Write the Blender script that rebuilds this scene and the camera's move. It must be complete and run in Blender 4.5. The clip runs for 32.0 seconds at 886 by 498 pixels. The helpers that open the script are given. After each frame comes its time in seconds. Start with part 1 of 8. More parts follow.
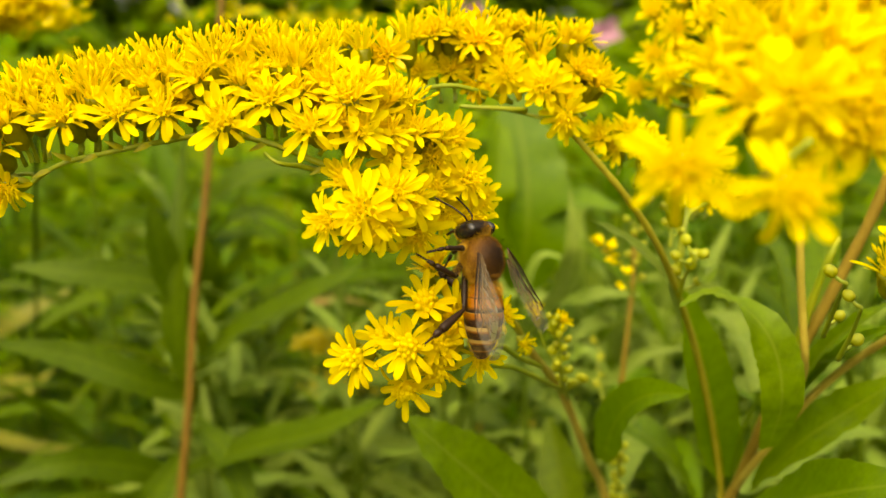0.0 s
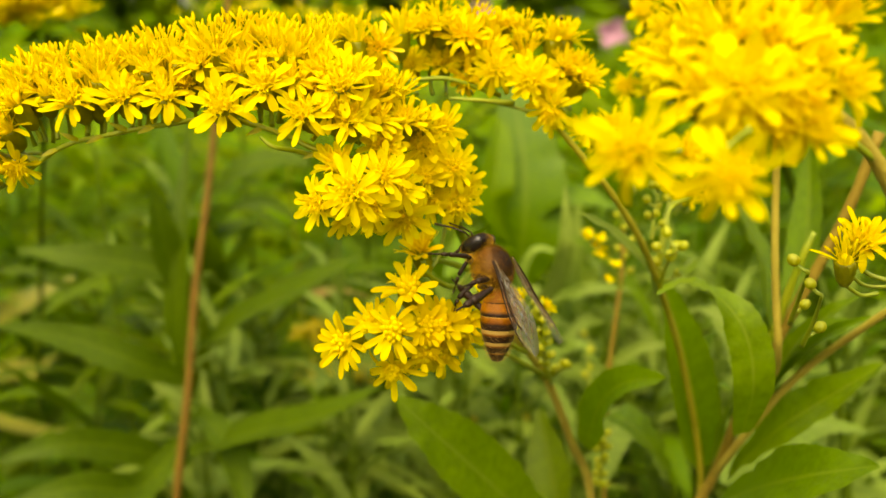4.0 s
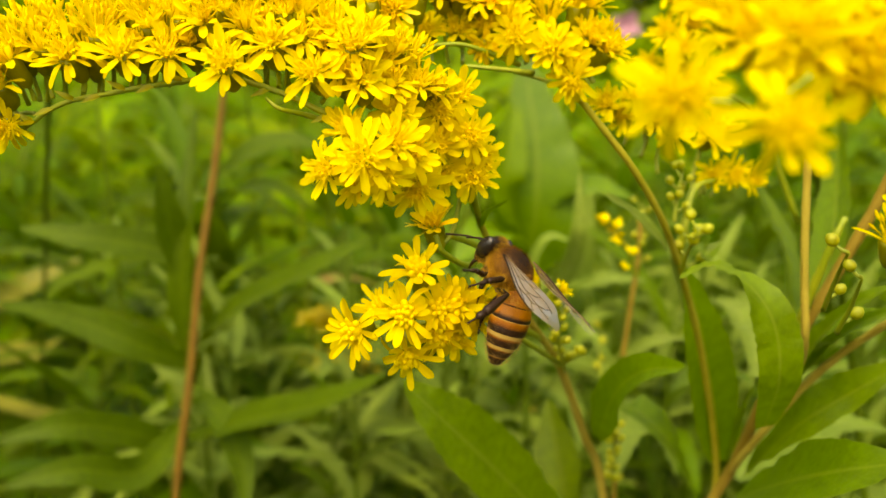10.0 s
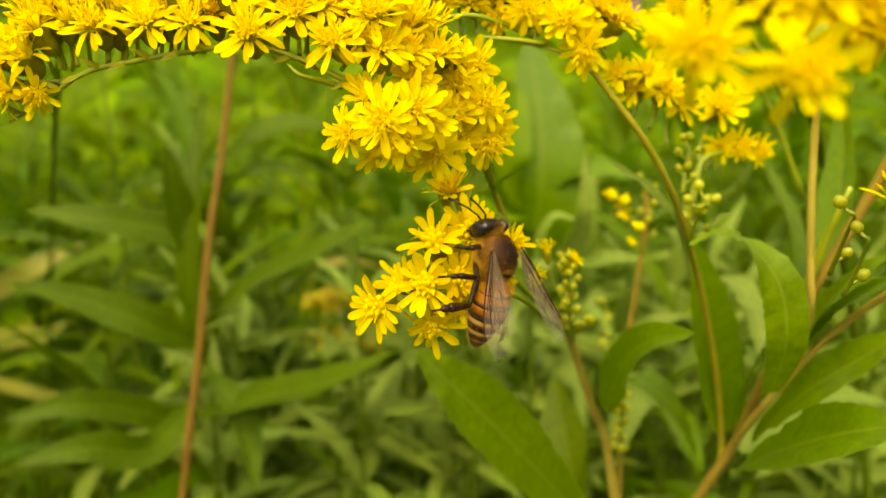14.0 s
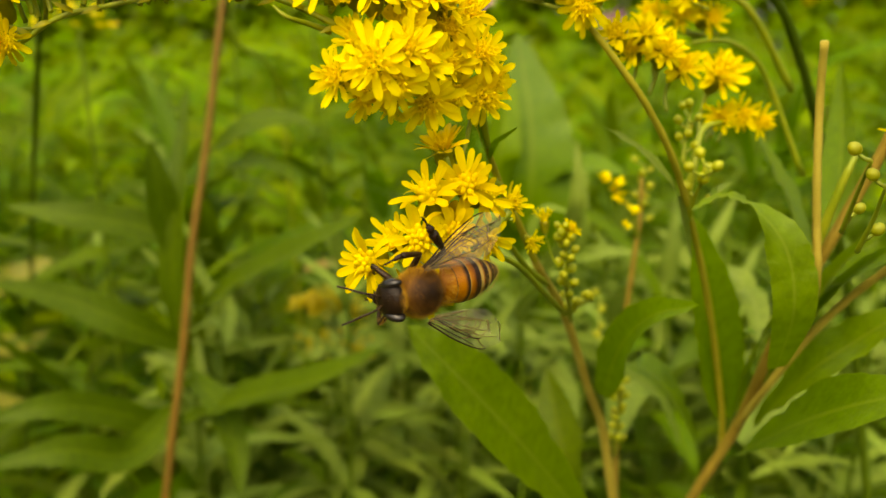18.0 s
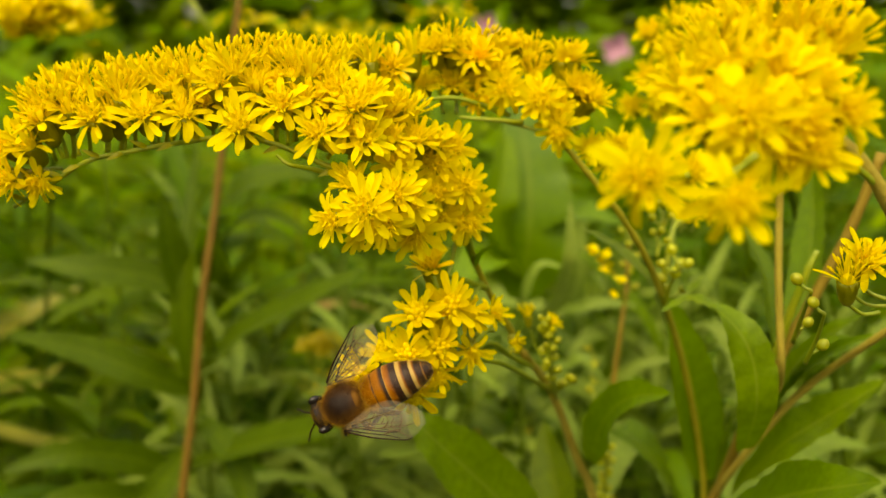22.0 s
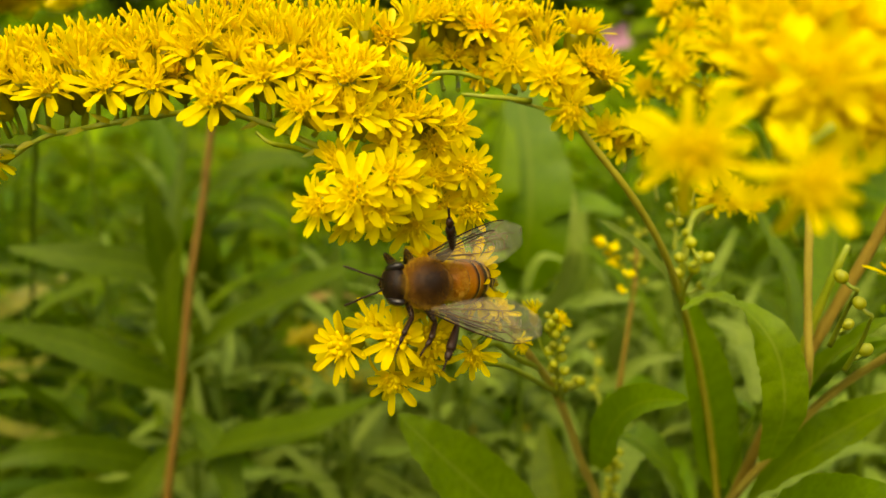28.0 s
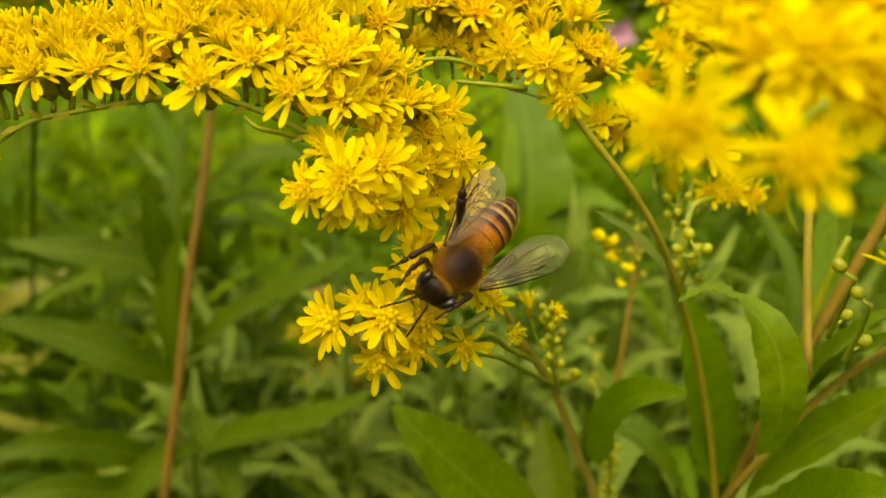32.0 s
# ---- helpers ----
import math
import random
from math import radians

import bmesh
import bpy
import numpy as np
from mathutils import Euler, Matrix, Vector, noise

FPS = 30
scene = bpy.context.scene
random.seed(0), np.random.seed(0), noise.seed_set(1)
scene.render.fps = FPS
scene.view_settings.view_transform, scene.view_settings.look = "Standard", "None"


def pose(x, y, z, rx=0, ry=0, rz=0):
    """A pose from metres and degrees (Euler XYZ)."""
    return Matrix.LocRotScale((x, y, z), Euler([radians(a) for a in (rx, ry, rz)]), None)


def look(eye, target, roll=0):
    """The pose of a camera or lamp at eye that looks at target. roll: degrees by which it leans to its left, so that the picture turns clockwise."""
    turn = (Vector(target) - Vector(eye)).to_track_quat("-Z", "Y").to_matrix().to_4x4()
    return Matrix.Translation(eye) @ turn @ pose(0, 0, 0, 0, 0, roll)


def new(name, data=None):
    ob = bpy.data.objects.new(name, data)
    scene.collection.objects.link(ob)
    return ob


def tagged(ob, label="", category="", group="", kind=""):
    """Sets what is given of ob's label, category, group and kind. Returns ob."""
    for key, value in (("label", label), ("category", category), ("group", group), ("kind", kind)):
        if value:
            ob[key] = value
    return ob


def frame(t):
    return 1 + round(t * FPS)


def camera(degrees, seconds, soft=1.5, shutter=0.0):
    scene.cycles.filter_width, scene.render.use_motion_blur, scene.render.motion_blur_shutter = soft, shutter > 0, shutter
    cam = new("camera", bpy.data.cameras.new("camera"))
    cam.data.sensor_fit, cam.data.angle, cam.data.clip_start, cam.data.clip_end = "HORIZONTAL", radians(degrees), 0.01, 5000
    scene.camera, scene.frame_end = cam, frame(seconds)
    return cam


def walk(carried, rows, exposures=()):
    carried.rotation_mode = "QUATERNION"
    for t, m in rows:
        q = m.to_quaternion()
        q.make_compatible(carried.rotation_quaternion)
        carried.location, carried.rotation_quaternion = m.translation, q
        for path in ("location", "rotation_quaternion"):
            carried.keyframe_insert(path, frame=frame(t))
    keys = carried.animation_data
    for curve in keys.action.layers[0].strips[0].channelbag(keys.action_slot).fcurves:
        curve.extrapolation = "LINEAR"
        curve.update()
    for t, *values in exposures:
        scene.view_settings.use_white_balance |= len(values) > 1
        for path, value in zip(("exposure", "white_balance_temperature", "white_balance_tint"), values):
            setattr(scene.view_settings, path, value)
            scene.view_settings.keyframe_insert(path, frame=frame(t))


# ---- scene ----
# ---- camera and its walk ----
cam = camera(55.00, 32.0, soft=1.5)
cam.data.dof.use_dof = True
cam.data.dof.focus_distance = 0.078
cam.data.dof.aperture_fstop = 30.0
EXPOSURES = [(0, 1.48, 9600, 0), (11, 1.49, 9600, 0), (14.5, 1.56, 9600, 0), (17, 1.57, 9600, 0), (18, 1.36, 9600, 0), (19, 1.25, 9600, 0), (22, 1.13, 9600, 0), (25, 1.17, 9600, 0), (32, 1.18, 9600, 0)]
walk(cam, [
    (0, pose(-0.00103, -0.00211, 1.00405, 75.254, 1.900, -1.091)),
    (0.5, pose(-0.00082, -0.00201, 1.00406, 75.243, 1.876, -1.159)),
    (1, pose(-0.00018, -0.00194, 1.00413, 75.129, 1.862, -1.173)),
    (1.5, pose(0.00031, -0.00286, 1.00383, 75.170, 1.816, -1.178)),
    (2, pose(0.00017, -0.00389, 1.00387, 75.183, 1.650, -1.061)),
    (2.5, pose(-0.00024, -0.00411, 1.00445, 75.082, 1.356, -0.927)),
    (3, pose(0.00064, -0.00481, 1.00432, 75.073, 1.295, -0.873)),
    (3.5, pose(0.00064, -0.00611, 1.00394, 75.141, 0.970, -0.700)),
    (5.5, pose(0.00159, -0.00720, 1.00352, 74.988, 0.527, -0.249)),
    (6, pose(0.00122, -0.00499, 1.00384, 74.822, 0.336, -0.184)),
    (6.5, pose(0.00060, -0.00147, 1.00329, 74.807, 0.358, -0.322)),
    (7, pose(0.00103, 0.00078, 1.00294, 74.795, 0.251, -0.113)),
    (7.5, pose(0.00087, 0.00171, 1.00135, 75.018, 0.198, -0.077)),
    (8, pose(0.00054, 0.00223, 0.99986, 75.093, 0.282, -0.129)),
    (8.5, pose(0.00058, 0.00182, 1.00010, 75.001, 0.088, 0.066)),
    (9, pose(0.00000, 0.00000, 1.00000, 75.000, -0.000, 0.000)),
    (9.5, pose(-0.00076, -0.00130, 1.00002, 74.881, -0.222, 0.158)),
    (10, pose(0.00010, -0.00253, 1.00059, 74.705, -0.183, 0.218)),
    (10.5, pose(0.00095, -0.00335, 1.00046, 74.591, -0.012, 0.039)),
    (11, pose(0.00124, -0.00426, 1.00060, 74.566, -0.087, 0.198)),
    (11.5, pose(0.00131, -0.00450, 1.00032, 74.472, -0.099, 0.145)),
    (12, pose(0.00137, -0.00454, 1.00016, 74.306, -0.073, 0.125)),
    (12.5, pose(0.00105, -0.00534, 0.99982, 74.288, -0.147, 0.431)),
    (13, pose(-0.00060, -0.00592, 0.99969, 74.196, -0.106, 0.253)),
    (13.5, pose(-0.00150, -0.00657, 0.99986, 74.104, -0.195, 0.272)),
    (14, pose(-0.00151, -0.00517, 0.99882, 73.974, -0.082, 0.198)),
    (14.5, pose(-0.00175, -0.00444, 0.99825, 73.879, -0.110, 0.247)),
    (16.5, pose(-0.00277, -0.00146, 0.99310, 74.105, 0.090, -0.567)),
    (17, pose(-0.00359, -0.00134, 0.99129, 74.557, -0.107, -0.820)),
    (17.5, pose(-0.00328, -0.00156, 0.99304, 74.638, -0.140, -0.731)),
    (18, pose(-0.00226, -0.00251, 0.99211, 75.118, -0.097, -0.727)),
    (18.5, pose(-0.00199, -0.00271, 0.99538, 75.739, -0.067, -0.012)),
    (19, pose(-0.00167, -0.00317, 0.99766, 75.758, 0.188, -0.130)),
    (19.5, pose(-0.00052, -0.00615, 0.99988, 75.996, 0.481, -0.154)),
    (20, pose(-0.00209, -0.00899, 1.00209, 76.110, 0.211, -0.120)),
    (20.5, pose(-0.00176, -0.01089, 1.00330, 76.095, 0.175, -0.111)),
    (21, pose(-0.00003, -0.01073, 1.00414, 76.090, 0.353, -0.242)),
    (21.5, pose(0.00015, -0.00974, 1.00523, 76.014, 0.345, -0.230)),
    (22, pose(-0.00008, -0.00848, 1.00458, 75.983, 0.398, -0.260)),
    (22.5, pose(-0.00114, -0.00787, 1.00500, 75.887, 0.385, -0.328)),
    (23, pose(-0.00190, -0.00740, 1.00460, 75.913, 0.226, -0.294)),
    (23.5, pose(-0.00181, -0.00681, 1.00442, 75.880, 0.107, -0.259)),
    (24, pose(-0.00211, -0.00569, 1.00389, 75.786, 0.121, -0.247)),
    (24.5, pose(-0.00283, -0.00510, 1.00368, 75.771, 0.125, -0.306)),
    (25, pose(-0.00262, -0.00418, 1.00343, 75.776, 0.007, -0.359)),
    (25.5, pose(-0.00139, -0.00290, 1.00389, 75.649, -0.047, -0.278)),
    (27.5, pose(-0.00033, 0.00081, 1.00271, 75.419, -0.019, -0.420)),
    (28, pose(-0.00041, 0.00057, 1.00224, 75.407, -0.110, -0.420)),
    (28.5, pose(-0.00005, 0.00016, 1.00272, 75.340, -0.072, -0.390)),
    (29, pose(-0.00025, 0.00052, 1.00189, 75.360, -0.167, -0.418)),
    (29.5, pose(0.00052, 0.00152, 1.00107, 75.304, -0.105, -0.346)),
    (30, pose(0.00017, 0.00180, 1.00208, 75.322, -0.163, -0.435)),
    (30.5, pose(0.00019, 0.00175, 1.00165, 75.363, -0.216, -0.359)),
    (31, pose(0.00028, 0.00200, 1.00097, 75.361, -0.215, -0.246)),
    (31.5, pose(0.00025, 0.00163, 1.00190, 75.307, -0.219, -0.108)),
    (32, pose(0.00067, 0.00156, 1.00110, 75.236, -0.247, -0.149)),
], EXPOSURES)

# ---- world and light: an overcast summer day ----
SUN_ELEVATION, SUN_TURN = 58.0, 200.0
world = bpy.data.worlds.new("overcast_sky")
scene.world = world
world.use_nodes = True
wn = world.node_tree
sky = wn.nodes.new("ShaderNodeTexSky")
sky.sky_type = "NISHITA"
sky.sun_disc = False
sky.sun_elevation, sky.sun_rotation = radians(SUN_ELEVATION), radians(SUN_TURN)
sky.air_density, sky.dust_density = 1.0, 4.0
wn.links.new(sky.outputs[0], wn.nodes["Background"].inputs[0])
wn.nodes["Background"].inputs[1].default_value = 0.15
sun_data = bpy.data.lights.new("sun", "SUN")
sun_data.energy, sun_data.angle, sun_data.color = 0.75, radians(90), (1.0, 0.95, 0.86)
sun = new("sun", sun_data)
az, el = radians(SUN_TURN), radians(SUN_ELEVATION)
sun.matrix_basis = look((math.sin(az) * math.cos(el) * 3, math.cos(az) * math.cos(el) * 3, 1 + math.sin(el) * 3), (0, 0, 1))

# ---- materials ----
MM = 0.001


def material(name, color, rough=0.5, spread=0.0, scale=400.0, color2=None, through_light=0.0, bump=0.0, bump_scale=1500.0,
             metal=0.0, alpha=1.0, vary=0.0, sheen=0.0, rib=None, island=False, spec=0.5):
    """A node material: two tones mixed by two scales of noise, a tone that differs from piece to piece, fine relief, light that shines through."""
    mat = bpy.data.materials.new(name)
    mat.use_nodes = True
    nt = mat.node_tree
    bsdf = nt.nodes["Principled BSDF"]
    out = nt.nodes["Material Output"]
    bsdf.inputs["Roughness"].default_value = rough
    bsdf.inputs["Metallic"].default_value = metal
    bsdf.inputs["Alpha"].default_value = alpha
    bsdf.inputs["Specular IOR Level"].default_value = spec
    if sheen:
        bsdf.inputs["Sheen Weight"].default_value = sheen
    coord = nt.nodes.new("ShaderNodeTexCoord")
    big = nt.nodes.new("ShaderNodeTexNoise")
    big.inputs["Scale"].default_value = scale
    big.inputs["Detail"].default_value = 6.0
    nt.links.new(coord.outputs["Object"], big.inputs["Vector"])
    fine = nt.nodes.new("ShaderNodeTexNoise")
    fine.inputs["Scale"].default_value = scale * 7
    nt.links.new(coord.outputs["Object"], fine.inputs["Vector"])
    add = nt.nodes.new("ShaderNodeMath")
    add.operation = "MULTIPLY_ADD"
    nt.links.new(fine.outputs["Fac"], add.inputs[0])
    add.inputs[1].default_value = 0.35
    nt.links.new(big.outputs["Fac"], add.inputs[2])
    ramp = nt.nodes.new("ShaderNodeMapRange")
    ramp.inputs["From Min"].default_value, ramp.inputs["From Max"].default_value = 0.4, 0.95
    nt.links.new(add.outputs[0], ramp.inputs["Value"])
    mix = nt.nodes.new("ShaderNodeMix")
    mix.data_type = "RGBA"
    mix.inputs[6].default_value = (*color, 1)
    mix.inputs[7].default_value = (*(color2 or color), 1)
    nt.links.new(ramp.outputs[0], mix.inputs[0])
    tone = mix.outputs[2]
    if rib:
        uv = nt.nodes.new("ShaderNodeSeparateXYZ")
        nt.links.new(coord.outputs["UV"], uv.inputs[0])
        off = nt.nodes.new("ShaderNodeMath")
        off.operation = "SUBTRACT"
        nt.links.new(uv.outputs[0], off.inputs[0])
        off.inputs[1].default_value = 0.5
        dist = nt.nodes.new("ShaderNodeMath")
        dist.operation = "ABSOLUTE"
        nt.links.new(off.outputs[0], dist.inputs[0])
        line = nt.nodes.new("ShaderNodeMapRange")
        line.inputs["From Min"].default_value, line.inputs["From Max"].default_value = 0.015, 0.05
        line.inputs["To Min"].default_value, line.inputs["To Max"].default_value = 0.75, 0.0
        nt.links.new(dist.outputs[0], line.inputs["Value"])
        vein = nt.nodes.new("ShaderNodeTexWave")
        vein.inputs["Scale"].default_value = 5.0
        vein.inputs["Distortion"].default_value = 1.5
        skew = nt.nodes.new("ShaderNodeCombineXYZ")
        slant = nt.nodes.new("ShaderNodeMath")
        slant.operation = "MULTIPLY_ADD"
        nt.links.new(dist.outputs[0], slant.inputs[0])
        slant.inputs[1].default_value = -0.35
        nt.links.new(uv.outputs[1], slant.inputs[2])
        nt.links.new(slant.outputs[0], skew.inputs[0])
        nt.links.new(skew.outputs[0], vein.inputs["Vector"])
        vline = nt.nodes.new("ShaderNodeMapRange")
        vline.inputs["From Min"].default_value, vline.inputs["From Max"].default_value = 0.9, 1.0
        vline.inputs["To Max"].default_value = 0.18
        nt.links.new(vein.outputs["Fac"], vline.inputs["Value"])
        both = nt.nodes.new("ShaderNodeMath")
        both.operation = "MAXIMUM"
        nt.links.new(line.outputs[0], both.inputs[0])
        nt.links.new(vline.outputs[0], both.inputs[1])
        # the thin pale margin
        rim = nt.nodes.new("ShaderNodeMapRange")
        rim.inputs["From Min"].default_value, rim.inputs["From Max"].default_value = 0.47, 0.5
        rim.inputs["To Max"].default_value = 0.55
        nt.links.new(dist.outputs[0], rim.inputs["Value"])
        all_lines = nt.nodes.new("ShaderNodeMath")
        all_lines.operation = "MAXIMUM"
        nt.links.new(both.outputs[0], all_lines.inputs[0])
        nt.links.new(rim.outputs[0], all_lines.inputs[1])
        both = all_lines
        # fine mottling between the veins
        fleck = nt.nodes.new("ShaderNodeTexNoise")
        fleck.inputs["Scale"].default_value = 700.0
        fleck.inputs["Detail"].default_value = 5.0
        nt.links.new(coord.outputs["Object"], fleck.inputs["Vector"])
        fmap = nt.nodes.new("ShaderNodeMapRange")
        fmap.inputs["From Min"].default_value, fmap.inputs["From Max"].default_value = 0.3, 0.7
        fmap.inputs["To Min"].default_value, fmap.inputs["To Max"].default_value = 0.84, 1.14
        nt.links.new(fleck.outputs["Fac"], fmap.inputs["Value"])
        fhsv = nt.nodes.new("ShaderNodeHueSaturation")
        nt.links.new(fmap.outputs[0], fhsv.inputs["Value"])
        nt.links.new(tone, fhsv.inputs["Color"])
        tone = fhsv.outputs[0]
        ribmix = nt.nodes.new("ShaderNodeMix")
        ribmix.data_type = "RGBA"
        nt.links.new(both.outputs[0], ribmix.inputs[0])
        nt.links.new(tone, ribmix.inputs[6])
        ribmix.inputs[7].default_value = (*rib, 1)
        tone = ribmix.outputs[2]
    if vary:
        if island:
            info = nt.nodes.new("ShaderNodeNewGeometry").outputs["Random Per Island"]
        else:
            info = nt.nodes.new("ShaderNodeObjectInfo").outputs["Random"]
        hsv = nt.nodes.new("ShaderNodeHueSaturation")
        hue = nt.nodes.new("ShaderNodeMapRange")
        hue.inputs["To Min"].default_value, hue.inputs["To Max"].default_value = 0.5 - 0.035 * vary, 0.5 + 0.008 * vary
        val = nt.nodes.new("ShaderNodeMapRange")
        val.inputs["To Min"].default_value, val.inputs["To Max"].default_value = 1 - 0.35 * vary, 1 + 0.35 * vary
        twist = nt.nodes.new("ShaderNodeMath")
        twist.operation = "FRACT"
        twist2 = nt.nodes.new("ShaderNodeMath")
        twist2.operation = "MULTIPLY"
        twist2.inputs[1].default_value = 7.31
        nt.links.new(info, twist2.inputs[0])
        nt.links.new(twist2.outputs[0], twist.inputs[0])
        nt.links.new(info, hue.inputs["Value"])
        nt.links.new(twist.outputs[0], val.inputs["Value"])
        nt.links.new(hue.outputs[0], hsv.inputs["Hue"])
        nt.links.new(val.outputs[0], hsv.inputs["Value"])
        nt.links.new(tone, hsv.inputs["Color"])
        tone = hsv.outputs[0]
    nt.links.new(tone, bsdf.inputs["Base Color"])
    if bump:
        rel = nt.nodes.new("ShaderNodeTexNoise")
        rel.inputs["Scale"].default_value = bump_scale
        nt.links.new(coord.outputs["Object"], rel.inputs["Vector"])
        bn = nt.nodes.new("ShaderNodeBump")
        bn.inputs["Strength"].default_value = bump
        bn.inputs["Distance"].default_value = 0.0003
        nt.links.new(rel.outputs["Fac"], bn.inputs["Height"])
        nt.links.new(bn.outputs[0], bsdf.inputs["Normal"])
    if through_light:
        tr = nt.nodes.new("ShaderNodeBsdfTranslucent")
        nt.links.new(tone, tr.inputs["Color"])
        ms = nt.nodes.new("ShaderNodeMixShader")
        ms.inputs[0].default_value = through_light
        nt.links.new(bsdf.outputs[0], ms.inputs[1])
        nt.links.new(tr.outputs[0], ms.inputs[2])
        nt.links.new(ms.outputs[0], out.inputs["Surface"])
    return mat


PETAL = material("petal_yellow", (0.87, 0.70, 0.003), 0.6, color2=(0.93, 0.785, 0.012), scale=500, through_light=0.48, vary=0.22, bump=0.15, spec=0.2)
DISC = material("disc_floret_yellow", (0.89, 0.69, 0.001), 0.6, color2=(0.95, 0.805, 0.015), scale=900, through_light=0.5, spec=0.2)
PETAL_OLD = material("petal_orange", (0.84, 0.58, 0.0), 0.6, color2=(0.90, 0.70, 0.001), scale=500, through_light=0.3, vary=0.4)
# Golden sprig petals, also darkened for the shade below the arch.
PETAL_RIPE_SHADED = material("petal_golden_shaded", (0.76, 0.565, 0.0), 0.6, color2=(0.83, 0.67, 0.001), scale=500, through_light=0.42, vary=0.25, bump=0.15, spec=0.2)
CUP = material("involucre_green", (0.26, 0.27, 0.008), 0.5, color2=(0.42, 0.38, 0.012), scale=700, through_light=0.35, bump=0.3)
BUD = material("bud_green", (0.31, 0.36, 0.010), 0.5, color2=(0.46, 0.45, 0.015), scale=900, through_light=0.2, vary=0.3, bump=0.2)
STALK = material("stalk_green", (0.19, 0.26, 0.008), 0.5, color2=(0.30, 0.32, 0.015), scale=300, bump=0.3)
# Stalk green at about a third: shade on stems in the stand, as colour.
STALK_BACK_SHADED = material("stalk_green_shaded", (0.05, 0.095, 0.003), 0.7, color2=(0.08, 0.12, 0.006), scale=200, bump=0.3, spec=0.1)
STEM_BROWN = material("stem_olive_brown", (0.31, 0.225, 0.030), 0.6, color2=(0.42, 0.335, 0.05), scale=250, bump=0.5, bump_scale=2500, spec=0.2)
STEM_RUSSET = material("stem_russet_brown", (0.20, 0.130, 0.014), 0.6, color2=(0.29, 0.20, 0.025), scale=250, bump=0.5, bump_scale=2500, spec=0.2)
STEM_OLIVE = material("stem_olive_green", (0.27, 0.24, 0.014), 0.6, color2=(0.40, 0.34, 0.03), scale=250, bump=0.5, bump_scale=2500, spec=0.2)
STEM_RED = material("stem_reddish_brown", (0.125, 0.068, 0.010), 0.6, color2=(0.19, 0.105, 0.014), scale=200, bump=0.4, spec=0.15)
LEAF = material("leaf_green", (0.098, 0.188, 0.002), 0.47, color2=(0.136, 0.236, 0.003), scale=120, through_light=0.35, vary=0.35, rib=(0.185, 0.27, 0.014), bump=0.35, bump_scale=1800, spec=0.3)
# Leaf green made brighter and yellower: light put into two near leaves' colour.
LEAF_LIT = material("leaf_green_lit", (0.135, 0.225, 0.004), 0.47, color2=(0.180, 0.275, 0.007), scale=120, through_light=0.38, rib=(0.22, 0.30, 0.02), bump=0.35, bump_scale=1800, spec=0.3)
# Near leaf green darkened: the stand's dimmer light is put into the colour.
LEAF_BACK_SHADED = material("leaf_green_stand_shaded", (0.060, 0.132, 0.002), 0.52, color2=(0.093, 0.178, 0.004), scale=60, through_light=0.40, vary=0.8, rib=(0.11, 0.18, 0.006), bump=0.3, bump_scale=900, spec=0.16)
LEAF_BACK_FAR = material("leaf_green_far_plants", (0.082, 0.168, 0.004), 0.52, color2=(0.120, 0.220, 0.008), scale=60, through_light=0.46, vary=0.6, island=True, rib=(0.13, 0.20, 0.01), bump=0.3, bump_scale=900, spec=0.16)
# Pale leaf undersides; on stand leaves the same tone paints sky sheen.
LEAF_PALE = material("leaf_pale_underside_sheen", (0.150, 0.230, 0.022), 0.55, color2=(0.20, 0.285, 0.036), scale=80, through_light=0.3, vary=0.3, rib=(0.25, 0.32, 0.06), bump=0.3, bump_scale=1500, spec=0.22)
LEAF_OLIVE = material("leaf_olive_green", (0.064, 0.112, 0.003), 0.52, color2=(0.088, 0.146, 0.004), scale=60, through_light=0.40, rib=(0.13, 0.19, 0.008), bump=0.3, bump_scale=900, spec=0.16)
LEAF_YELLOW = material("leaf_yellowing", (0.19, 0.20, 0.014), 0.5, color2=(0.27, 0.25, 0.022), scale=60, through_light=0.3, rib=(0.28, 0.27, 0.04), bump=0.3)
LEAF_FAR = material("leaf_far_stand", (0.084, 0.178, 0.002), 0.6, color2=(0.148, 0.262, 0.005), scale=30, through_light=0.33, vary=1.0, island=True, spec=0.1)
LEAF_DRY = material("leaf_dried_tan", (0.20, 0.14, 0.03), 0.7, color2=(0.28, 0.20, 0.05), scale=150, through_light=0.2, bump=0.4, spec=0.2)
# Dimmed copy of the far flower yellow: weak light low in the stand, as colour.
FLOWER_DIM = material("far_flower_dimmed", (0.40, 0.34, 0.002), 0.6, color2=(0.55, 0.45, 0.003), scale=200, through_light=0.25, vary=0.5, island=True)
FLOWER_FAR = material("far_flower_yellow", (0.76, 0.62, 0.0), 0.6, color2=(0.84, 0.72, 0.001), scale=200, through_light=0.25, vary=0.5, island=True)
PINK = material("pink_petal", (0.46, 0.20, 0.30), 0.6, color2=(0.58, 0.30, 0.40), scale=80, through_light=0.3)
SOIL = material("soil_dark", (0.035, 0.026, 0.016), 0.95, color2=(0.075, 0.06, 0.035), scale=14, bump=0.8, bump_scale=120)
FUR = material("fur_tawny", (0.46, 0.235, 0.022), 0.75, color2=(0.62, 0.37, 0.05), scale=900, through_light=0.25, spec=0.15)
FUR_DARK = material("fur_dark_brown", (0.030, 0.011, 0.002), 0.7, color2=(0.060, 0.023, 0.003), scale=900, spec=0.1)
FUR_PALE = material("fur_pale", (0.34, 0.19, 0.04), 0.75, color2=(0.46, 0.29, 0.08), scale=900, through_light=0.2, spec=0.15)
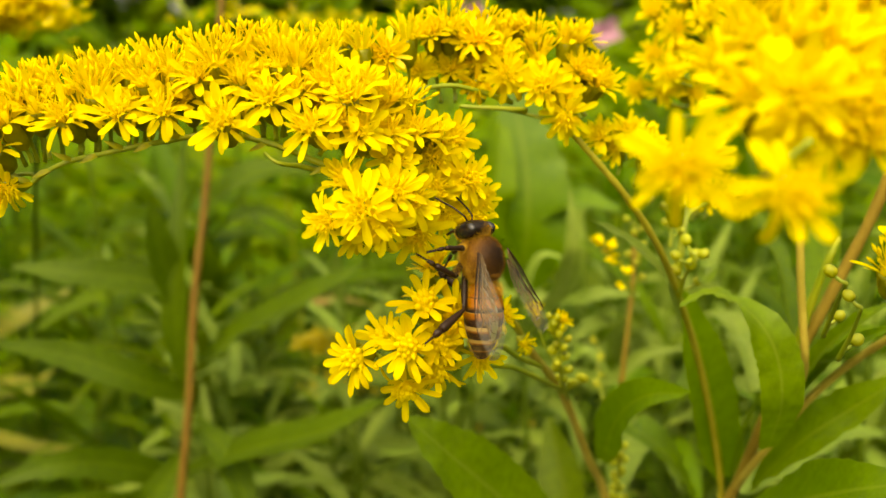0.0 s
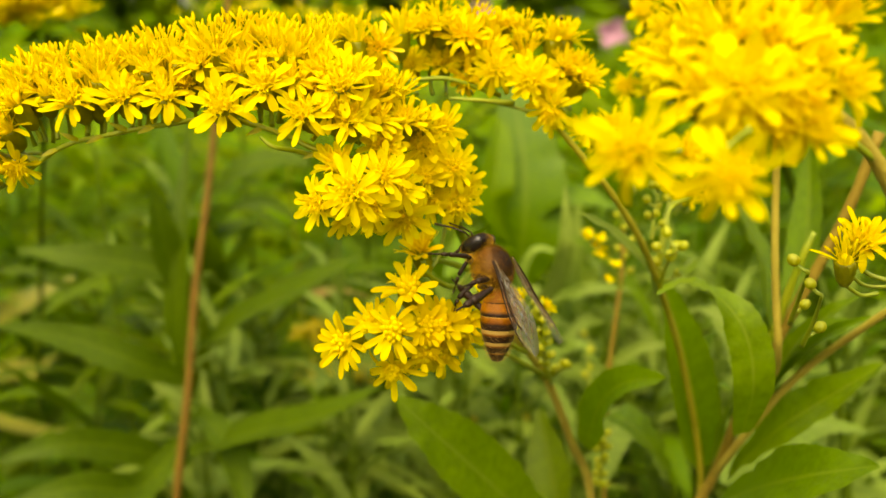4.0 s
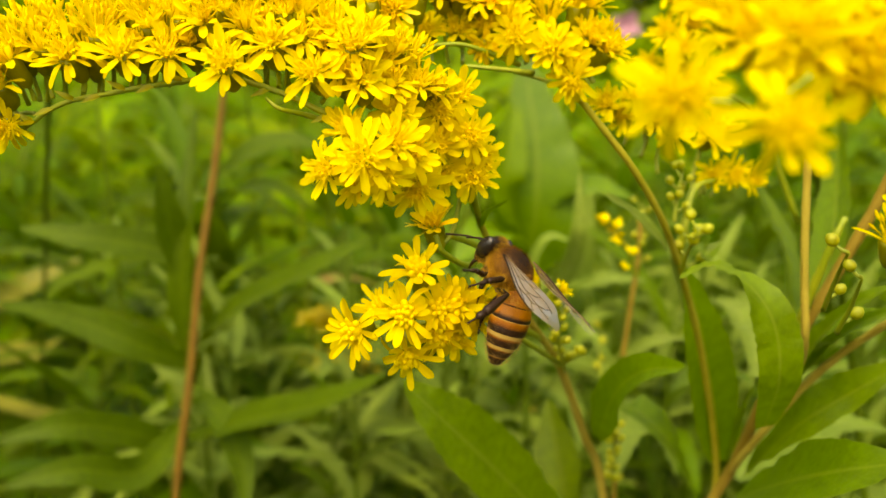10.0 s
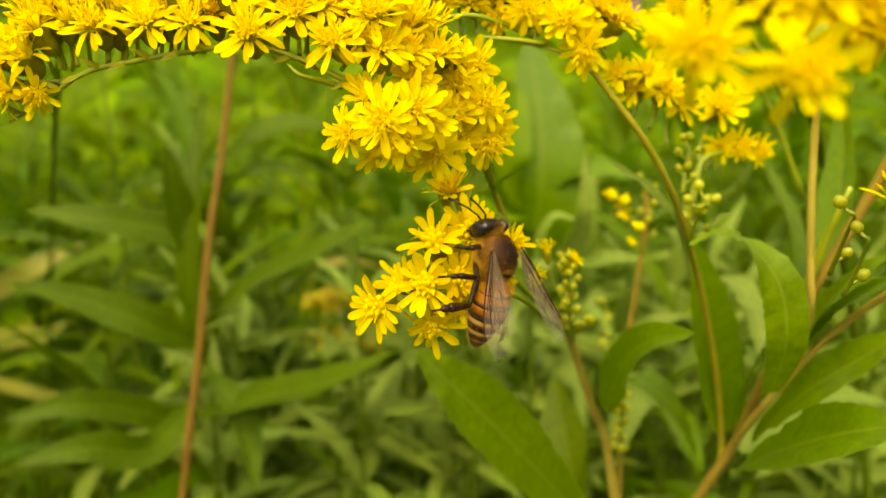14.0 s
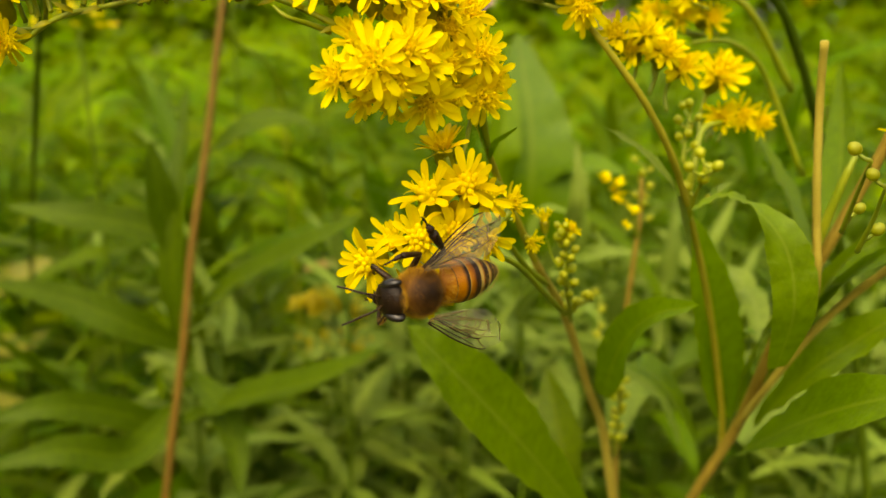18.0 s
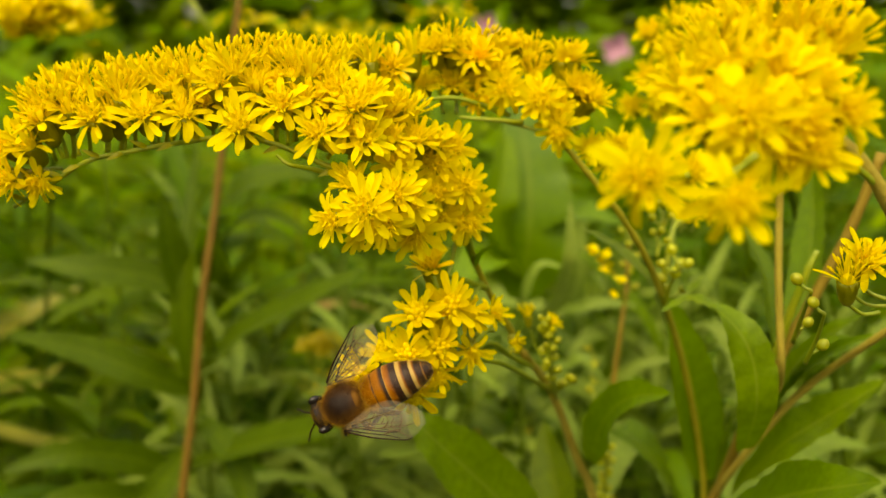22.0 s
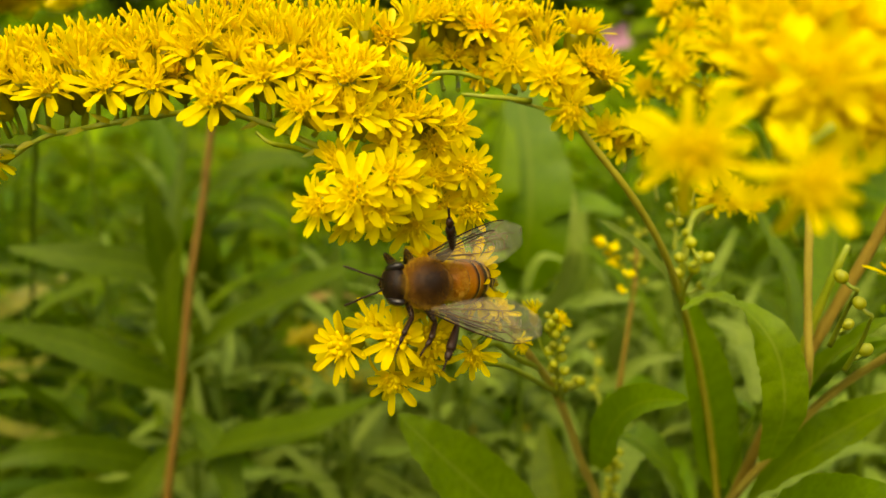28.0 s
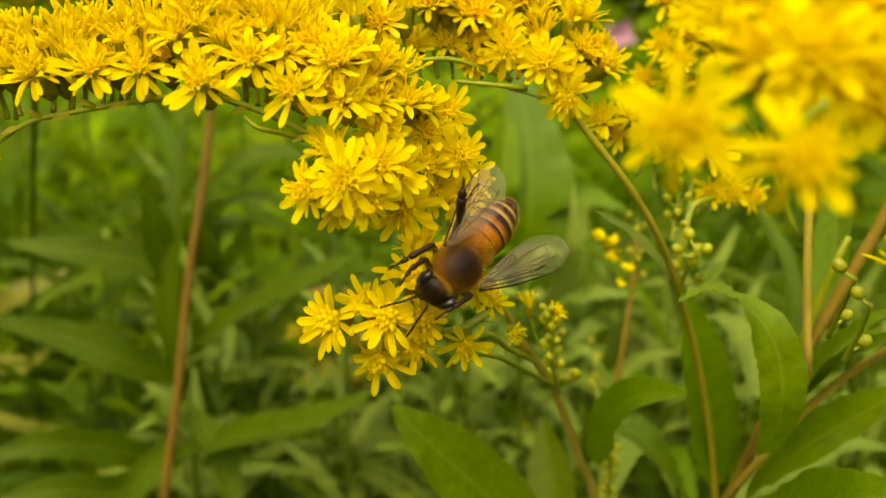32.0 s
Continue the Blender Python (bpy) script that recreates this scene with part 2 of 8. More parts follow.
CHITIN = material("chitin_dark_brown", (0.014, 0.006, 0.002), 0.4, color2=(0.030, 0.012, 0.004), scale=900, bump=0.3, bump_scale=5000, spec=0.25)
HEAD = material("chitin_black", (0.007, 0.0035, 0.0015), 0.45, color2=(0.014, 0.006, 0.002), scale=900, bump=0.3, bump_scale=5000, spec=0.2)
FUR_BROWN = material("fur_brown", (0.14, 0.058, 0.007), 0.7, color2=(0.23, 0.10, 0.014), scale=900, through_light=0.15, spec=0.15)


def ring_material(name, stops):
    """Chitin whose colour runs from the front to the rear edge of a ring, with a ragged border; stops: place and colour."""
    mat = material(name, (0.3, 0.1, 0.01), 0.42, bump=0.3, bump_scale=5000, spec=0.25)
    nt = mat.node_tree
    co = nt.nodes.new("ShaderNodeTexCoord")
    uv, wob = nt.nodes.new("ShaderNodeSeparateXYZ"), nt.nodes.new("ShaderNodeTexNoise")
    wob.inputs["Scale"].default_value = 1000.0
    wob.inputs["Detail"].default_value = 4.0
    shift = nt.nodes.new("ShaderNodeMath")
    shift.operation = "MULTIPLY_ADD"
    shift.inputs[1].default_value = 0.14
    ramp = nt.nodes.new("ShaderNodeValToRGB")
    ramp.color_ramp.elements[0].position, ramp.color_ramp.elements[0].color = stops[0][0] + 0.07, (*stops[0][1], 1)
    ramp.color_ramp.elements[1].position, ramp.color_ramp.elements[1].color = stops[-1][0] + 0.07, (*stops[-1][1], 1)
    for place, tint in stops[1:-1]:
        ramp.color_ramp.elements.new(place + 0.07).color = (*tint, 1)
    nt.links.new(co.outputs["UV"], uv.inputs[0])
    nt.links.new(co.outputs["Object"], wob.inputs["Vector"])
    nt.links.new(wob.outputs["Fac"], shift.inputs[0])
    nt.links.new(uv.outputs[1], shift.inputs[2])
    nt.links.new(shift.outputs[0], ramp.inputs["Fac"])
    nt.links.new(ramp.outputs["Color"], nt.nodes["Principled BSDF"].inputs["Base Color"])
    return mat


AMBER, AMBER_DEEP, CREAM, DARK = (0.33, 0.112, 0.003), (0.20, 0.058, 0.002), (0.42, 0.27, 0.07), (0.026, 0.010, 0.004)
RING_MATS = [ring_material("ring_" + n, s) for n, s in (
    ("waist", ((0.0, AMBER_DEEP), (0.3, AMBER), (0.86, AMBER), (0.94, DARK))),
    ("amber", ((0.0, AMBER_DEEP), (0.15, AMBER), (0.55, AMBER), (0.78, DARK))),
    ("middle", ((0.04, CREAM), (0.16, AMBER), (0.4, AMBER_DEEP), (0.58, DARK))),
    ("rear", ((0.05, CREAM), (0.28, CREAM), (0.4, AMBER_DEEP), (0.54, DARK))),
    ("felted", ((0.08, CREAM), (0.3, CREAM), (0.38, AMBER_DEEP), (0.5, DARK))),
    ("tip", ((0.08, CREAM), (0.2, AMBER_DEEP), (0.25, DARK), (0.9, DARK))))]
THORAX = material("thorax_shell", (0.02, 0.008, 0.003), 0.5, bump=0.3, bump_scale=5000, spec=0.2)
tt = THORAX.node_tree
place, reach_of, edge = tt.nodes.new("ShaderNodeTexCoord"), tt.nodes.new("ShaderNodeVectorMath"), tt.nodes.new("ShaderNodeValToRGB")
flat, ruffle, total = tt.nodes.new("ShaderNodeVectorMath"), tt.nodes.new("ShaderNodeTexNoise"), tt.nodes.new("ShaderNodeMath")
flat.operation, reach_of.operation, total.operation = "MULTIPLY", "LENGTH", "MULTIPLY_ADD"
flat.inputs[1].default_value = (488.0, 440.0, 0.0)
ruffle.inputs["Scale"].default_value = 1500.0
total.inputs[1].default_value = 0.12
edge.color_ramp.elements[0].position, edge.color_ramp.elements[0].color = 0.45, (0.016, 0.007, 0.003, 1)
edge.color_ramp.elements[1].position, edge.color_ramp.elements[1].color = 1.0, (0.16, 0.066, 0.008, 1)
edge.color_ramp.elements.new(0.8).color = (0.055, 0.022, 0.005, 1)
tt.links.new(place.outputs["Object"], flat.inputs[0])
tt.links.new(place.outputs["Object"], ruffle.inputs["Vector"])
tt.links.new(flat.outputs[0], reach_of.inputs[0])
tt.links.new(ruffle.outputs["Fac"], total.inputs[0])
tt.links.new(reach_of.outputs["Value"], total.inputs[2])
tt.links.new(total.outputs[0], edge.inputs["Fac"])
tt.links.new(edge.outputs["Color"], tt.nodes["Principled BSDF"].inputs["Base Color"])
EYE = material("compound_eye_black", (0.012, 0.009, 0.008), 0.16, color2=(0.02, 0.014, 0.01), scale=3000, bump=0.1, bump_scale=12000)
WING = bpy.data.materials.new("wing_membrane")
WING.use_nodes = True
wt = WING.node_tree
wt.nodes.remove(wt.nodes["Principled BSDF"])
clear, gloss, haze = (wt.nodes.new(k) for k in ("ShaderNodeBsdfTransparent", "ShaderNodeBsdfGlossy", "ShaderNodeBsdfDiffuse"))
clear.inputs["Color"].default_value = (0.97, 0.94, 0.87, 1)
gloss.inputs["Roughness"].default_value = 0.34
gloss.inputs["Color"].default_value = (0.82, 0.68, 0.58, 1)
haze.inputs["Color"].default_value = (0.80, 0.70, 0.55, 1)
sheen_of = wt.nodes.new("ShaderNodeFresnel")
sheen_of.inputs["IOR"].default_value = 1.15
ripple, ripple_bump = wt.nodes.new("ShaderNodeTexNoise"), wt.nodes.new("ShaderNodeBump")
ripple.inputs["Scale"].default_value = 600.0
ripple_bump.inputs["Strength"].default_value, ripple_bump.inputs["Distance"].default_value = 0.7, 0.0002
wt.links.new(wt.nodes.new("ShaderNodeTexCoord").outputs["Object"], ripple.inputs["Vector"])
wt.links.new(ripple.outputs["Fac"], ripple_bump.inputs["Height"])
wt.links.new(ripple_bump.outputs[0], gloss.inputs["Normal"])
wt.links.new(ripple_bump.outputs[0], sheen_of.inputs["Normal"])
film_a, film_b = wt.nodes.new("ShaderNodeMixShader"), wt.nodes.new("ShaderNodeMixShader")
film_a.inputs[0].default_value = 0.08
wt.links.new(clear.outputs[0], film_a.inputs[1])
wt.links.new(haze.outputs[0], film_a.inputs[2])
wt.links.new(sheen_of.outputs[0], film_b.inputs[0])
wt.links.new(film_a.outputs[0], film_b.inputs[1])
wt.links.new(gloss.outputs[0], film_b.inputs[2])
wt.links.new(film_b.outputs[0], wt.nodes["Material Output"].inputs["Surface"])
VEIN = material("wing_vein_brown", (0.022, 0.010, 0.004), 0.6, color2=(0.04, 0.02, 0.008), scale=900, spec=0.1)
VEIN_PALE = material("wing_vein_tan", (0.13, 0.075, 0.02), 0.4, color2=(0.22, 0.14, 0.045), scale=900, through_light=0.4)

# ---- shape helpers ----


def mesh_of(name, bm, mats, smooth=True):
    me = bpy.data.meshes.new(name)
    bm.normal_update()
    bm.to_mesh(me)
    bm.free()
    for m in mats if isinstance(mats, (list, tuple)) else [mats]:
        me.materials.append(m)
    if smooth:
        me.polygons.foreach_set("use_smooth", [True] * len(me.polygons))
    return me


def hang(ob, parent):
    """Parts of a thing are given in world places; parts of a part in its own space."""
    ob.parent = parent
    if parent.type == "EMPTY":
        ob.matrix_parent_inverse = Matrix.Translation(-parent.location)


def part(name, bm, mat, parent, label="", m=None):
    """Links a bmesh as one mesh object under a thing or a part."""
    ob = new(name, mesh_of(name, bm, mat))
    hang(ob, parent)
    if m is not None:
        ob.matrix_basis = m
    return tagged(ob, label)


def piece(name, me, parent, m, label=""):
    """An object of its own on a shared mesh, under a thing or a part."""
    ob = new(name, me)
    hang(ob, parent)
    ob.matrix_basis = m
    return tagged(ob, label)


def spline(points, steps=6):
    """A smooth line through the points, with no loops between uneven ones."""
    p = [Vector(q) for q in points]
    p = [2 * p[0] - p[1]] + p + [2 * p[-1] - p[-2]]
    out = []
    for i in range(1, len(p) - 2):
        a, b, c, d = p[i - 1:i + 3]
        m0, m1 = (c - a) / 2, (d - b) / 2
        span = (c - b).length
        m0 *= min(1.0, 1.3 * span / max(m0.length, 1e-9))
        m1 *= min(1.0, 1.3 * span / max(m1.length, 1e-9))
        for k in range(steps):
            t = k / steps
            out.append((2 * t ** 3 - 3 * t * t + 1) * b + (t ** 3 - 2 * t * t + t) * m0 + (3 * t * t - 2 * t ** 3) * c + (t ** 3 - t * t) * m1)
    out.append(p[-2])
    return out


def tube(bm, points, radii, sides=8, mat=0, cap=True):
    """A round tube along the points, radius given at the start and the end or at every point."""
    n = len(points)
    if len(radii) == 2:
        radii = [radii[0] + (radii[1] - radii[0]) * i / (n - 1) for i in range(n)]
    rings, side = [], None
    for i, p in enumerate(points):
        along = (Vector(points[min(i + 1, n - 1)]) - Vector(points[max(i - 1, 0)])).normalized()
        if side is None:
            side = along.orthogonal().normalized()
        side = (side - along * side.dot(along)).normalized()
        other = along.cross(side)
        rings.append([bm.verts.new(Vector(p) + radii[i] * (math.cos(a) * side + math.sin(a) * other))
                      for a in (2 * math.pi * k / sides for k in range(sides))])
    for a, b in zip(rings, rings[1:]):
        for k in range(sides):
            bm.faces.new((a[k], a[(k + 1) % sides], b[(k + 1) % sides], b[k])).material_index = mat
    if cap:
        bm.faces.new(rings[0][::-1]).material_index = mat
        bm.faces.new(rings[-1]).material_index = mat


def blob(bm, centre, radii, turn=None, seg=12, rings=8, mat=0):
    """An ellipsoid."""
    m = Matrix.Translation(centre) @ (turn or Matrix()) @ Matrix.Diagonal((*radii, 1))
    made = bmesh.ops.create_uvsphere(bm, u_segments=seg, v_segments=rings, radius=1, matrix=m)
    for v in made["verts"]:
        for f in v.link_faces:
            f.material_index = mat


def facing(direction, spin=0.0):
    """A turn that carries +z to the direction."""
    return Vector(direction).to_track_quat("Z", "Y").to_matrix().to_4x4() @ Matrix.Rotation(spin, 4, "Z")


def lance(bm, spine, width, normal, fold=0.25, teeth=0.0, rng=None, mat=0, across=2, peak=0.8, uv=None):
    """A lance-shaped leaf along a spine: folded at the midrib, toothed at the edge, its face towards the normal."""
    uv = uv or bm.loops.layers.uv.verify()
    n = len(spine)
    rows = []
    for i, p in enumerate(spine):
        t = i / (n - 1)
        along = (spine[min(i + 1, n - 1)] - spine[max(i - 1, 0)]).normalized()
        face = Vector(normal) if len(normal) == 3 else Vector(normal[:3]).lerp(Vector(normal[3:]), min(1.0, max(0.0, (t - 0.4) / 0.25)))
        side = along.cross(face).normalized()
        up = side.cross(along)
        w = width / 2 * max(0.03, (math.sin(math.pi * min(1, t * 0.93 + 0.04) ** peak) ** 0.9 if t < 0.97 else 0.0))
        if teeth and 0.15 < t < 0.95:
            w *= 1 + teeth * (1 if i % 2 else -1)
        wave = (rng.uniform(-1, 1) * 0.04 * width if rng else 0)
        row = []
        for k in range(-across, across + 1):
            s = k / across
            row.append((bm.verts.new(p + side * (s * w) + up * (abs(s) * w * fold + wave * s * abs(s))), (0.5 + 0.5 * s, t)))
        rows.append(row)
    for a, b in zip(rows, rows[1:]):
        for k in range(2 * across):
            q = (a[k], a[k + 1], b[k + 1], b[k])
            f = bm.faces.new([v for v, _ in q])
            f.material_index = mat
            for loop, (_, c) in zip(f.loops, q):
                loop[uv].uv = c


# ---- the setting ----
bm = bmesh.new()
bmesh.ops.create_grid(bm, x_segments=60, y_segments=60, size=40)
for v in bm.verts:
    v.co.z = 0.02 * noise.noise(v.co * 0.8)
ground = tagged(new("ground", mesh_of("ground", bm, SOIL)), "dark bare soil under the tall flower stand", "ground", kind="structure")

# ---- goldenrod heads: shared meshes ----
rng = random.Random(4)


def petal_mesh(length, width, bend, name):
    bm = bmesh.new()
    rows = []
    for i in range(9):
        t = (i / 8) ** 0.85
        w = width / 2 * (0.35 + 0.65 * math.sin(math.pi * min(t * 0.72 + 0.02, 0.5))) * (1 if t < 0.78 else math.sqrt(max(0.0, 1 - ((t - 0.78) / 0.225) ** 2)))
        a = bend * t
        y, z = length * t * math.cos(a * 0.6), -length * t * math.sin(a * 0.6)
        rows.append([bm.verts.new((w * s, y - (0.05 * length if (i == 8 and s == 0) else 0), z + 0.22 * w * (abs(s) - 0.3))) for s in (-1, -0.45, 0, 0.45, 1)])
    for a, b in zip(rows, rows[1:]):
        for k in range(4):
            bm.faces.new((a[k], a[k + 1], b[k + 1], b[k]))
    return mesh_of(name, bm, PETAL)


PETALS = [petal_mesh(L * MM, W * MM, B, "petal") for L, W, B in
          ((2.6, 0.70, 0.25), (2.45, 0.76, 0.5), (2.8, 0.62, 0.1), (2.35, 0.68, 0.85), (2.65, 0.72, -0.25), (2.1, 0.56, 0.35), (2.5, 0.60, 1.2))]
PETALS_SLIM = [petal_mesh(L * MM, W * MM, B, "petal") for L, W, B in ((2.9, 0.5, 0.3), (2.7, 0.6, -0.15), (2.9, 0.46, 0.6), (2.5, 0.56, 0.9))]
PETALS_OLD = [me.copy() for me in PETALS[:3]]
for me in PETALS_OLD:
    me.materials[0] = PETAL_OLD
PETALS_RIPE_SHADED = [me.copy() for me in PETALS]
for me in PETALS_RIPE_SHADED:
    me.materials[0] = PETAL_RIPE_SHADED


def anther(bm, at, way, stalk, length, thick):
    """A thread that ends in a small spindle."""
    marks = ((0, 0.3), (stalk, 0.35), (stalk + 0.2 * length, 0.85), (stalk + 0.55 * length, 1.0), (stalk + 0.85 * length, 0.6), (stalk + length, 0.15))
    tube(bm, [(at + way * z) * MM for z, _ in marks], [w * thick * MM for _, w in marks], 6)


def brush_disc_mesh(seed, count):
    """The disc of an upright head: long threads fanning out, each with a spindle at its tip."""
    r = random.Random(seed)
    bm = bmesh.new()
    blob(bm, Vector((0, 0, 0.1)) * MM, Vector((0.8, 0.8, 0.9)) * MM, seg=10, rings=6)
    for i in range(count):
        rad, ang = math.sqrt((i + 0.4) / count), i * 2.4
        way = Vector((math.cos(ang) * rad * 0.9 + r.uniform(-.15, .15), math.sin(ang) * rad * 0.9 + r.uniform(-.15, .15), 1)).normalized()
        anther(bm, Vector((rad * 0.7 * math.cos(ang), rad * 0.7 * math.sin(ang), 0.5)), way, r.uniform(1.1, 2.3), r.uniform(0.7, 1.05), r.uniform(0.14, 0.18))
    return mesh_of("disc", bm, DISC)


def disc_mesh(seed, count, tall, mat):
    """Disc florets: slim tubes that flare into five pointed lobes, each with a style."""
    r = random.Random(seed)
    bm = bmesh.new()
    for i in range(count):
        rad = 0.75 * math.sqrt((i + 0.3) / count)
        ang = i * 2.4
        lean = rad * 0.75
        h = tall * r.uniform(0.75, 1.15) * (1 - 0.15 * rad)
        base = Vector((rad * 0.6 * math.cos(ang), rad * 0.6 * math.sin(ang), 0))
        way = Vector((math.cos(ang) * lean, math.sin(ang) * lean, 1)).normalized()
        top = base + way * h
        tube(bm, [base * MM, (base + way * h * 0.6) * MM, top * MM], [0.10 * MM, 0.14 * MM, 0.24 * MM], 5, cap=False)
        q = way.to_track_quat("Z", "Y").to_matrix()
        for k in range(5):
            a = k * 1.2566 + i
            out = q @ Vector((math.cos(a), math.sin(a), 0))
            sidev = q @ Vector((-math.sin(a), math.cos(a), 0))
            b = top + out * 0.2
            v = [bm.verts.new(x * MM) for x in (b + sidev * 0.14, b - sidev * 0.14, b + out * 0.55 + way * 0.5)]
            bm.faces.new(v)
        if r.random() < 0.75:
            anther(bm, top, (way + Vector((r.uniform(-.2, .2), r.uniform(-.2, .2), 0))).normalized(), 0.35, 0.85, 0.13)
    return mesh_of("disc", bm, mat)


DISCS = [disc_mesh(s, c, h, DISC) for s, c, h in ((1, 12, 1.1), (2, 14, 1.3), (3, 12, 1.6), (5, 13, 1.2))]


def knob_disc_mesh(seed, count):
    """A domed disc of closed, rounded florets with a few open ones at its rim."""
    r = random.Random(seed)
    bm = bmesh.new()
    blob(bm, Vector((0, 0, 0.1)) * MM, Vector((0.95, 0.95, 0.8)) * MM, seg=10, rings=6)
    for i in range(count):
        rad = 1.05 * math.sqrt((i + 0.4) / count)
        ang = i * 2.4
        way = Vector((math.cos(ang) * rad * 0.8, math.sin(ang) * rad * 0.8, 1)).normalized()
        at = Vector((rad * math.cos(ang), rad * math.sin(ang), 0.95 - 0.5 * rad * rad + r.uniform(-0.1, 0.15)))
        k = r.uniform(0.24, 0.36)
        blob(bm, at * MM, Vector((k, k, k * 1.5)) * MM, way.to_track_quat("Z", "Y").to_matrix().to_4x4(), 7, 5)
        if rad > 0.6 and r.random() < 0.5:
            tip = at + way * 0.9 + Vector((r.uniform(-.2, .2), r.uniform(-.2, .2), 0))
            tube(bm, [at * MM, (at + way * 0.5) * MM, tip * MM], [0.07 * MM, 0.09 * MM, 0.05 * MM], 4)
    return mesh_of("disc", bm, DISC)


DISCS_RIPE = [knob_disc_mesh(s, c) for s, c in ((41, 15), (42, 18), (43, 13))]
DISCS_BRUSH = [brush_disc_mesh(s, c) for s, c in ((51, 14), (52, 17), (53, 12))]
DISC_OLD = disc_mesh(9, 8, 1.0, PETAL_OLD)


def cup_mesh(seed):
    """Involucre: a slim cup of overlapping bracts."""
    r = random.Random(seed)
    bm = bmesh.new()
    prof = [(-3.1, 0.25), (-2.9, 0.55), (-2.2, 0.85), (-1.2, 0.95), (-0.3, 1.0), (0.05, 0.85)]
    tube(bm, [Vector((0, 0, z)) * MM for z, _ in prof], [w * MM for _, w in prof], 10)
    for row, (z0, z1, w) in enumerate(((-2.8, -1.5, 0.75), (-2.2, -0.6, 0.95), (-1.5, 0.35, 1.05))):
        for k in range(6):
            a = (k + 0.5 * row) * math.pi / 3 + r.uniform(-0.1, 0.1)
            o, s = Vector((math.cos(a), math.sin(a), 0)), Vector((-math.sin(a), math.cos(a), 0))
            q = [o * w * 0.8 + Vector((0, 0, z0)), o * (w + 0.08) + s * 0.3 + Vector((0, 0, (z0 + z1) / 2)),
                 o * (w + 0.1) + Vector((0, 0, z1)), o * (w + 0.08) - s * 0.3 + Vector((0, 0, (z0 + z1) / 2))]
            bm.faces.new([bm.verts.new(v * MM) for v in q])
    return mesh_of("flower_head", bm, CUP)


CUPS = [cup_mesh(s) for s in (1, 2, 3)]


def flower_head(plant, at, way, size=1.0, spread=62.0, count=12, old=False, root=None, ripe=False):
    """One head: the green cup, its disc of florets and its ray petals. The place is that of the disc; root: where its stalk springs."""
    m = Matrix.Translation(at) @ facing(way, rng.uniform(0, 6.28)) @ Matrix.Scale(size, 4)
    head = piece("flower_head", rng.choice(CUPS), plant, m)
    piece("disc", DISC_OLD if old else rng.choice(DISCS_RIPE if ripe else DISCS_BRUSH if spread < 51 else DISCS), head, Matrix.Translation((0, 0, -0.1 * MM)), "golden disc florets")
    count += 5 if ripe else 3 if spread < 51 else 6
    for k in range(count):
        ang = 2 * math.pi * (k + rng.uniform(-0.33, 0.33)) / count
        tilt = radians(90 - (spread * 0.85 if spread < 51 else spread) + rng.gauss(0, 12) + (0 if k % 3 else 44 if spread > 71 else 22))
        s = rng.uniform(0.85, 1.15) if ripe else rng.uniform(0.75, 1.15) if spread < 51 else rng.uniform(0.8, 1.12)
        pm = (Matrix.Rotation(ang, 4, "Z") @ Matrix.Translation((0, 0.62 * MM, -0.05 * MM)) @ Matrix.Rotation(tilt, 4, "X")
              @ Matrix.Rotation(rng.gauss(0, 0.25), 4, "Y") @ Matrix.Scale(s, 4))
        piece("petal", rng.choice(PETALS_OLD if old else PETALS_SLIM if spread < 51 else PETALS_RIPE_SHADED if ripe else PETALS), head, pm)
    if root is not None:
        w = Vector(way).normalized()
        base = Vector(at) - w * 2.9 * MM * size
        root = Vector(root)
        mid = (base - w * (base - root).length * 0.35 + root) / 2
        bm = bmesh.new()
        tube(bm, spline([base, mid, root], 5), [0.2 * MM * size, 0.26 * MM * size], 6)
        part("pedicel", bm, STALK, plant)
    return head


def bud_mesh():
    bm = bmesh.new()
    prof = [(0, 0.1), (0.2, 0.6), (0.7, 0.92), (1.3, 0.9), (1.8, 0.6), (2.05, 0.12)]
    tube(bm, [Vector((0, 0, z)) * MM for z, _ in prof], [w * MM for _, w in prof], 8)
    return mesh_of("bud", bm, BUD)


BUD_MESH = bud_mesh()


def bud(plant, at, way, size=1.0):
    return piece("bud", BUD_MESH, plant, Matrix.Translation(at) @ facing(way) @ Matrix.Scale(size, 4))


def bud_spray(plant, points, count, size, reach, seed):
    """A slim stalk set with little buds on short pedicels."""
    r = random.Random(seed)
    line = spline(points, 8)
    bm = bmesh.new()
    tube(bm, line, [0.30 * MM, 0.16 * MM], 6)
    part("stalk", bm, STALK, plant)
    for i in range(count):
        p = line[min(len(line) - 1, int((0.2 + 0.8 * i / max(1, count - 1)) * (len(line) - 1)))]
        a = i * 2.4
        way = Vector((math.cos(a), math.sin(a) * 0.8, 0.55 + r.uniform(-0.2, 0.3))).normalized()
        tip = p + way * reach * r.uniform(0.6, 1.2)
        bm = bmesh.new()
        tube(bm, [p, (p + tip) / 2 + Vector((0, 0, -0.1 * reach)), tip], [0.22 * MM, 0.18 * MM], 5)
        part("pedicel", bm, STALK, plant)
        bud(plant, tip - way * 0.2 * MM, way + Vector((0, 0, 0.5)), size * r.uniform(0.8, 1.15))


def stem(plant, points, r0, r1, mat, name="stem", sides=9):
    bm = bmesh.new()
    line = spline(points, 7)
    n = len(line)
    tube(bm, line, [r0 + (r1 - r0) * i / (n - 1) + 0.04 * r0 * math.sin(i * 1.7) for i in range(n)], sides)
    return part(name, bm, mat, plant)


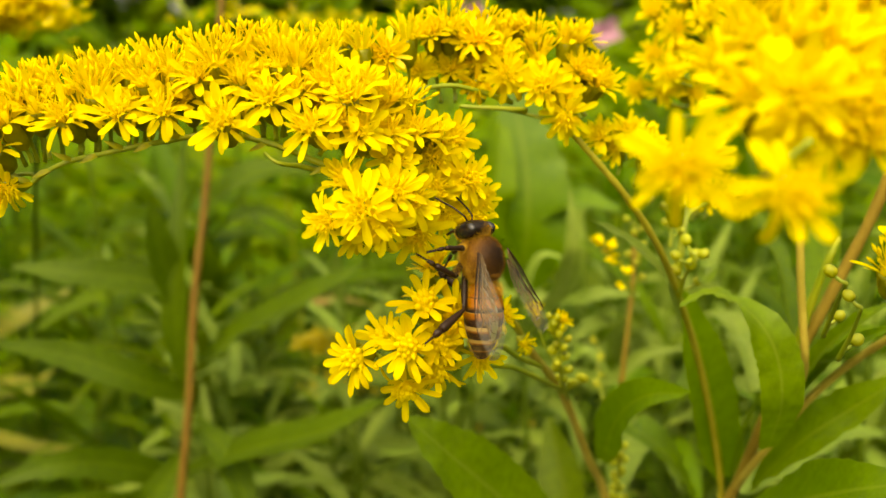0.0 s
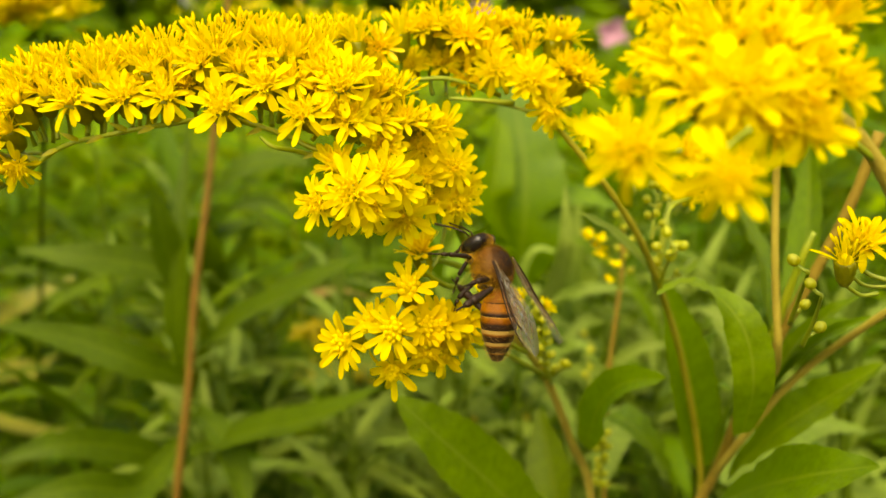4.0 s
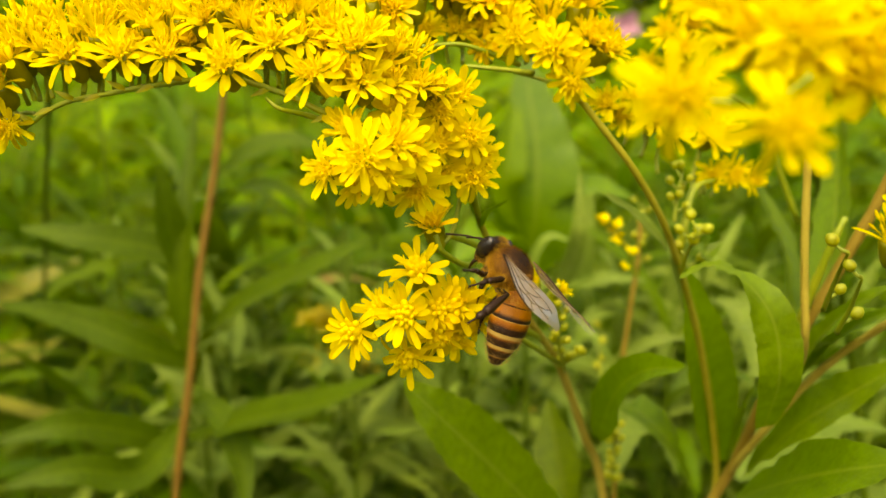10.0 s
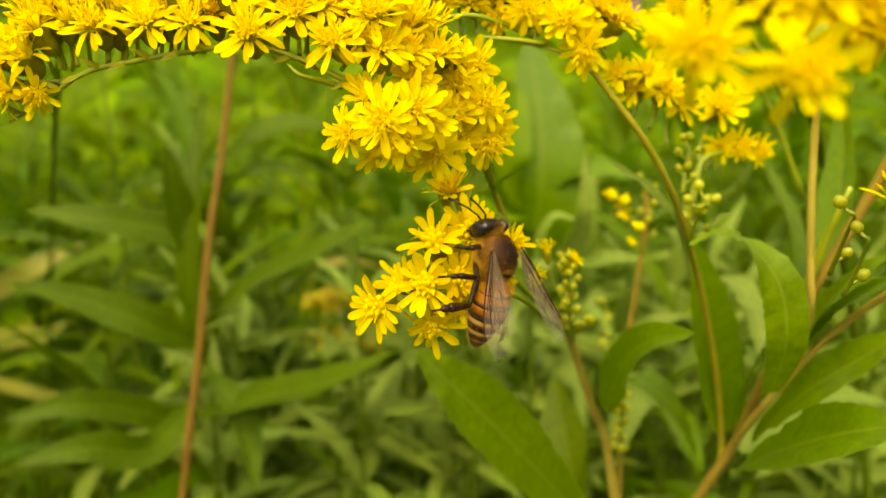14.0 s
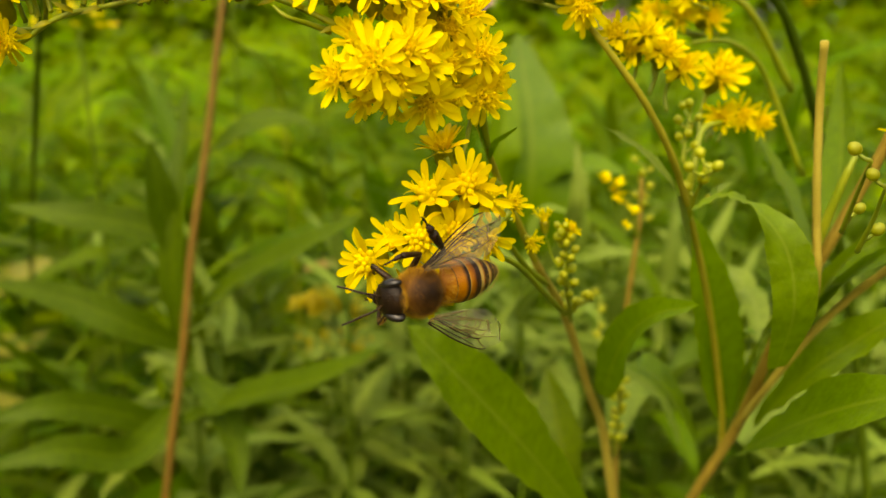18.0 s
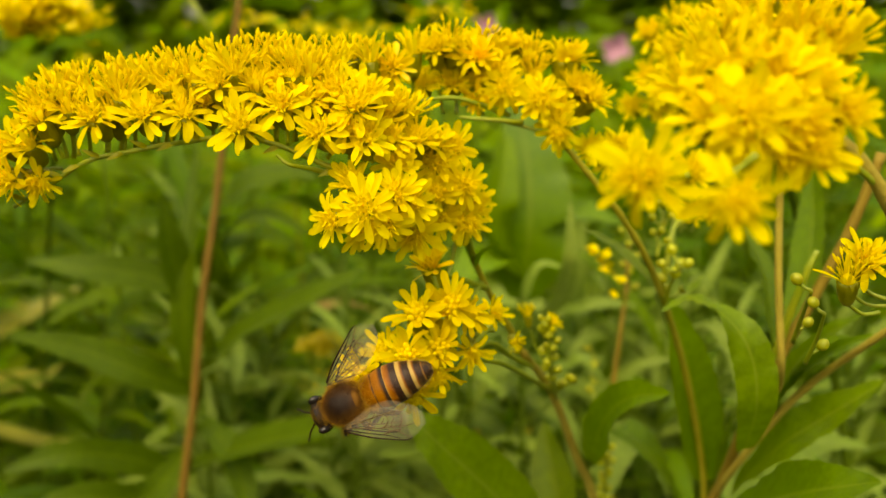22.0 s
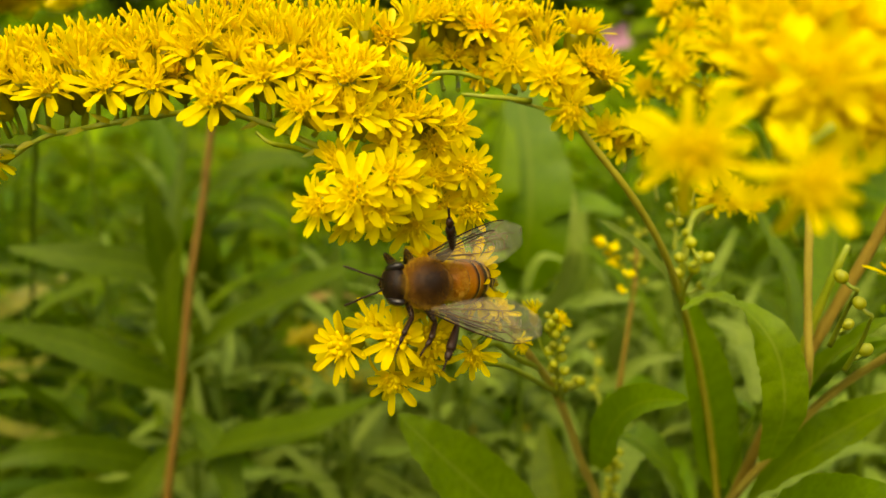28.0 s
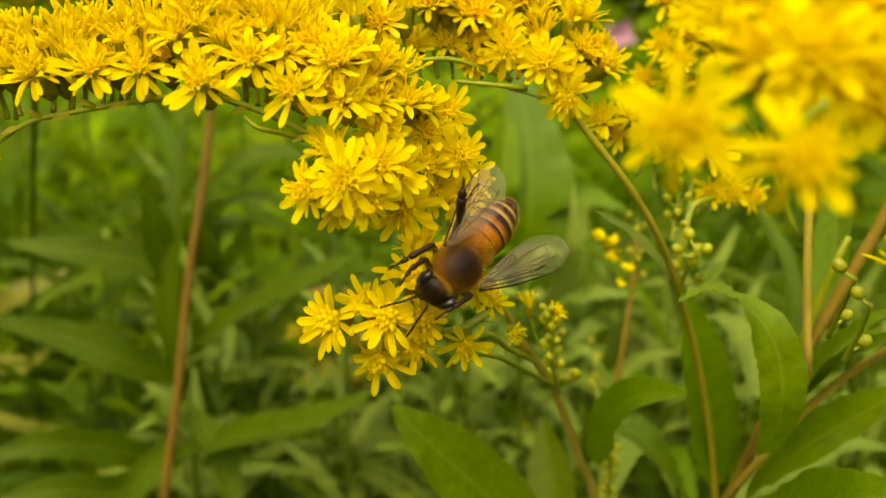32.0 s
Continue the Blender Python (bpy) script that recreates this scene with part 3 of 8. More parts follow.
def leaf(plant, points, width, normal, mat=None, fold=0.25, name="leaf", label="", steps=7, teeth=0.03, peak=0.8):
    bm = bmesh.new()
    lance(bm, spline(points, steps), width, normal, fold, teeth, random.Random(len(points) * 31 + int(width * 1e5)), across=3, peak=peak)
    return part(name, bm, mat or LEAF, plant, label)


def thing(name, at, label, category, group="", kind=""):
    ob = new(name)
    ob.empty_display_size = 0.01
    ob.location = at
    return tagged(ob, label, category, group, kind)


# ---- the goldenrod in focus: an arching panicle on a slim stem ----
main = thing("goldenrod_plant", (0.0347, 0.1298, 0.8447), "flowering goldenrod with an arching yellow panicle on a slim brown stem", "goldenrod", "goldenrod plants")
stem(main, [(0.0591, 0.1637, 0), (0.0405, 0.1383, 0.8345), (0.0272, 0.1282, 0.9222), (0.0222, 0.1209, 0.9366), (0.0167, 0.1123, 0.9517), (0.0108, 0.1018, 0.9628)], 1.0 * MM, 0.5 * MM, STEM_BROWN)
stem(main, [(0.011, 0.1021, 0.9624), (0.0082, 0.0975, 0.9687), (0.0057, 0.0943, 0.9738), (0.0026, 0.0883, 0.982), (0.0003, 0.0861, 0.9877), (-0.0027, 0.0836, 0.9919), (-0.0066, 0.0822, 0.9952)], 0.48 * MM, 0.25 * MM, STEM_OLIVE, "branch")
# the branch that arches out and the one that hangs
ARCH = [(0.0003, 0.0861, 0.9877), (-0.0044, 0.0793, 0.99), (-0.0097, 0.076, 0.9915), (-0.0151, 0.0759, 0.9939), (-0.0201, 0.0762, 0.9951), (-0.0258, 0.0768, 0.9945), (-0.0311, 0.0773, 0.9936), (-0.036, 0.0777, 0.9925), (-0.04, 0.0779, 0.9901), (-0.0444, 0.0787, 0.9877)]
stem(main, ARCH, 0.34 * MM, 0.2 * MM, STALK, "branch")
arch_line = spline(ARCH, 6)
for k in range(14):
    p = arch_line[13 + 3 * k]
    rise = 0.0007 if k % 2 else -0.0005
    leaf(main, [p, p + Vector((-0.0006, -0.0006, rise * 0.5)), p + Vector((-0.0016, -0.0008, rise * 1.3))], 0.6 * MM, (0.1, -0.8, 0.6), CUP, fold=0.3, name="bract", steps=3)
stem(main, [(0.0026, 0.0883, 0.982), (-0.0013, 0.0788, 0.9882), (-0.0047, 0.0756, 0.9902), (-0.0071, 0.0741, 0.9899), (-0.0091, 0.0738, 0.9889)], 0.4 * MM, 0.25 * MM, STALK, "branch")
stem(main, [(-0.0114, 0.0767, 0.9913), (-0.0131, 0.0754, 0.992), (-0.0148, 0.074, 0.9926), (-0.016, 0.0743, 0.9935)], 0.3 * MM, 0.14 * MM, STALK, "branch")
stem(main, [(0.0037, 0.0898, 0.9792), (0.0029, 0.085, 0.9832), (0.003, 0.0841, 0.9857), (0.0017, 0.0844, 0.9896)], 0.45 * MM, 0.35 * MM, STALK, "branch")

# heads along the arch, brushes held up on its upper side and open stars below
flower_head(main, (-0.0439, 0.0781, 0.9939), (-0.39, -0.77, 0.51), 1, 55, 12, root=(-0.0426, 0.0801, 0.9914))
flower_head(main, (-0.0411, 0.0767, 0.9943), (-0.1, -0.72, 0.69), 1, 50, 12, root=(-0.0413, 0.0786, 0.9913))
flower_head(main, (-0.0432, 0.0766, 0.9909), (-0.48, -0.88, 0.04), 1, 62, 12, root=(-0.0422, 0.0792, 0.9909))
flower_head(main, (-0.0408, 0.0772, 0.9906), (0.21, -0.94, -0.29), 0.9, 60, 11, root=(-0.0396, 0.0801, 0.9914))
flower_head(main, (-0.0463, 0.0783, 0.9917), (-0.48, -0.82, 0.32), 1, 60, 12, root=(-0.0441, 0.0806, 0.9904))
flower_head(main, (-0.0396, 0.0785, 0.9979), (-0.2, -0.26, 0.94), 1, 42, 12, root=(-0.0387, 0.0796, 0.9926))
flower_head(main, (-0.0398, 0.0766, 0.9967), (-0.33, -0.44, 0.83), 1, 74, 12, root=(-0.0386, 0.0782, 0.9928))
flower_head(main, (-0.0373, 0.0777, 0.9977), (0.1, -0.5, 0.86), 0.95, 48, 12, root=(-0.0372, 0.079, 0.993))
flower_head(main, (-0.035, 0.0795, 0.9989), (-0.1, -0.2, 0.97), 1.05, 40, 13, root=(-0.0349, 0.0805, 0.9931))
flower_head(main, (-0.0341, 0.0759, 0.9969), (-0.18, -0.68, 0.71), 1, 82, 12, root=(-0.0337, 0.0777, 0.9936))
flower_head(main, (-0.0319, 0.0779, 0.9988), (0.1, -0.37, 0.92), 1.05, 45, 12, root=(-0.0326, 0.0791, 0.9935))
flower_head(main, (-0.0311, 0.0798, 1.0001), (0.1, -0.04, 0.99), 1, 38, 12, root=(-0.0319, 0.0806, 0.9935))
flower_head(main, (-0.0292, 0.076, 0.9972), (0.05, -0.75, 0.66), 1.05, 82, 12, root=(-0.0292, 0.0778, 0.9941))
flower_head(main, (-0.0271, 0.0781, 0.9996), (-0.1, -0.27, 0.96), 1, 44, 12, root=(-0.0279, 0.0793, 0.9941))
flower_head(main, (-0.0251, 0.076, 0.9972), (0.09, -0.69, 0.72), 1, 82, 12, root=(-0.0257, 0.0778, 0.9942))
flower_head(main, (-0.0248, 0.0791, 1.0003), (0.1, -0.15, 0.98), 1.05, 42, 13, root=(-0.0252, 0.0801, 0.9942))
flower_head(main, (-0.0219, 0.0768, 1.0001), (-0.1, -0.61, 0.78), 1, 55, 12, root=(-0.0226, 0.0779, 0.9945))
flower_head(main, (-0.0204, 0.0778, 1.0012), (0, -0.33, 0.94), 1.1, 48, 13, root=(-0.0208, 0.0787, 0.9946))
flower_head(main, (-0.0188, 0.0796, 1.0021), (0.1, -0.15, 0.98), 1.05, 42, 13, root=(-0.0191, 0.0802, 0.9948))
flower_head(main, (-0.0192, 0.0735, 0.9963), (0.02, -0.79, 0.61), 1.12, 90, 11, root=(-0.0181, 0.0758, 0.995))
flower_head(main, (-0.018, 0.0767, 0.9996), (0.08, -0.46, 0.88), 1, 74, 12, root=(-0.0177, 0.078, 0.9947))
flower_head(main, (-0.0154, 0.0748, 0.9981), (0.00, -0.75, 0.66), 1.05, 82, 12, root=(-0.0152, 0.0764, 0.9943))
flower_head(main, (-0.0147, 0.0785, 1.0008), (0, -0.16, 0.99), 1, 42, 12, root=(-0.0151, 0.0793, 0.9942))
flower_head(main, (-0.0131, 0.0785, 1.0008), (0.15, -0.15, 0.98), 1.05, 42, 13, root=(-0.0134, 0.0793, 0.9939))
flower_head(main, (-0.013, 0.0764, 0.9985), (-0.08, -0.46, 0.88), 1, 74, 12, root=(-0.0132, 0.0777, 0.9937))
flower_head(main, (-0.0109, 0.0815, 1.001), (0, -0.16, 0.99), 1, 42, 12, root=(-0.0108, 0.0821, 0.9936))
flower_head(main, (-0.0102, 0.0773, 0.9992), (-0.1, -0.61, 0.78), 1.1, 55, 13, root=(-0.0104, 0.0785, 0.9937))
flower_head(main, (-0.0073, 0.0773, 0.999), (0.2, -0.58, 0.79), 1.1, 55, 13, root=(-0.0081, 0.0785, 0.994))
flower_head(main, (-0.0082, 0.0748, 0.998), (0.04, -0.64, 0.77), 1.1, 80, 13, root=(-0.0087, 0.0763, 0.9939))
flower_head(main, (-0.0116, 0.0734, 0.9956), (-0.29, -0.77, 0.57), 1, 82, 12, root=(-0.0112, 0.0753, 0.993))
flower_head(main, (-0.0092, 0.0749, 0.9957), (0.00, -0.64, 0.77), 0.95, 76, 12, root=(-0.0091, 0.0767, 0.9928))
flower_head(main, (-0.0074, 0.0747, 0.995), (0.05, -0.75, 0.66), 1.1, 82, 13, root=(-0.0068, 0.0766, 0.9925))
flower_head(main, (-0.0049, 0.0798, 0.9973), (0.1, -0.4, 0.91), 1, 52, 12, root=(-0.0048, 0.0812, 0.9928))
flower_head(main, (-0.0032, 0.0811, 0.9966), (0.32, -0.3, 0.9), 0.95, 50, 12, root=(-0.0036, 0.0826, 0.9926))
flower_head(main, (-0.0077, 0.087, 1.0019), (-0.1, -0.06, 0.99), 1, 42, 12, root=(-0.0069, 0.0883, 0.9969))
flower_head(main, (-0.01, 0.0886, 1.0022), (-0.1, -0.06, 0.99), 1, 42, 12, root=(-0.009, 0.0897, 0.9968))
flower_head(main, (-0.0053, 0.0883, 1.0013), (0.00, -0.96, 0.27), 1, 76, 11, old=True, root=(-0.0051, 0.0899, 0.9974))
flower_head(main, (-0.0031, 0.0917, 1.0027), (0, -0.16, 0.99), 1, 45, 12, root=(-0.0033, 0.093, 0.9978))
flower_head(main, (-0.0051, 0.0775, 0.9944), (0.00, -0.58, 0.81), 1, 76, 12, root=(-0.0047, 0.0794, 0.9918))
flower_head(main, (-0.0026, 0.079, 0.9943), (0.09, -0.58, 0.81), 1.1, 78, 13, root=(-0.0024, 0.0807, 0.991))
flower_head(main, (0.0013, 0.0831, 0.9929), (0.2, -0.79, 0.58), 1.05, 68, 12, root=(0.0006, 0.0847, 0.9891))
flower_head(main, (-0.0007, 0.0812, 0.9914), (0.1, -0.93, 0.35), 1, 62, 12, root=(-0.0006, 0.0831, 0.9888))
flower_head(main, (0.0025, 0.0813, 0.9892), (0.29, -0.94, 0.2), 1, 68, 12, root=(0.0012, 0.0836, 0.9877))
flower_head(main, (-0.0086, 0.0742, 0.9904), (-0.2, -0.69, 0.7), 1, 58, 12, root=(-0.0069, 0.0767, 0.9899))
flower_head(main, (-0.0103, 0.0712, 0.9877), (-0.48, -0.87, 0.13), 0.95, 66, 12, root=(-0.0078, 0.0743, 0.9892))
flower_head(main, (-0.007, 0.0701, 0.9889), (-0.1, -0.95, 0.31), 1.08, 66, 13, root=(-0.0055, 0.0729, 0.9897))
flower_head(main, (-0.0044, 0.0718, 0.9899), (0.1, -0.77, 0.63), 1, 62, 13, root=(-0.0045, 0.0745, 0.9903))
flower_head(main, (-0.0029, 0.073, 0.9888), (0.36, -0.87, 0.34), 0.95, 64, 12, root=(-0.0034, 0.0759, 0.9897))
flower_head(main, (-0.0055, 0.0711, 0.9873), (0, -1, -0.03), 1, 66, 12, root=(-0.0045, 0.0743, 0.9892))
flower_head(main, (-0.0026, 0.0758, 0.9853), (0, -0.99, -0.16), 1.05, 68, 12, root=(-0.0012, 0.0791, 0.9877))
flower_head(main, (-0.0059, 0.0765, 0.9851), (-0.33, -0.94, -0.09), 0.65, 62, 10, root=(-0.0036, 0.0796, 0.987))
flower_head(main, (0.0027, 0.0825, 0.9851), (0.21, -0.98, -0.06), 1, 66, 12, root=(0.0019, 0.0854, 0.9864))
flower_head(main, (0.0038, 0.0837, 0.9867), (0.65, -0.73, 0.2), 0.9, 64, 12, root=(0.0022, 0.0862, 0.9866))
flower_head(main, (-0.0012, 0.0811, 0.9801), (-0.22, -0.27, 0.94), 1, 56, 12, old=True, root=(0.0017, 0.0844, 0.9826))
flower_head(main, (0.0031, 0.0771, 0.9719), (0.15, -0.95, -0.26), 0.85, 72, 9, root=(0.0058, 0.08, 0.9732))
flower_head(main, (0.0057, 0.0826, 0.9743), (0.64, -0.66, 0.4), 0.75, 62, 9, root=(0.0066, 0.0849, 0.9732))
flower_head(main, (-0.033, 0.0782, 0.9971), (0.00, -0.56, 0.83), 1, 74, 12, root=(-0.0328, 0.0799, 0.9936))
flower_head(main, (-0.0282, 0.0784, 0.9979), (0.00, -0.56, 0.83), 1, 74, 12, root=(-0.0287, 0.08, 0.9938))
flower_head(main, (-0.0236, 0.0785, 0.9981), (0.00, -0.56, 0.83), 1, 74, 12, root=(-0.0235, 0.08, 0.9941))
flower_head(main, (-0.0259, 0.0787, 0.999), (-0.1, -0.61, 0.78), 1, 50, 12, root=(-0.0264, 0.0801, 0.9942))
flower_head(main, (-0.0169, 0.0783, 1), (0, -0.62, 0.79), 1, 52, 12, root=(-0.0169, 0.0793, 0.9943))
flower_head(main, (-0.0116, 0.0776, 0.9975), (0.08, -0.56, 0.82), 1, 74, 12, root=(-0.0116, 0.0791, 0.9935))
flower_head(main, (-0.006, 0.0788, 0.9963), (0.2, -0.76, 0.62), 1, 56, 12, root=(-0.0059, 0.0803, 0.9923))
flower_head(main, (-0.0046, 0.0776, 0.9921), (0.1, -0.93, 0.35), 1, 60, 12, root=(-0.0042, 0.0798, 0.9906))
flower_head(main, (-0.0009, 0.081, 0.9936), (0.16, -0.50, 0.85), 0.95, 74, 12, root=(-0.0006, 0.0827, 0.9901))
flower_head(main, (0.0006, 0.083, 0.99), (0.1, -0.96, 0.26), 0.9, 60, 12, root=(0.0006, 0.0851, 0.9881))
flower_head(main, (-0.0009, 0.0804, 0.9883), (0.2, -0.91, 0.35), 0.95, 60, 12, root=(-0.0006, 0.0828, 0.9876))
flower_head(main, (-0.0001, 0.0819, 0.9856), (0, -1, 0.05), 0.95, 62, 12, root=(0.0006, 0.0846, 0.9863))
flower_head(main, (-0.008, 0.0745, 0.986), (-0.21, -0.98, -0.06), 0.95, 64, 12, root=(-0.0059, 0.0777, 0.988))
flower_head(main, (-0.0117, 0.0797, 0.9999), (0, -0.5, 0.87), 1, 48, 12, root=(-0.0118, 0.0808, 0.994))
flower_head(main, (-0.0188, 0.0784, 0.9978), (0.09, -0.58, 0.81), 0.95, 74, 12, root=(-0.0182, 0.0801, 0.9943))
flower_head(main, (-0.0416, 0.0799, 0.9978), (-0.2, -0.11, 0.97), 1, 42, 12, root=(-0.0405, 0.081, 0.9921))
flower_head(main, (-0.0391, 0.0803, 0.9992), (-0.2, -0.11, 0.97), 1, 42, 12, root=(-0.0387, 0.0811, 0.9924))
flower_head(main, (-0.0374, 0.0811, 0.9996), (-0.1, -0.11, 0.99), 1, 42, 12, root=(-0.0372, 0.0819, 0.9928))
flower_head(main, (-0.0336, 0.0813, 1.0001), (0, -0.11, 0.99), 1, 42, 12, root=(-0.0339, 0.082, 0.9931))
flower_head(main, (-0.0294, 0.0806, 1.0005), (0, -0.11, 0.99), 1, 42, 12, root=(-0.0298, 0.0814, 0.9936))
flower_head(main, (-0.0271, 0.0815, 1.0011), (0, -0.11, 0.99), 1, 42, 12, root=(-0.0276, 0.0822, 0.9939))
flower_head(main, (-0.0229, 0.081, 1.0018), (-0.1, -0.11, 0.99), 1, 42, 12, root=(-0.0232, 0.0815, 0.9942))
flower_head(main, (-0.0171, 0.0811, 1.0023), (0.1, -0.11, 0.99), 1, 42, 12, root=(-0.0173, 0.0815, 0.9941))
flower_head(main, (-0.0153, 0.0826, 1.0021), (0.1, -0.11, 0.99), 1, 42, 12, root=(-0.0154, 0.0829, 0.9938))
flower_head(main, (-0.0123, 0.0825, 1.002), (0, -0.11, 0.99), 1, 42, 12, root=(-0.0124, 0.0829, 0.9937))
# small yellow buds and a budding twig beside the stem
flower_head(main, (0.0113, 0.0976, 0.969), (-0.1, -0.06, 0.99), 0.55, 25, 7, root=(0.0135, 0.0984, 0.9626))
flower_head(main, (0.0147, 0.0993, 0.9674), (0.3, -0.28, 0.91), 0.55, 66, 7, root=(0.015, 0.1006, 0.9625))
flower_head(main, (0.0087, 0.0886, 0.9688), (0.33, -0.94, -0.09), 0.5, 40, 6, root=(0.01, 0.0911, 0.9685))
bud_spray(main, [(0.0173, 0.1107, 0.9515), (0.0149, 0.101, 0.9596), (0.0144, 0.0994, 0.9648), (0.0139, 0.0993, 0.9674)], 24, 0.6, 0.8 * MM, 3)
bud_spray(main, [(0.0164, 0.1116, 0.952), (0.0173, 0.1071, 0.9547), (0.0186, 0.104, 0.9569)], 8, 0.62, 0.8 * MM, 4)
bud_spray(main, [(0.0295, 0.1312, 0.9193), (0.0285, 0.1262, 0.9286), (0.0275, 0.1212, 0.9378)], 18, 0.7, 0.9 * MM, 5)
bud_spray(main, [(0.0331, 0.1509, 0.9233), (0.0337, 0.1668, 0.927), (0.0339, 0.1711, 0.929), (0.0349, 0.176, 0.9337)], 5, 0.8, 1.3 * MM, 6)
# small bracts and thin pedicels where the twigs leave the stem
leaf(main, [(0.0041, 0.0909, 0.9776), (0.0045, 0.0899, 0.9795), (0.0055, 0.0887, 0.9805), (0.0068, 0.0875, 0.9815)], 1.0 * MM, (0.33, -0.82, -0.47), fold=0.3)
leaf(main, [(0.0042, 0.092, 0.9761), (0.0032, 0.0879, 0.9802), (0.0024, 0.0847, 0.9824)], 0.9 * MM, (-0.62, -0.62, 0.49), fold=0.3)
stem(main, [(0.0056, 0.0937, 0.974), (0.0022, 0.0877, 0.9769), (0.0003, 0.0837, 0.9785)], 0.4 * MM, 0.3 * MM, STALK, "twig")
stem(main, [(0.0133, 0.1066, 0.9582), (0.0094, 0.0982, 0.963), (0.006, 0.0885, 0.9686), (0.0038, 0.0815, 0.9705)], 0.45 * MM, 0.3 * MM, STALK, "twig")
stem(main, [(0.0164, 0.1117, 0.9524), (0.0119, 0.1008, 0.959), (0.0072, 0.0879, 0.9662), (0.0038, 0.0812, 0.9694)], 0.4 * MM, 0.3 * MM, STALK, "twig")
stem(main, [(0.005, 0.0931, 0.9748), (0.0027, 0.0863, 0.9745), (-0.0002, 0.0805, 0.9776), (-0.0009, 0.0802, 0.9794)], 0.35 * MM, 0.28 * MM, STALK, "twig")

# leaves of the stem below the bee
leaf(main, [(0.0257, 0.1313, 0.9057), (0.0122, 0.1118, 0.9303), (0.0043, 0.1039, 0.9426), (-0.001, 0.1006, 0.9497), (-0.0054, 0.0997, 0.9548)], 10.5 * MM, (0.3, -0.77, 0.56), LEAF_LIT, label="broad toothed leaf", teeth=0.04)
leaf(main, [(0.0259, 0.1446, 0.8999), (0.0258, 0.1603, 0.9027), (0.025, 0.1693, 0.9084), (0.0238, 0.1773, 0.9161)], 12.0 * MM, (-0.53, -0.79, 0.32), LEAF_BACK_SHADED)
leaf(main, [(0.0253, 0.1239, 0.934), (0.0252, 0.1138, 0.9462), (0.0264, 0.1034, 0.9546), (0.0295, 0.0935, 0.9596)], 6.5 * MM, (-0.25, -0.75, 0.6), teeth=0.02)
leaf(main, [(0.0271, 0.1284, 0.9367), (0.0314, 0.1251, 0.9384), (0.0369, 0.1237, 0.9331), (0.042, 0.1248, 0.9232)], 8.0 * MM, (0.61, -0.33, 0.72))
leaf(main, [(0.0297, 0.1352, 0.9202), (0.0343, 0.1443, 0.9266), (0.0413, 0.1506, 0.9222), (0.0489, 0.1542, 0.9077)], 8.0 * MM, (0.31, -0.41, 0.86), LEAF_PALE)

# ---- the sprigs that carry the bee ----
sprig = thing("goldenrod_sprig", (0.0053, 0.0795, 0.9742), "drooping sprig with a cluster of open yellow heads", "flower sprig", "sprigs under the bee")
stem(sprig, [(0.0053, 0.0795, 0.9742), (0.0031, 0.0783, 0.9723), (0.0009, 0.0774, 0.9717), (-0.0024, 0.0765, 0.9712), (-0.0056, 0.0757, 0.9709)], 0.45 * MM, 0.3 * MM, STALK, "stalk")
flower_head(sprig, (-0.0084, 0.0716, 0.9724), (-0.45, -0.89, 0.13), 1.02, 66, 13, ripe=True, root=(-0.006, 0.074, 0.9716))
flower_head(sprig, (-0.0036, 0.0713, 0.9742), (-0.1, -0.95, 0.31), 1.05, 66, 12, ripe=True, root=(-0.0033, 0.0735, 0.9723))
flower_head(sprig, (-0.0025, 0.0745, 0.9775), (-0.1, -0.56, 0.82), 1.05, 66, 11, ripe=True, root=(-0.0013, 0.0756, 0.9721))
flower_head(sprig, (-0.0035, 0.073, 0.9693), (-0.05, -0.9, -0.44), 1, 70, 11, ripe=True, root=(-0.0034, 0.076, 0.9708))
flower_head(sprig, (-0.0062, 0.0762, 0.973), (-0.41, -0.68, 0.61), 0.9, 62, 11, ripe=True, root=(-0.0052, 0.0781, 0.9703))
flower_head(sprig, (-0.0007, 0.0742, 0.9709), (0.05, -0.96, -0.27), 0.95, 66, 11, ripe=True, root=(-0.0008, 0.0769, 0.9713))
flower_head(sprig, (-0.0005, 0.0742, 0.9737), (0.2, -0.87, 0.44), 0.9, 60, 11, ripe=True, root=(-0.0002, 0.0763, 0.9718))
sprig_two = thing("goldenrod_sprig", (0.0063, 0.086, 0.9731), "short upper sprig with two open yellow heads", "flower sprig", "sprigs under the bee")
stem(sprig_two, [(0.0063, 0.086, 0.9731), (0.0038, 0.081, 0.9742), (0.0018, 0.0797, 0.9749)], 0.4 * MM, 0.3 * MM, STALK, "stalk")
flower_head(sprig_two, (0.0009, 0.076, 0.9774), (-0.05, -0.92, 0.4), 1.1, 72, 14, ripe=True, root=(0.0021, 0.078, 0.9752))
flower_head(sprig_two, (0.0028, 0.0778, 0.9759), (0.4, -0.85, 0.33), 0.9, 64, 12, ripe=True, root=(0.0031, 0.08, 0.9746))
flower_head(sprig_two, (-0.0012, 0.0774, 0.9745), (-0.31, -0.95, 0.04), 0.9, 62, 12, ripe=True, root=(0.0025, 0.08, 0.9745))

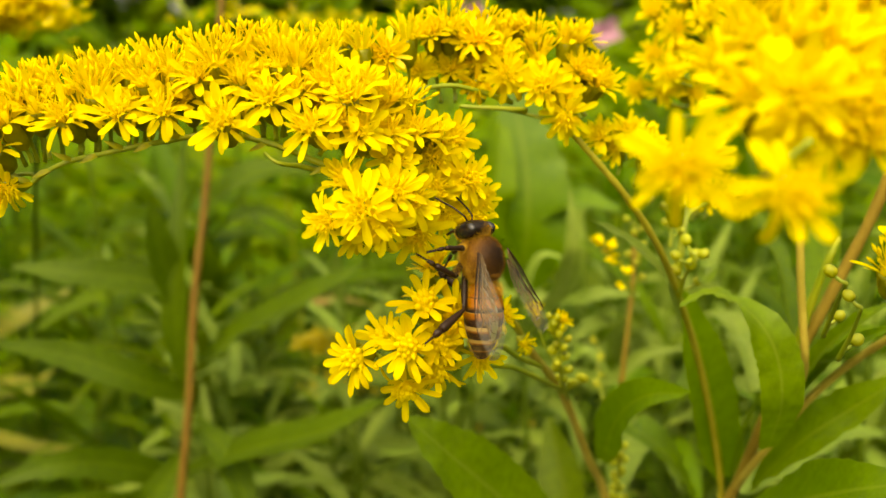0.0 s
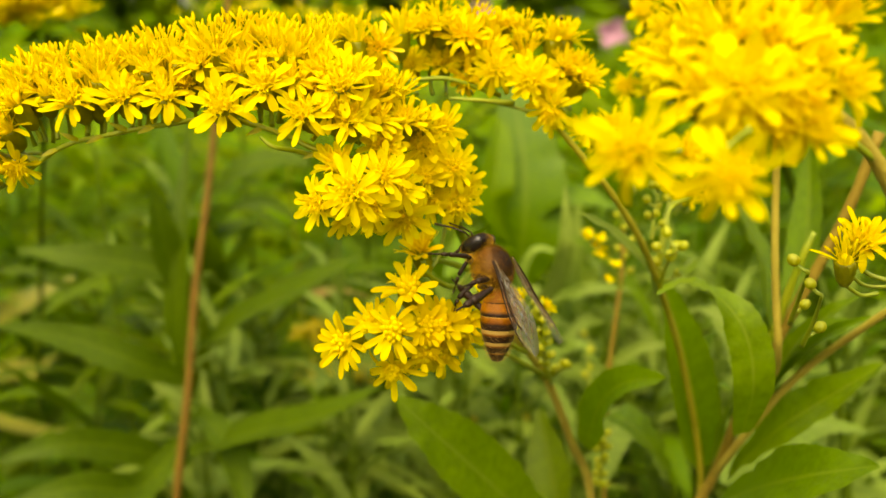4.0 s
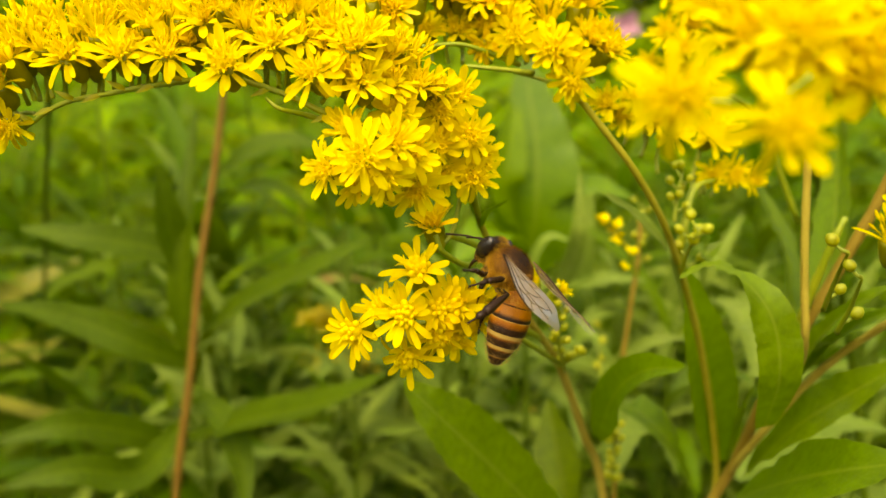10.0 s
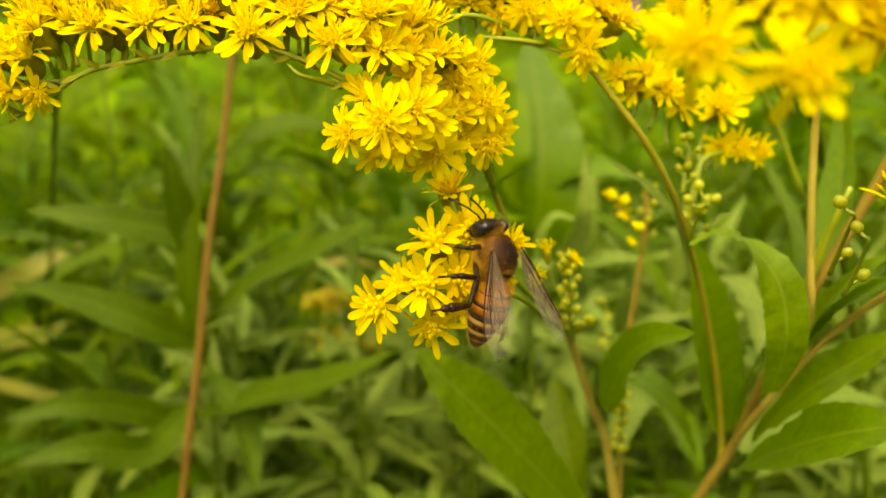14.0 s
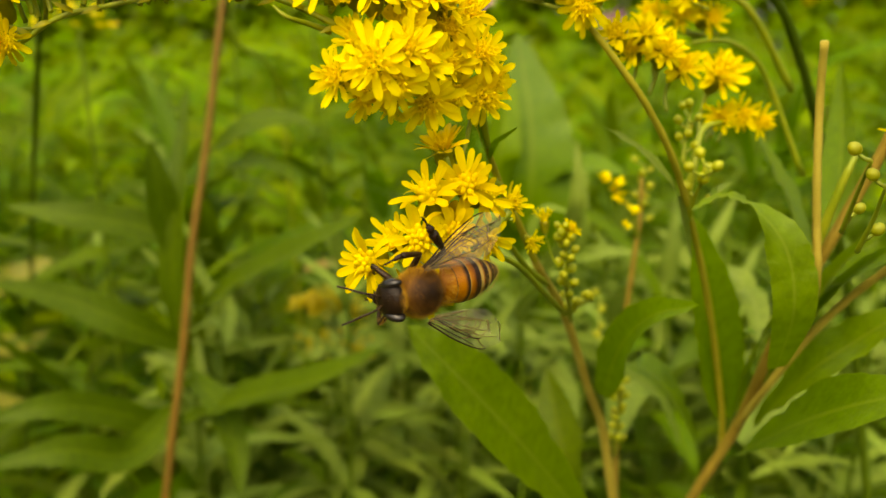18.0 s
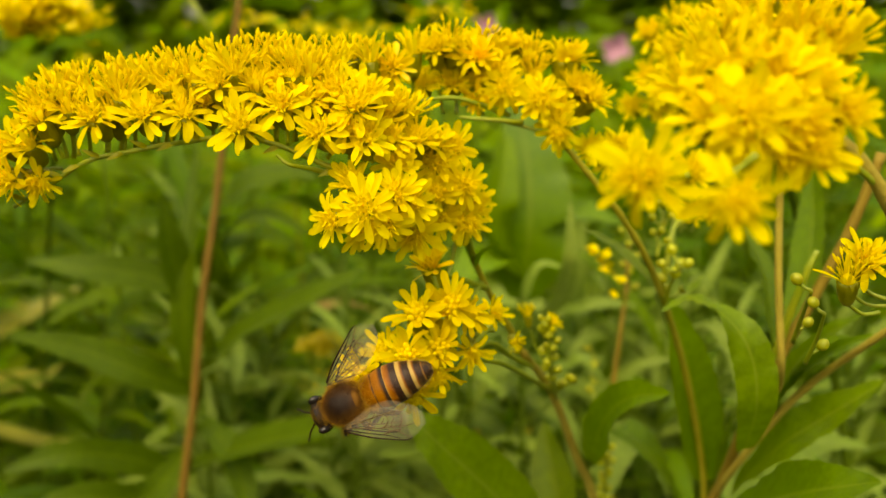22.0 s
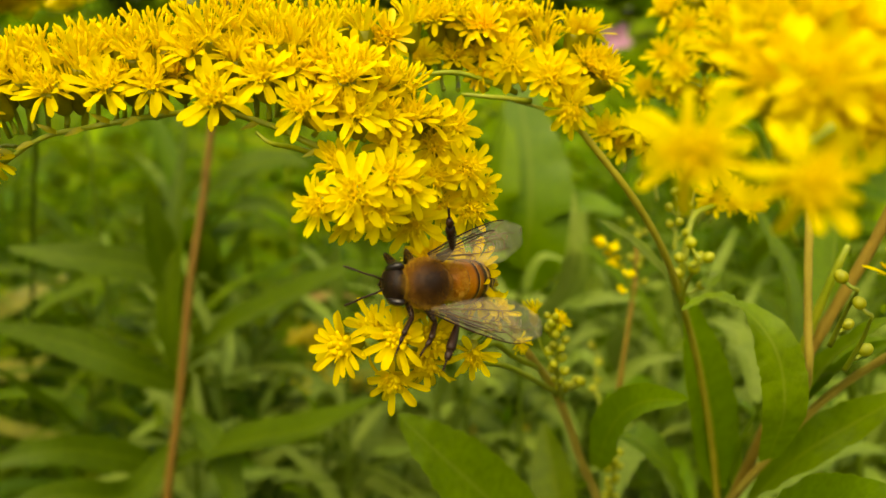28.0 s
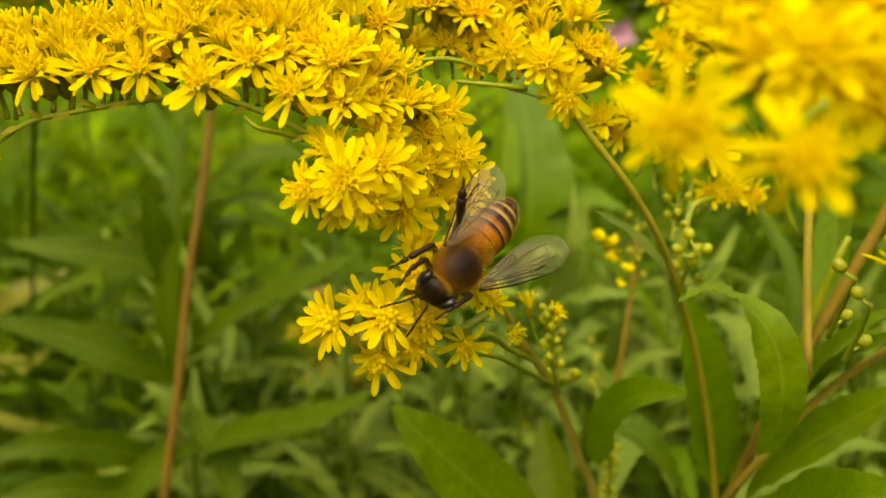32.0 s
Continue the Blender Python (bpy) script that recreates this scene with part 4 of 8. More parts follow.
# ---- the goldenrod beside it: a flowering twig above leafy stems ----
side = thing("goldenrod_plant", (0.0508, 0.1185, 0.8582), "goldenrod with several leafy brown stems and a small flowering top", "goldenrod", "goldenrod plants")
stem(side, [(0.0421, 0.1222, 0.9191), (0.0447, 0.1233, 0.9231), (0.0451, 0.1238, 0.928), (0.0428, 0.1214, 0.9383), (0.0375, 0.1145, 0.9543), (0.0319, 0.1067, 0.9669), (0.0269, 0.0995, 0.9762), (0.0222, 0.0954, 0.9831), (0.0181, 0.0937, 0.9881), (0.0151, 0.0932, 0.9916)], 0.62 * MM, 0.36 * MM, STEM_OLIVE)
stem(side, [(0.0152, 0.0933, 0.9914), (0.0122, 0.0929, 0.9934), (0.0071, 0.094, 0.9948)], 0.28 * MM, 0.18 * MM, STALK, "branch")
stem(side, [(0.0383, 0.1637, 0), (0.0354, 0.1411, 0.8312), (0.0377, 0.1292, 0.8979), (0.0411, 0.123, 0.9165), (0.0456, 0.1193, 0.9306), (0.0458, 0.1092, 0.9484), (0.0482, 0.1049, 0.9605), (0.0513, 0.1036, 0.9693), (0.0548, 0.1025, 0.9791), (0.0573, 0.1015, 0.9895)], 1.0 * MM, 0.7 * MM, STEM_RUSSET)
stem(side, [(0.0456, 0.1193, 0.9306), (0.0465, 0.1122, 0.9402), (0.0494, 0.1061, 0.951), (0.052, 0.102, 0.9577), (0.0547, 0.0963, 0.9644), (0.0582, 0.0895, 0.9722), (0.0612, 0.0835, 0.9777)], 0.65 * MM, 0.4 * MM, STEM_BROWN, "branch")
stem(side, [(0.0465, 0.1077, 0.9512), (0.046, 0.1003, 0.9569), (0.0444, 0.0958, 0.9625), (0.0437, 0.096, 0.9688), (0.0428, 0.0956, 0.9758), (0.0422, 0.0957, 0.9844), (0.0414, 0.0943, 0.9902)], 0.55 * MM, 0.45 * MM, STEM_BROWN, "branch")
stem(side, [(0.0474, 0.1054, 0.9595), (0.0478, 0.1029, 0.9666), (0.0489, 0.101, 0.9737), (0.05, 0.1011, 0.9766)], 0.7 * MM, 0.4 * MM, STALK, "branch")
stem(side, [(0.0306, 0.105, 0.9689), (0.0313, 0.1051, 0.9749), (0.0328, 0.1076, 0.9788), (0.0375, 0.1122, 0.9794)], 0.6 * MM, 0.35 * MM, STALK, "branch")
stem(side, [(0.0098, 0.0932, 0.9946), (0.0057, 0.0919, 0.9951), (0.0022, 0.0919, 0.9954)], 0.3 * MM, 0.2 * MM, STALK, "branch")
stem(side, [(0.0083, 0.0942, 0.9954), (0.0021, 0.0918, 0.9976), (-0.0026, 0.0903, 0.9975), (-0.0048, 0.089, 0.9982)], 0.3 * MM, 0.2 * MM, STALK, "branch")
flower_head(side, (-0.0007, 0.0933, 1.0031), (-0.21, -0.67, 0.72), 1, 60, 12, root=(0.0007, 0.0945, 0.998))
flower_head(side, (0.0014, 0.0941, 1.0036), (0, -0.4, 0.92), 1, 50, 12, root=(0.0021, 0.0952, 0.998))
flower_head(side, (0.0034, 0.0938, 1.0023), (0.1, -0.77, 0.63), 1, 60, 12, root=(0.0041, 0.0952, 0.9976))
flower_head(side, (0.0052, 0.0963, 1.0032), (0.11, -0.29, 0.95), 1, 48, 12, root=(0.0056, 0.0973, 0.9973))
flower_head(side, (0.0046, 0.0931, 1.0023), (0, -0.83, 0.55), 0.85, 58, 11, old=True, root=(0.0048, 0.0944, 0.9977))
flower_head(side, (0.0089, 0.0978, 1.0034), (0.1, -0.27, 0.96), 1.05, 62, 11, root=(0.0092, 0.0987, 0.997))
flower_head(side, (0.0068, 0.0947, 1.0003), (-0.1, -0.77, 0.63), 1, 60, 12, root=(0.0083, 0.0963, 0.9962))
flower_head(side, (0.0041, 0.0933, 0.9976), (-0.3, -0.91, -0.28), 0.75, 60, 10, old=True, root=(0.0062, 0.0957, 0.997))
flower_head(side, (0.0076, 0.0928, 0.9986), (-0.1, -0.99, 0.06), 1, 66, 12, root=(0.0096, 0.0948, 0.9963))
flower_head(side, (0.0113, 0.0954, 0.9999), (0, -0.37, 0.93), 1, 50, 12, root=(0.0118, 0.0969, 0.9958))
flower_head(side, (0.0116, 0.0924, 0.9971), (-0.1, -0.89, 0.44), 1.15, 60, 14, root=(0.0136, 0.0944, 0.9949))
flower_head(side, (0.0159, 0.0973, 1.0016), (0.15, -0.04, 0.99), 1.25, 58, 13, root=(0.0155, 0.0984, 0.996))
flower_head(side, (0.014, 0.0923, 0.9939), (-0.21, -0.94, -0.29), 1.05, 70, 11, root=(0.0161, 0.0947, 0.9932))
flower_head(side, (0.0138, 0.0936, 0.996), (0, -0.94, 0.35), 0.9, 58, 12, root=(0.0155, 0.0957, 0.9941))
flower_head(side, (0.0181, 0.0953, 0.9969), (0.5, -0.55, 0.67), 1.1, 58, 12, root=(0.0171, 0.097, 0.9933))
flower_head(side, (0.0176, 0.0964, 0.9981), (0.21, -0.17, 0.96), 0.9, 45, 12, root=(0.0169, 0.0978, 0.9936))
# more brushes along the top of the twig
hrng = random.Random(77)
for k in range(11):
    x = -0.0025 + 0.0019 * k + hrng.uniform(-0.0006, 0.0006)
    up = k % 2
    at = (x, 0.0955 + 0.0012 * up, 0.9992 + 0.0036 * up - 0.00012 * k + hrng.uniform(-0.0008, 0.0008))
    flower_head(side, at, (hrng.uniform(-0.25, 0.25), -0.2 if up else -0.75, 0.95 if up else 0.6), 0.95, 42 if up else 58, 11, root=(x + 0.0006, 0.0962, 0.9955))
# heads half hidden behind the nearer cluster
flower_head(side, (0.0189, 0.0974, 0.9907), (-0.3, -0.73, 0.61), 0.9, 55, 11, root=(0.0212, 0.0991, 0.9875))
flower_head(side, (0.0224, 0.099, 0.991), (0.11, -0.68, 0.73), 0.9, 55, 11, root=(0.0226, 0.1006, 0.9873))
flower_head(side, (0.0252, 0.0999, 0.9888), (0.31, -0.84, 0.44), 0.85, 58, 11, root=(0.0247, 0.1016, 0.9856))
flower_head(side, (0.0358, 0.1117, 0.9855), (0.1, -0.83, 0.55), 1.35, 58, 14, root=(0.0339, 0.112, 0.9772))
flower_head(side, (0.0251, 0.1015, 0.9892), (-0.11, -0.68, 0.73), 1.1, 55, 12, root=(0.0243, 0.1026, 0.9838))
flower_head(side, (0.0213, 0.0999, 0.989), (-0.42, -0.74, 0.53), 0.9, 55, 11, root=(0.0219, 0.1016, 0.9854))
flower_head(side, (0.0279, 0.1024, 0.987), (0.21, -0.87, 0.45), 1, 58, 12, root=(0.0268, 0.1035, 0.9816))
flower_head(side, (0.0392, 0.1125, 0.9803), (0.3, -0.95, -0.06), 1, 66, 11, root=(0.0361, 0.1142, 0.9768))
flower_head(side, (0.0424, 0.1137, 0.9792), (0.52, -0.85, 0.01), 0.9, 64, 11, root=(0.0374, 0.1155, 0.9761))
flower_head(side, (0.0363, 0.1118, 0.9803), (-0.21, -0.98, -0.06), 0.85, 62, 11, root=(0.0351, 0.1133, 0.9765))
bud_spray(side, [(0.0315, 0.106, 0.9671), (0.0314, 0.104, 0.9707), (0.0313, 0.101, 0.9737), (0.0317, 0.1006, 0.9749)], 7, 0.85, 1.8 * MM, 8)
bud_spray(side, [(0.0298, 0.1051, 0.9749), (0.0302, 0.106, 0.9784), (0.0309, 0.1068, 0.9811)], 8, 0.6, 1.5 * MM, 9)
bud_spray(side, [(0.038, 0.0783, 0.9723), (0.037, 0.0743, 0.9769), (0.0354, 0.0694, 0.9807)], 2, 0.6, 1.2 * MM, 10)
bud_spray(side, [(0.0377, 0.0743, 0.9714), (0.0374, 0.0716, 0.9751), (0.0366, 0.0688, 0.9786)], 2, 0.6, 1.2 * MM, 11)
leaf(side, [(0.0334, 0.1042, 0.9714), (0.0343, 0.1041, 0.9711), (0.0361, 0.1044, 0.9725)], 2.4 * MM, (-0.42, -0.58, 0.7))
# the long leaf seen edge on, the broad one behind the stem, the folded one with a brown spot
leaf(side, [(0.033, 0.1089, 0.9614), (0.0288, 0.1042, 0.9714), (0.0235, 0.1026, 0.9769), (0.0185, 0.1010, 0.9800)], 3.4 * MM, (0.2, -0.35, 0.92), LEAF_PALE, fold=0.15, label="narrow pale leaf")
leaf(side, [(0.0453, 0.1243, 0.9297), (0.0428, 0.1223, 0.9417), (0.0388, 0.1183, 0.9545), (0.0353, 0.1174, 0.9653)], 8.5 * MM, (0.15, -0.93, 0.35), label="upright leaf behind a slim stem")
leaf(side, [(0.0403, 0.0949, 0.951), (0.0387, 0.0884, 0.9599), (0.0377, 0.0877, 0.9656), (0.0358, 0.0881, 0.9698), (0.0324, 0.0889, 0.973), (0.0296, 0.0898, 0.9736), (0.026, 0.0893, 0.9718)], 5.2 * MM, (-0.1, -0.89, 0.44, -0.14, 0.02, 0.99), LEAF_LIT, fold=0.1, peak=0.62, teeth=0.025, label="bright green leaf with a curled-over tip")
leaf(side, [(0.0427, 0.1086, 0.9323), (0.0427, 0.0931, 0.9441), (0.0445, 0.0838, 0.9511), (0.0491, 0.0776, 0.9558)], 9.5 * MM, (-0.2, -0.64, 0.74), label="broad toothed leaf")
leaf(side, [(0.047, 0.1161, 0.9325), (0.0502, 0.108, 0.9442), (0.0541, 0.1044, 0.9502), (0.0614, 0.1006, 0.9583)], 9.0 * MM, (-0.2, -0.39, 0.9))
leaf(side, [(0.0473, 0.1079, 0.9519), (0.0494, 0.1044, 0.9583), (0.0528, 0.1016, 0.9621), (0.0566, 0.0987, 0.965)], 6.0 * MM, (-0.3, -0.28, 0.91))
leaf(side, [(0.0494, 0.1073, 0.9555), (0.0524, 0.1196, 0.9594), (0.0555, 0.1322, 0.9647), (0.0532, 0.1421, 0.9739)], 7.5 * MM, (0.53, -0.79, 0.32))
leaf(side, [(0.0517, 0.1089, 0.9614), (0.0566, 0.118, 0.9676), (0.0608, 0.1277, 0.9757), (0.0624, 0.1342, 0.9861)], 6.5 * MM, (-0.82, -0.55, 0.15))
leaf(side, [(0.046, 0.1251, 0.9384), (0.0465, 0.1232, 0.9451), (0.0478, 0.1196, 0.9458)], 2.0 * MM, (0.21, -0.67, 0.72))
leaf(side, [(0.0469, 0.1223, 0.9278), (0.0465, 0.1214, 0.9383), (0.0469, 0.1163, 0.9473), (0.0482, 0.1152, 0.9513)], 4.0 * MM, (0.65, -0.7, 0.3))

leaf(side, [(0.0626, 0.1616, 0.9354), (0.0629, 0.1702, 0.9397), (0.0604, 0.1775, 0.9391), (0.0556, 0.1838, 0.9348)], 6.5 * MM, (0.11, -0.29, 0.95), LEAF_PALE)
leaf(side, [(0.0617, 0.1532, 0.9318), (0.0632, 0.1622, 0.9377), (0.0611, 0.1696, 0.9374), (0.0592, 0.1757, 0.9325)], 6.0 * MM, (0.11, -0.29, 0.95), LEAF_PALE)
leaf(side, [(0.0553, 0.1416, 0.9164), (0.0648, 0.1435, 0.9235), (0.0765, 0.1509, 0.9233), (0.0913, 0.1571, 0.9188)], 10.0 * MM, (-0.11, -0.29, 0.95), LEAF_PALE)
leaf(side, [(0.0471, 0.1061, 0.951), (0.0485, 0.1012, 0.9603), (0.0499, 0.0955, 0.9669), (0.0527, 0.0927, 0.9705)], 3.5 * MM, (-0.5, -0.3, 0.81))
leaf(side, [(0.0479, 0.1063, 0.9518), (0.0499, 0.101, 0.9596), (0.0513, 0.0963, 0.9644), (0.054, 0.0921, 0.968)], 2.8 * MM, (-0.5, -0.3, 0.81))

# ---- the nearest goldenrod: a cluster close to the lens ----
near = thing("goldenrod_plant", (0.0491, 0.0677, 0.919), "goldenrod with a dense cluster of large yellow heads close by", "goldenrod", "goldenrod plants")
stem(near, [(0.0846, 0.0903, 0), (0.0681, 0.0734, 0.9122), (0.05, 0.0639, 0.9602), (0.0409, 0.0574, 0.9779), (0.0356, 0.0553, 0.9895), (0.0303, 0.0541, 0.9962), (0.0246, 0.0535, 0.9993), (0.0199, 0.0522, 1.0002)], 1.0 * MM, 0.35 * MM, STEM_BROWN)
stem(near, [(0.0333, 0.0548, 0.9932), (0.0266, 0.0515, 0.9973), (0.0213, 0.0488, 0.9984), (0.0165, 0.0457, 0.9979), (0.0139, 0.0448, 0.9977)], 0.28 * MM, 0.18 * MM, STALK, "branch")
flower_head(near, (0.0116, 0.0401, 0.9967), (-0.25, -0.96, 0.15), 1.1, 74, 6, root=(0.0151, 0.0426, 0.9963))
flower_head(near, (0.0161, 0.0376, 0.9958), (-0.05, -1, 0.06), 1.08, 78, 4, root=(0.0184, 0.0408, 0.9978))
flower_head(near, (0.0167, 0.0446, 0.9997), (-0.41, -0.55, 0.73), 1.15, 56, 14, root=(0.0195, 0.0464, 0.9964))
flower_head(near, (0.0185, 0.0432, 0.9998), (0.05, -0.93, 0.35), 1.1, 60, 14, root=(0.0206, 0.045, 0.9969))
flower_head(near, (0.0217, 0.0445, 0.9993), (0.34, -0.93, 0.15), 1.05, 62, 13, root=(0.023, 0.0465, 0.9967))
flower_head(near, (0.0186, 0.0468, 1.0022), (-0.2, -0.49, 0.85), 1.1, 50, 14, root=(0.0212, 0.0483, 0.9979))
flower_head(near, (0.0212, 0.0468, 1.0022), (0, -0.62, 0.79), 1.1, 52, 14, root=(0.0226, 0.0483, 0.9979))
flower_head(near, (0.0236, 0.0466, 1.0015), (0.1, -0.77, 0.63), 1, 58, 13, root=(0.0248, 0.0482, 0.9976))
flower_head(near, (0.0224, 0.0519, 1.0045), (-0.1, -0.27, 0.96), 1.1, 46, 14, root=(0.0246, 0.053, 0.9989))
flower_head(near, (0.025, 0.0518, 1.0042), (0, -0.37, 0.93), 1.1, 46, 14, root=(0.0266, 0.053, 0.9989))
flower_head(near, (0.0272, 0.0516, 1.0035), (0.21, -0.42, 0.88), 1.1, 50, 13, root=(0.0281, 0.053, 0.9989))
flower_head(near, (0.0256, 0.0462, 0.9998), (0.4, -0.85, 0.33), 1, 60, 13, root=(0.0262, 0.0481, 0.9972))
flower_head(near, (0.0214, 0.0551, 1.0053), (-0.3, -0.17, 0.94), 1, 46, 13, root=(0.0248, 0.0562, 0.9999))
flower_head(near, (0.028, 0.0555, 1.0068), (0, -0.16, 0.99), 1, 46, 13, root=(0.0288, 0.0562, 0.9999))
flower_head(near, (0.0256, 0.0571, 1.0073), (0, -0.16, 0.99), 1, 46, 13, root=(0.0271, 0.0577, 0.9998))
flower_head(near, (0.0361, 0.0641, 0.9832), (-0.2, -0.3, 0.93), 0.85, 40, 6, root=(0.0402, 0.0658, 0.9797))
flower_head(near, (0.039, 0.0666, 0.9843), (0, -0.68, 0.73), 1, 55, 12, root=(0.0424, 0.0681, 0.9801))
flower_head(near, (0.0381, 0.0665, 0.9838), (0.2, -0.4, 0.89), 0.8, 42, 6, root=(0.0429, 0.068, 0.9796))
flower_head(near, (0.0162, 0.048, 1.0011), (-0.51, -0.43, 0.75), 1, 50, 13, root=(0.02, 0.0497, 0.9978))
flower_head(near, (0.0185, 0.0443, 0.9984), (-0.1, -0.98, 0.16), 1, 62, 13, root=(0.0209, 0.0465, 0.9967))
flower_head(near, (0.0208, 0.0442, 0.998), (0.19, -0.98, 0.06), 1, 62, 13, root=(0.0223, 0.0464, 0.9966))
flower_head(near, (0.0231, 0.0441, 0.9977), (0.29, -0.96, -0.04), 0.95, 62, 13, root=(0.0244, 0.0464, 0.9964))
flower_head(near, (0.0214, 0.0495, 1.001), (0, -0.78, 0.63), 1.1, 56, 14, root=(0.0232, 0.0511, 0.9972))
flower_head(near, (0.0239, 0.0494, 1.0007), (0.1, -0.84, 0.53), 1.1, 58, 14, root=(0.0255, 0.0511, 0.9972))
flower_head(near, (0.0192, 0.053, 1.0031), (-0.31, -0.41, 0.86), 1.1, 48, 13, root=(0.0229, 0.0545, 0.9988))
flower_head(near, (0.0246, 0.053, 1.0031), (0, -0.62, 0.79), 1.1, 50, 14, root=(0.0261, 0.0544, 0.9984))
flower_head(near, (0.027, 0.0528, 1.0023), (0.1, -0.7, 0.71), 1.1, 52, 14, root=(0.0283, 0.0543, 0.998))
# the looser cluster just behind, out of focus
behind = thing("goldenrod_plant", (0.0865, 0.1468, 0.8244), "flowering goldenrod top standing behind the nearer cluster", "goldenrod", "goldenrod plants")
stem(behind, [(0.1261, 0.1919, 0), (0.1135, 0.175, 0.7906), (0.0963, 0.1758, 0.9049), (0.0722, 0.1541, 0.9632), (0.0521, 0.1323, 0.9931), (0.0419, 0.1267, 0.9998), (0.0358, 0.1256, 1.0014)], 1.3 * MM, 0.45 * MM, STALK_BACK_SHADED)
stem(behind, [(0.0536, 0.1309, 0.9821), (0.0436, 0.1252, 0.9943), (0.0379, 0.1258, 0.9967), (0.0314, 0.1256, 0.9959)], 0.6 * MM, 0.35 * MM, STALK, "branch")
flower_head(behind, (0.0326, 0.1265, 1.0046), (-0.39, -0.63, 0.67), 1.1, 55, 12, root=(0.038, 0.1279, 1.0004))
flower_head(behind, (0.036, 0.1254, 1.0062), (-0.1, -0.37, 0.92), 1.1, 50, 12, root=(0.0393, 0.1266, 1.0009))
flower_head(behind, (0.0399, 0.1248, 1.0066), (0, -0.5, 0.87), 1.2, 52, 12, root=(0.0416, 0.1258, 1.0009))
flower_head(behind, (0.0441, 0.1249, 1.007), (0, -0.37, 0.93), 1.2, 50, 12, root=(0.045, 0.1258, 1.0009))
flower_head(behind, (0.0384, 0.1218, 1.0038), (0, -0.83, 0.55), 1.1, 60, 12, root=(0.04, 0.1235, 1.0005))
flower_head(behind, (0.0429, 0.1218, 1.0038), (0.11, -0.88, 0.46), 1.1, 60, 12, root=(0.0442, 0.1233, 0.9997))
flower_head(behind, (0.0351, 0.1244, 1.0026), (-0.22, -0.97, 0.15), 1, 62, 12, root=(0.0384, 0.1264, 1))
flower_head(behind, (0.0325, 0.1263, 0.9984), (-0.49, -0.65, 0.58), 1.1, 55, 12, root=(0.0384, 0.1278, 0.9944))
flower_head(behind, (0.0359, 0.125, 0.9992), (0, -0.62, 0.79), 1.1, 55, 12, root=(0.0388, 0.1264, 0.9945))
flower_head(behind, (0.0393, 0.1246, 0.9976), (0.31, -0.84, 0.44), 1, 58, 12, root=(0.0397, 0.1263, 0.9941))
flower_head(behind, (0.0338, 0.1228, 0.9964), (-0.1, -0.98, 0.16), 1, 62, 12, root=(0.0379, 0.1247, 0.994))
flower_head(behind, (0.0309, 0.1294, 0.9935), (-0.52, -0.75, 0.42), 1, 56, 12, root=(0.0388, 0.1312, 0.9902))
flower_head(behind, (0.0345, 0.1279, 0.9934), (0, -0.94, 0.35), 1.1, 60, 12, root=(0.0392, 0.1297, 0.9903))
flower_head(behind, (0.0385, 0.1263, 0.9928), (0.31, -0.88, 0.35), 1, 60, 12, root=(0.0406, 0.1283, 0.9905))
flower_head(behind, (0.0468, 0.1207, 1.0053), (0.21, -0.67, 0.72), 1.2, 55, 12, root=(0.047, 0.1218, 0.9997))
flower_head(behind, (0.0491, 0.1233, 1.0093), (0.2, -0.37, 0.91), 1.2, 50, 12, root=(0.0492, 0.1237, 1.0013))
flower_head(behind, (0.0415, 0.128, 1.0104), (0, -0.24, 0.97), 1.2, 48, 12, root=(0.0432, 0.1286, 1.0029))
stem(behind, [(0.0578, 0.1331, 0.9682), (0.0487, 0.1301, 0.9848), (0.0421, 0.1268, 0.9894), (0.0361, 0.1261, 0.9894)], 0.5 * MM, 0.3 * MM, STALK, "branch")
# ---- the honeybee: head along +y, back along +z, right side along +x ----
BEE_MM = 1.15 * MM


def fur(parent, name, centre, radii, count, length, mat, seed, keep=None, thick=0.05):
    """Fine hairs standing off an ellipsoid."""
    r = random.Random(seed)
    bm = bmesh.new()
    for _ in range(count):
        n = Vector((r.gauss(0, 1), r.gauss(0, 1), r.gauss(0, 1))).normalized()
        if keep and not keep(n):
            continue
        p = Vector((n.x * radii[0], n.y * radii[1], n.z * radii[2])) * 0.97 + Vector(centre)
        g = Vector((n.x / radii[0], n.y / radii[1], n.z / radii[2])).normalized()
        way = (g + Vector((r.uniform(-.45, .45), r.uniform(-.45, .45) - 0.25, r.uniform(-.45, .45)))).normalized()
        s = way.orthogonal().normalized()
        s = (Matrix.Rotation(r.uniform(0, 3.14), 3, way) @ s) * thick
        L = length * r.uniform(0.5, 1.15)
        a, b, c = p + s, p - s, p + way * L + Vector((0, -0.1 * L, 0))
        bm.faces.new([bm.verts.new(v * BEE_MM) for v in (a, b, c)])
    return part(name, bm, mat, parent, "fine hairs")


noise.seed_set(7)
bee = thing("honeybee", (0, 0, 0), "tawny furred honeybee with amber abdomen and dark bands", "bee")
bm = bmesh.new()
blob(bm, Vector((0, 0, 0)) * BEE_MM, Vector((1.78, 1.98, 1.65)) * BEE_MM, seg=24, rings=16)
for v in bm.verts:
    v.co += v.co.normalized() * 0.05 * BEE_MM * noise.noise(v.co * 2500)
thorax = part("thorax", bm, THORAX, bee, "dark thorax under tawny fur")
fur(thorax, "fur", (0, 0, 0), (1.78, 1.98, 1.65), 24000, 0.5, FUR, 11, lambda n: n.z < -0.1 or math.hypot(n.x, n.y * 0.94) > 0.84 + 0.34 * noise.random(), 0.009)
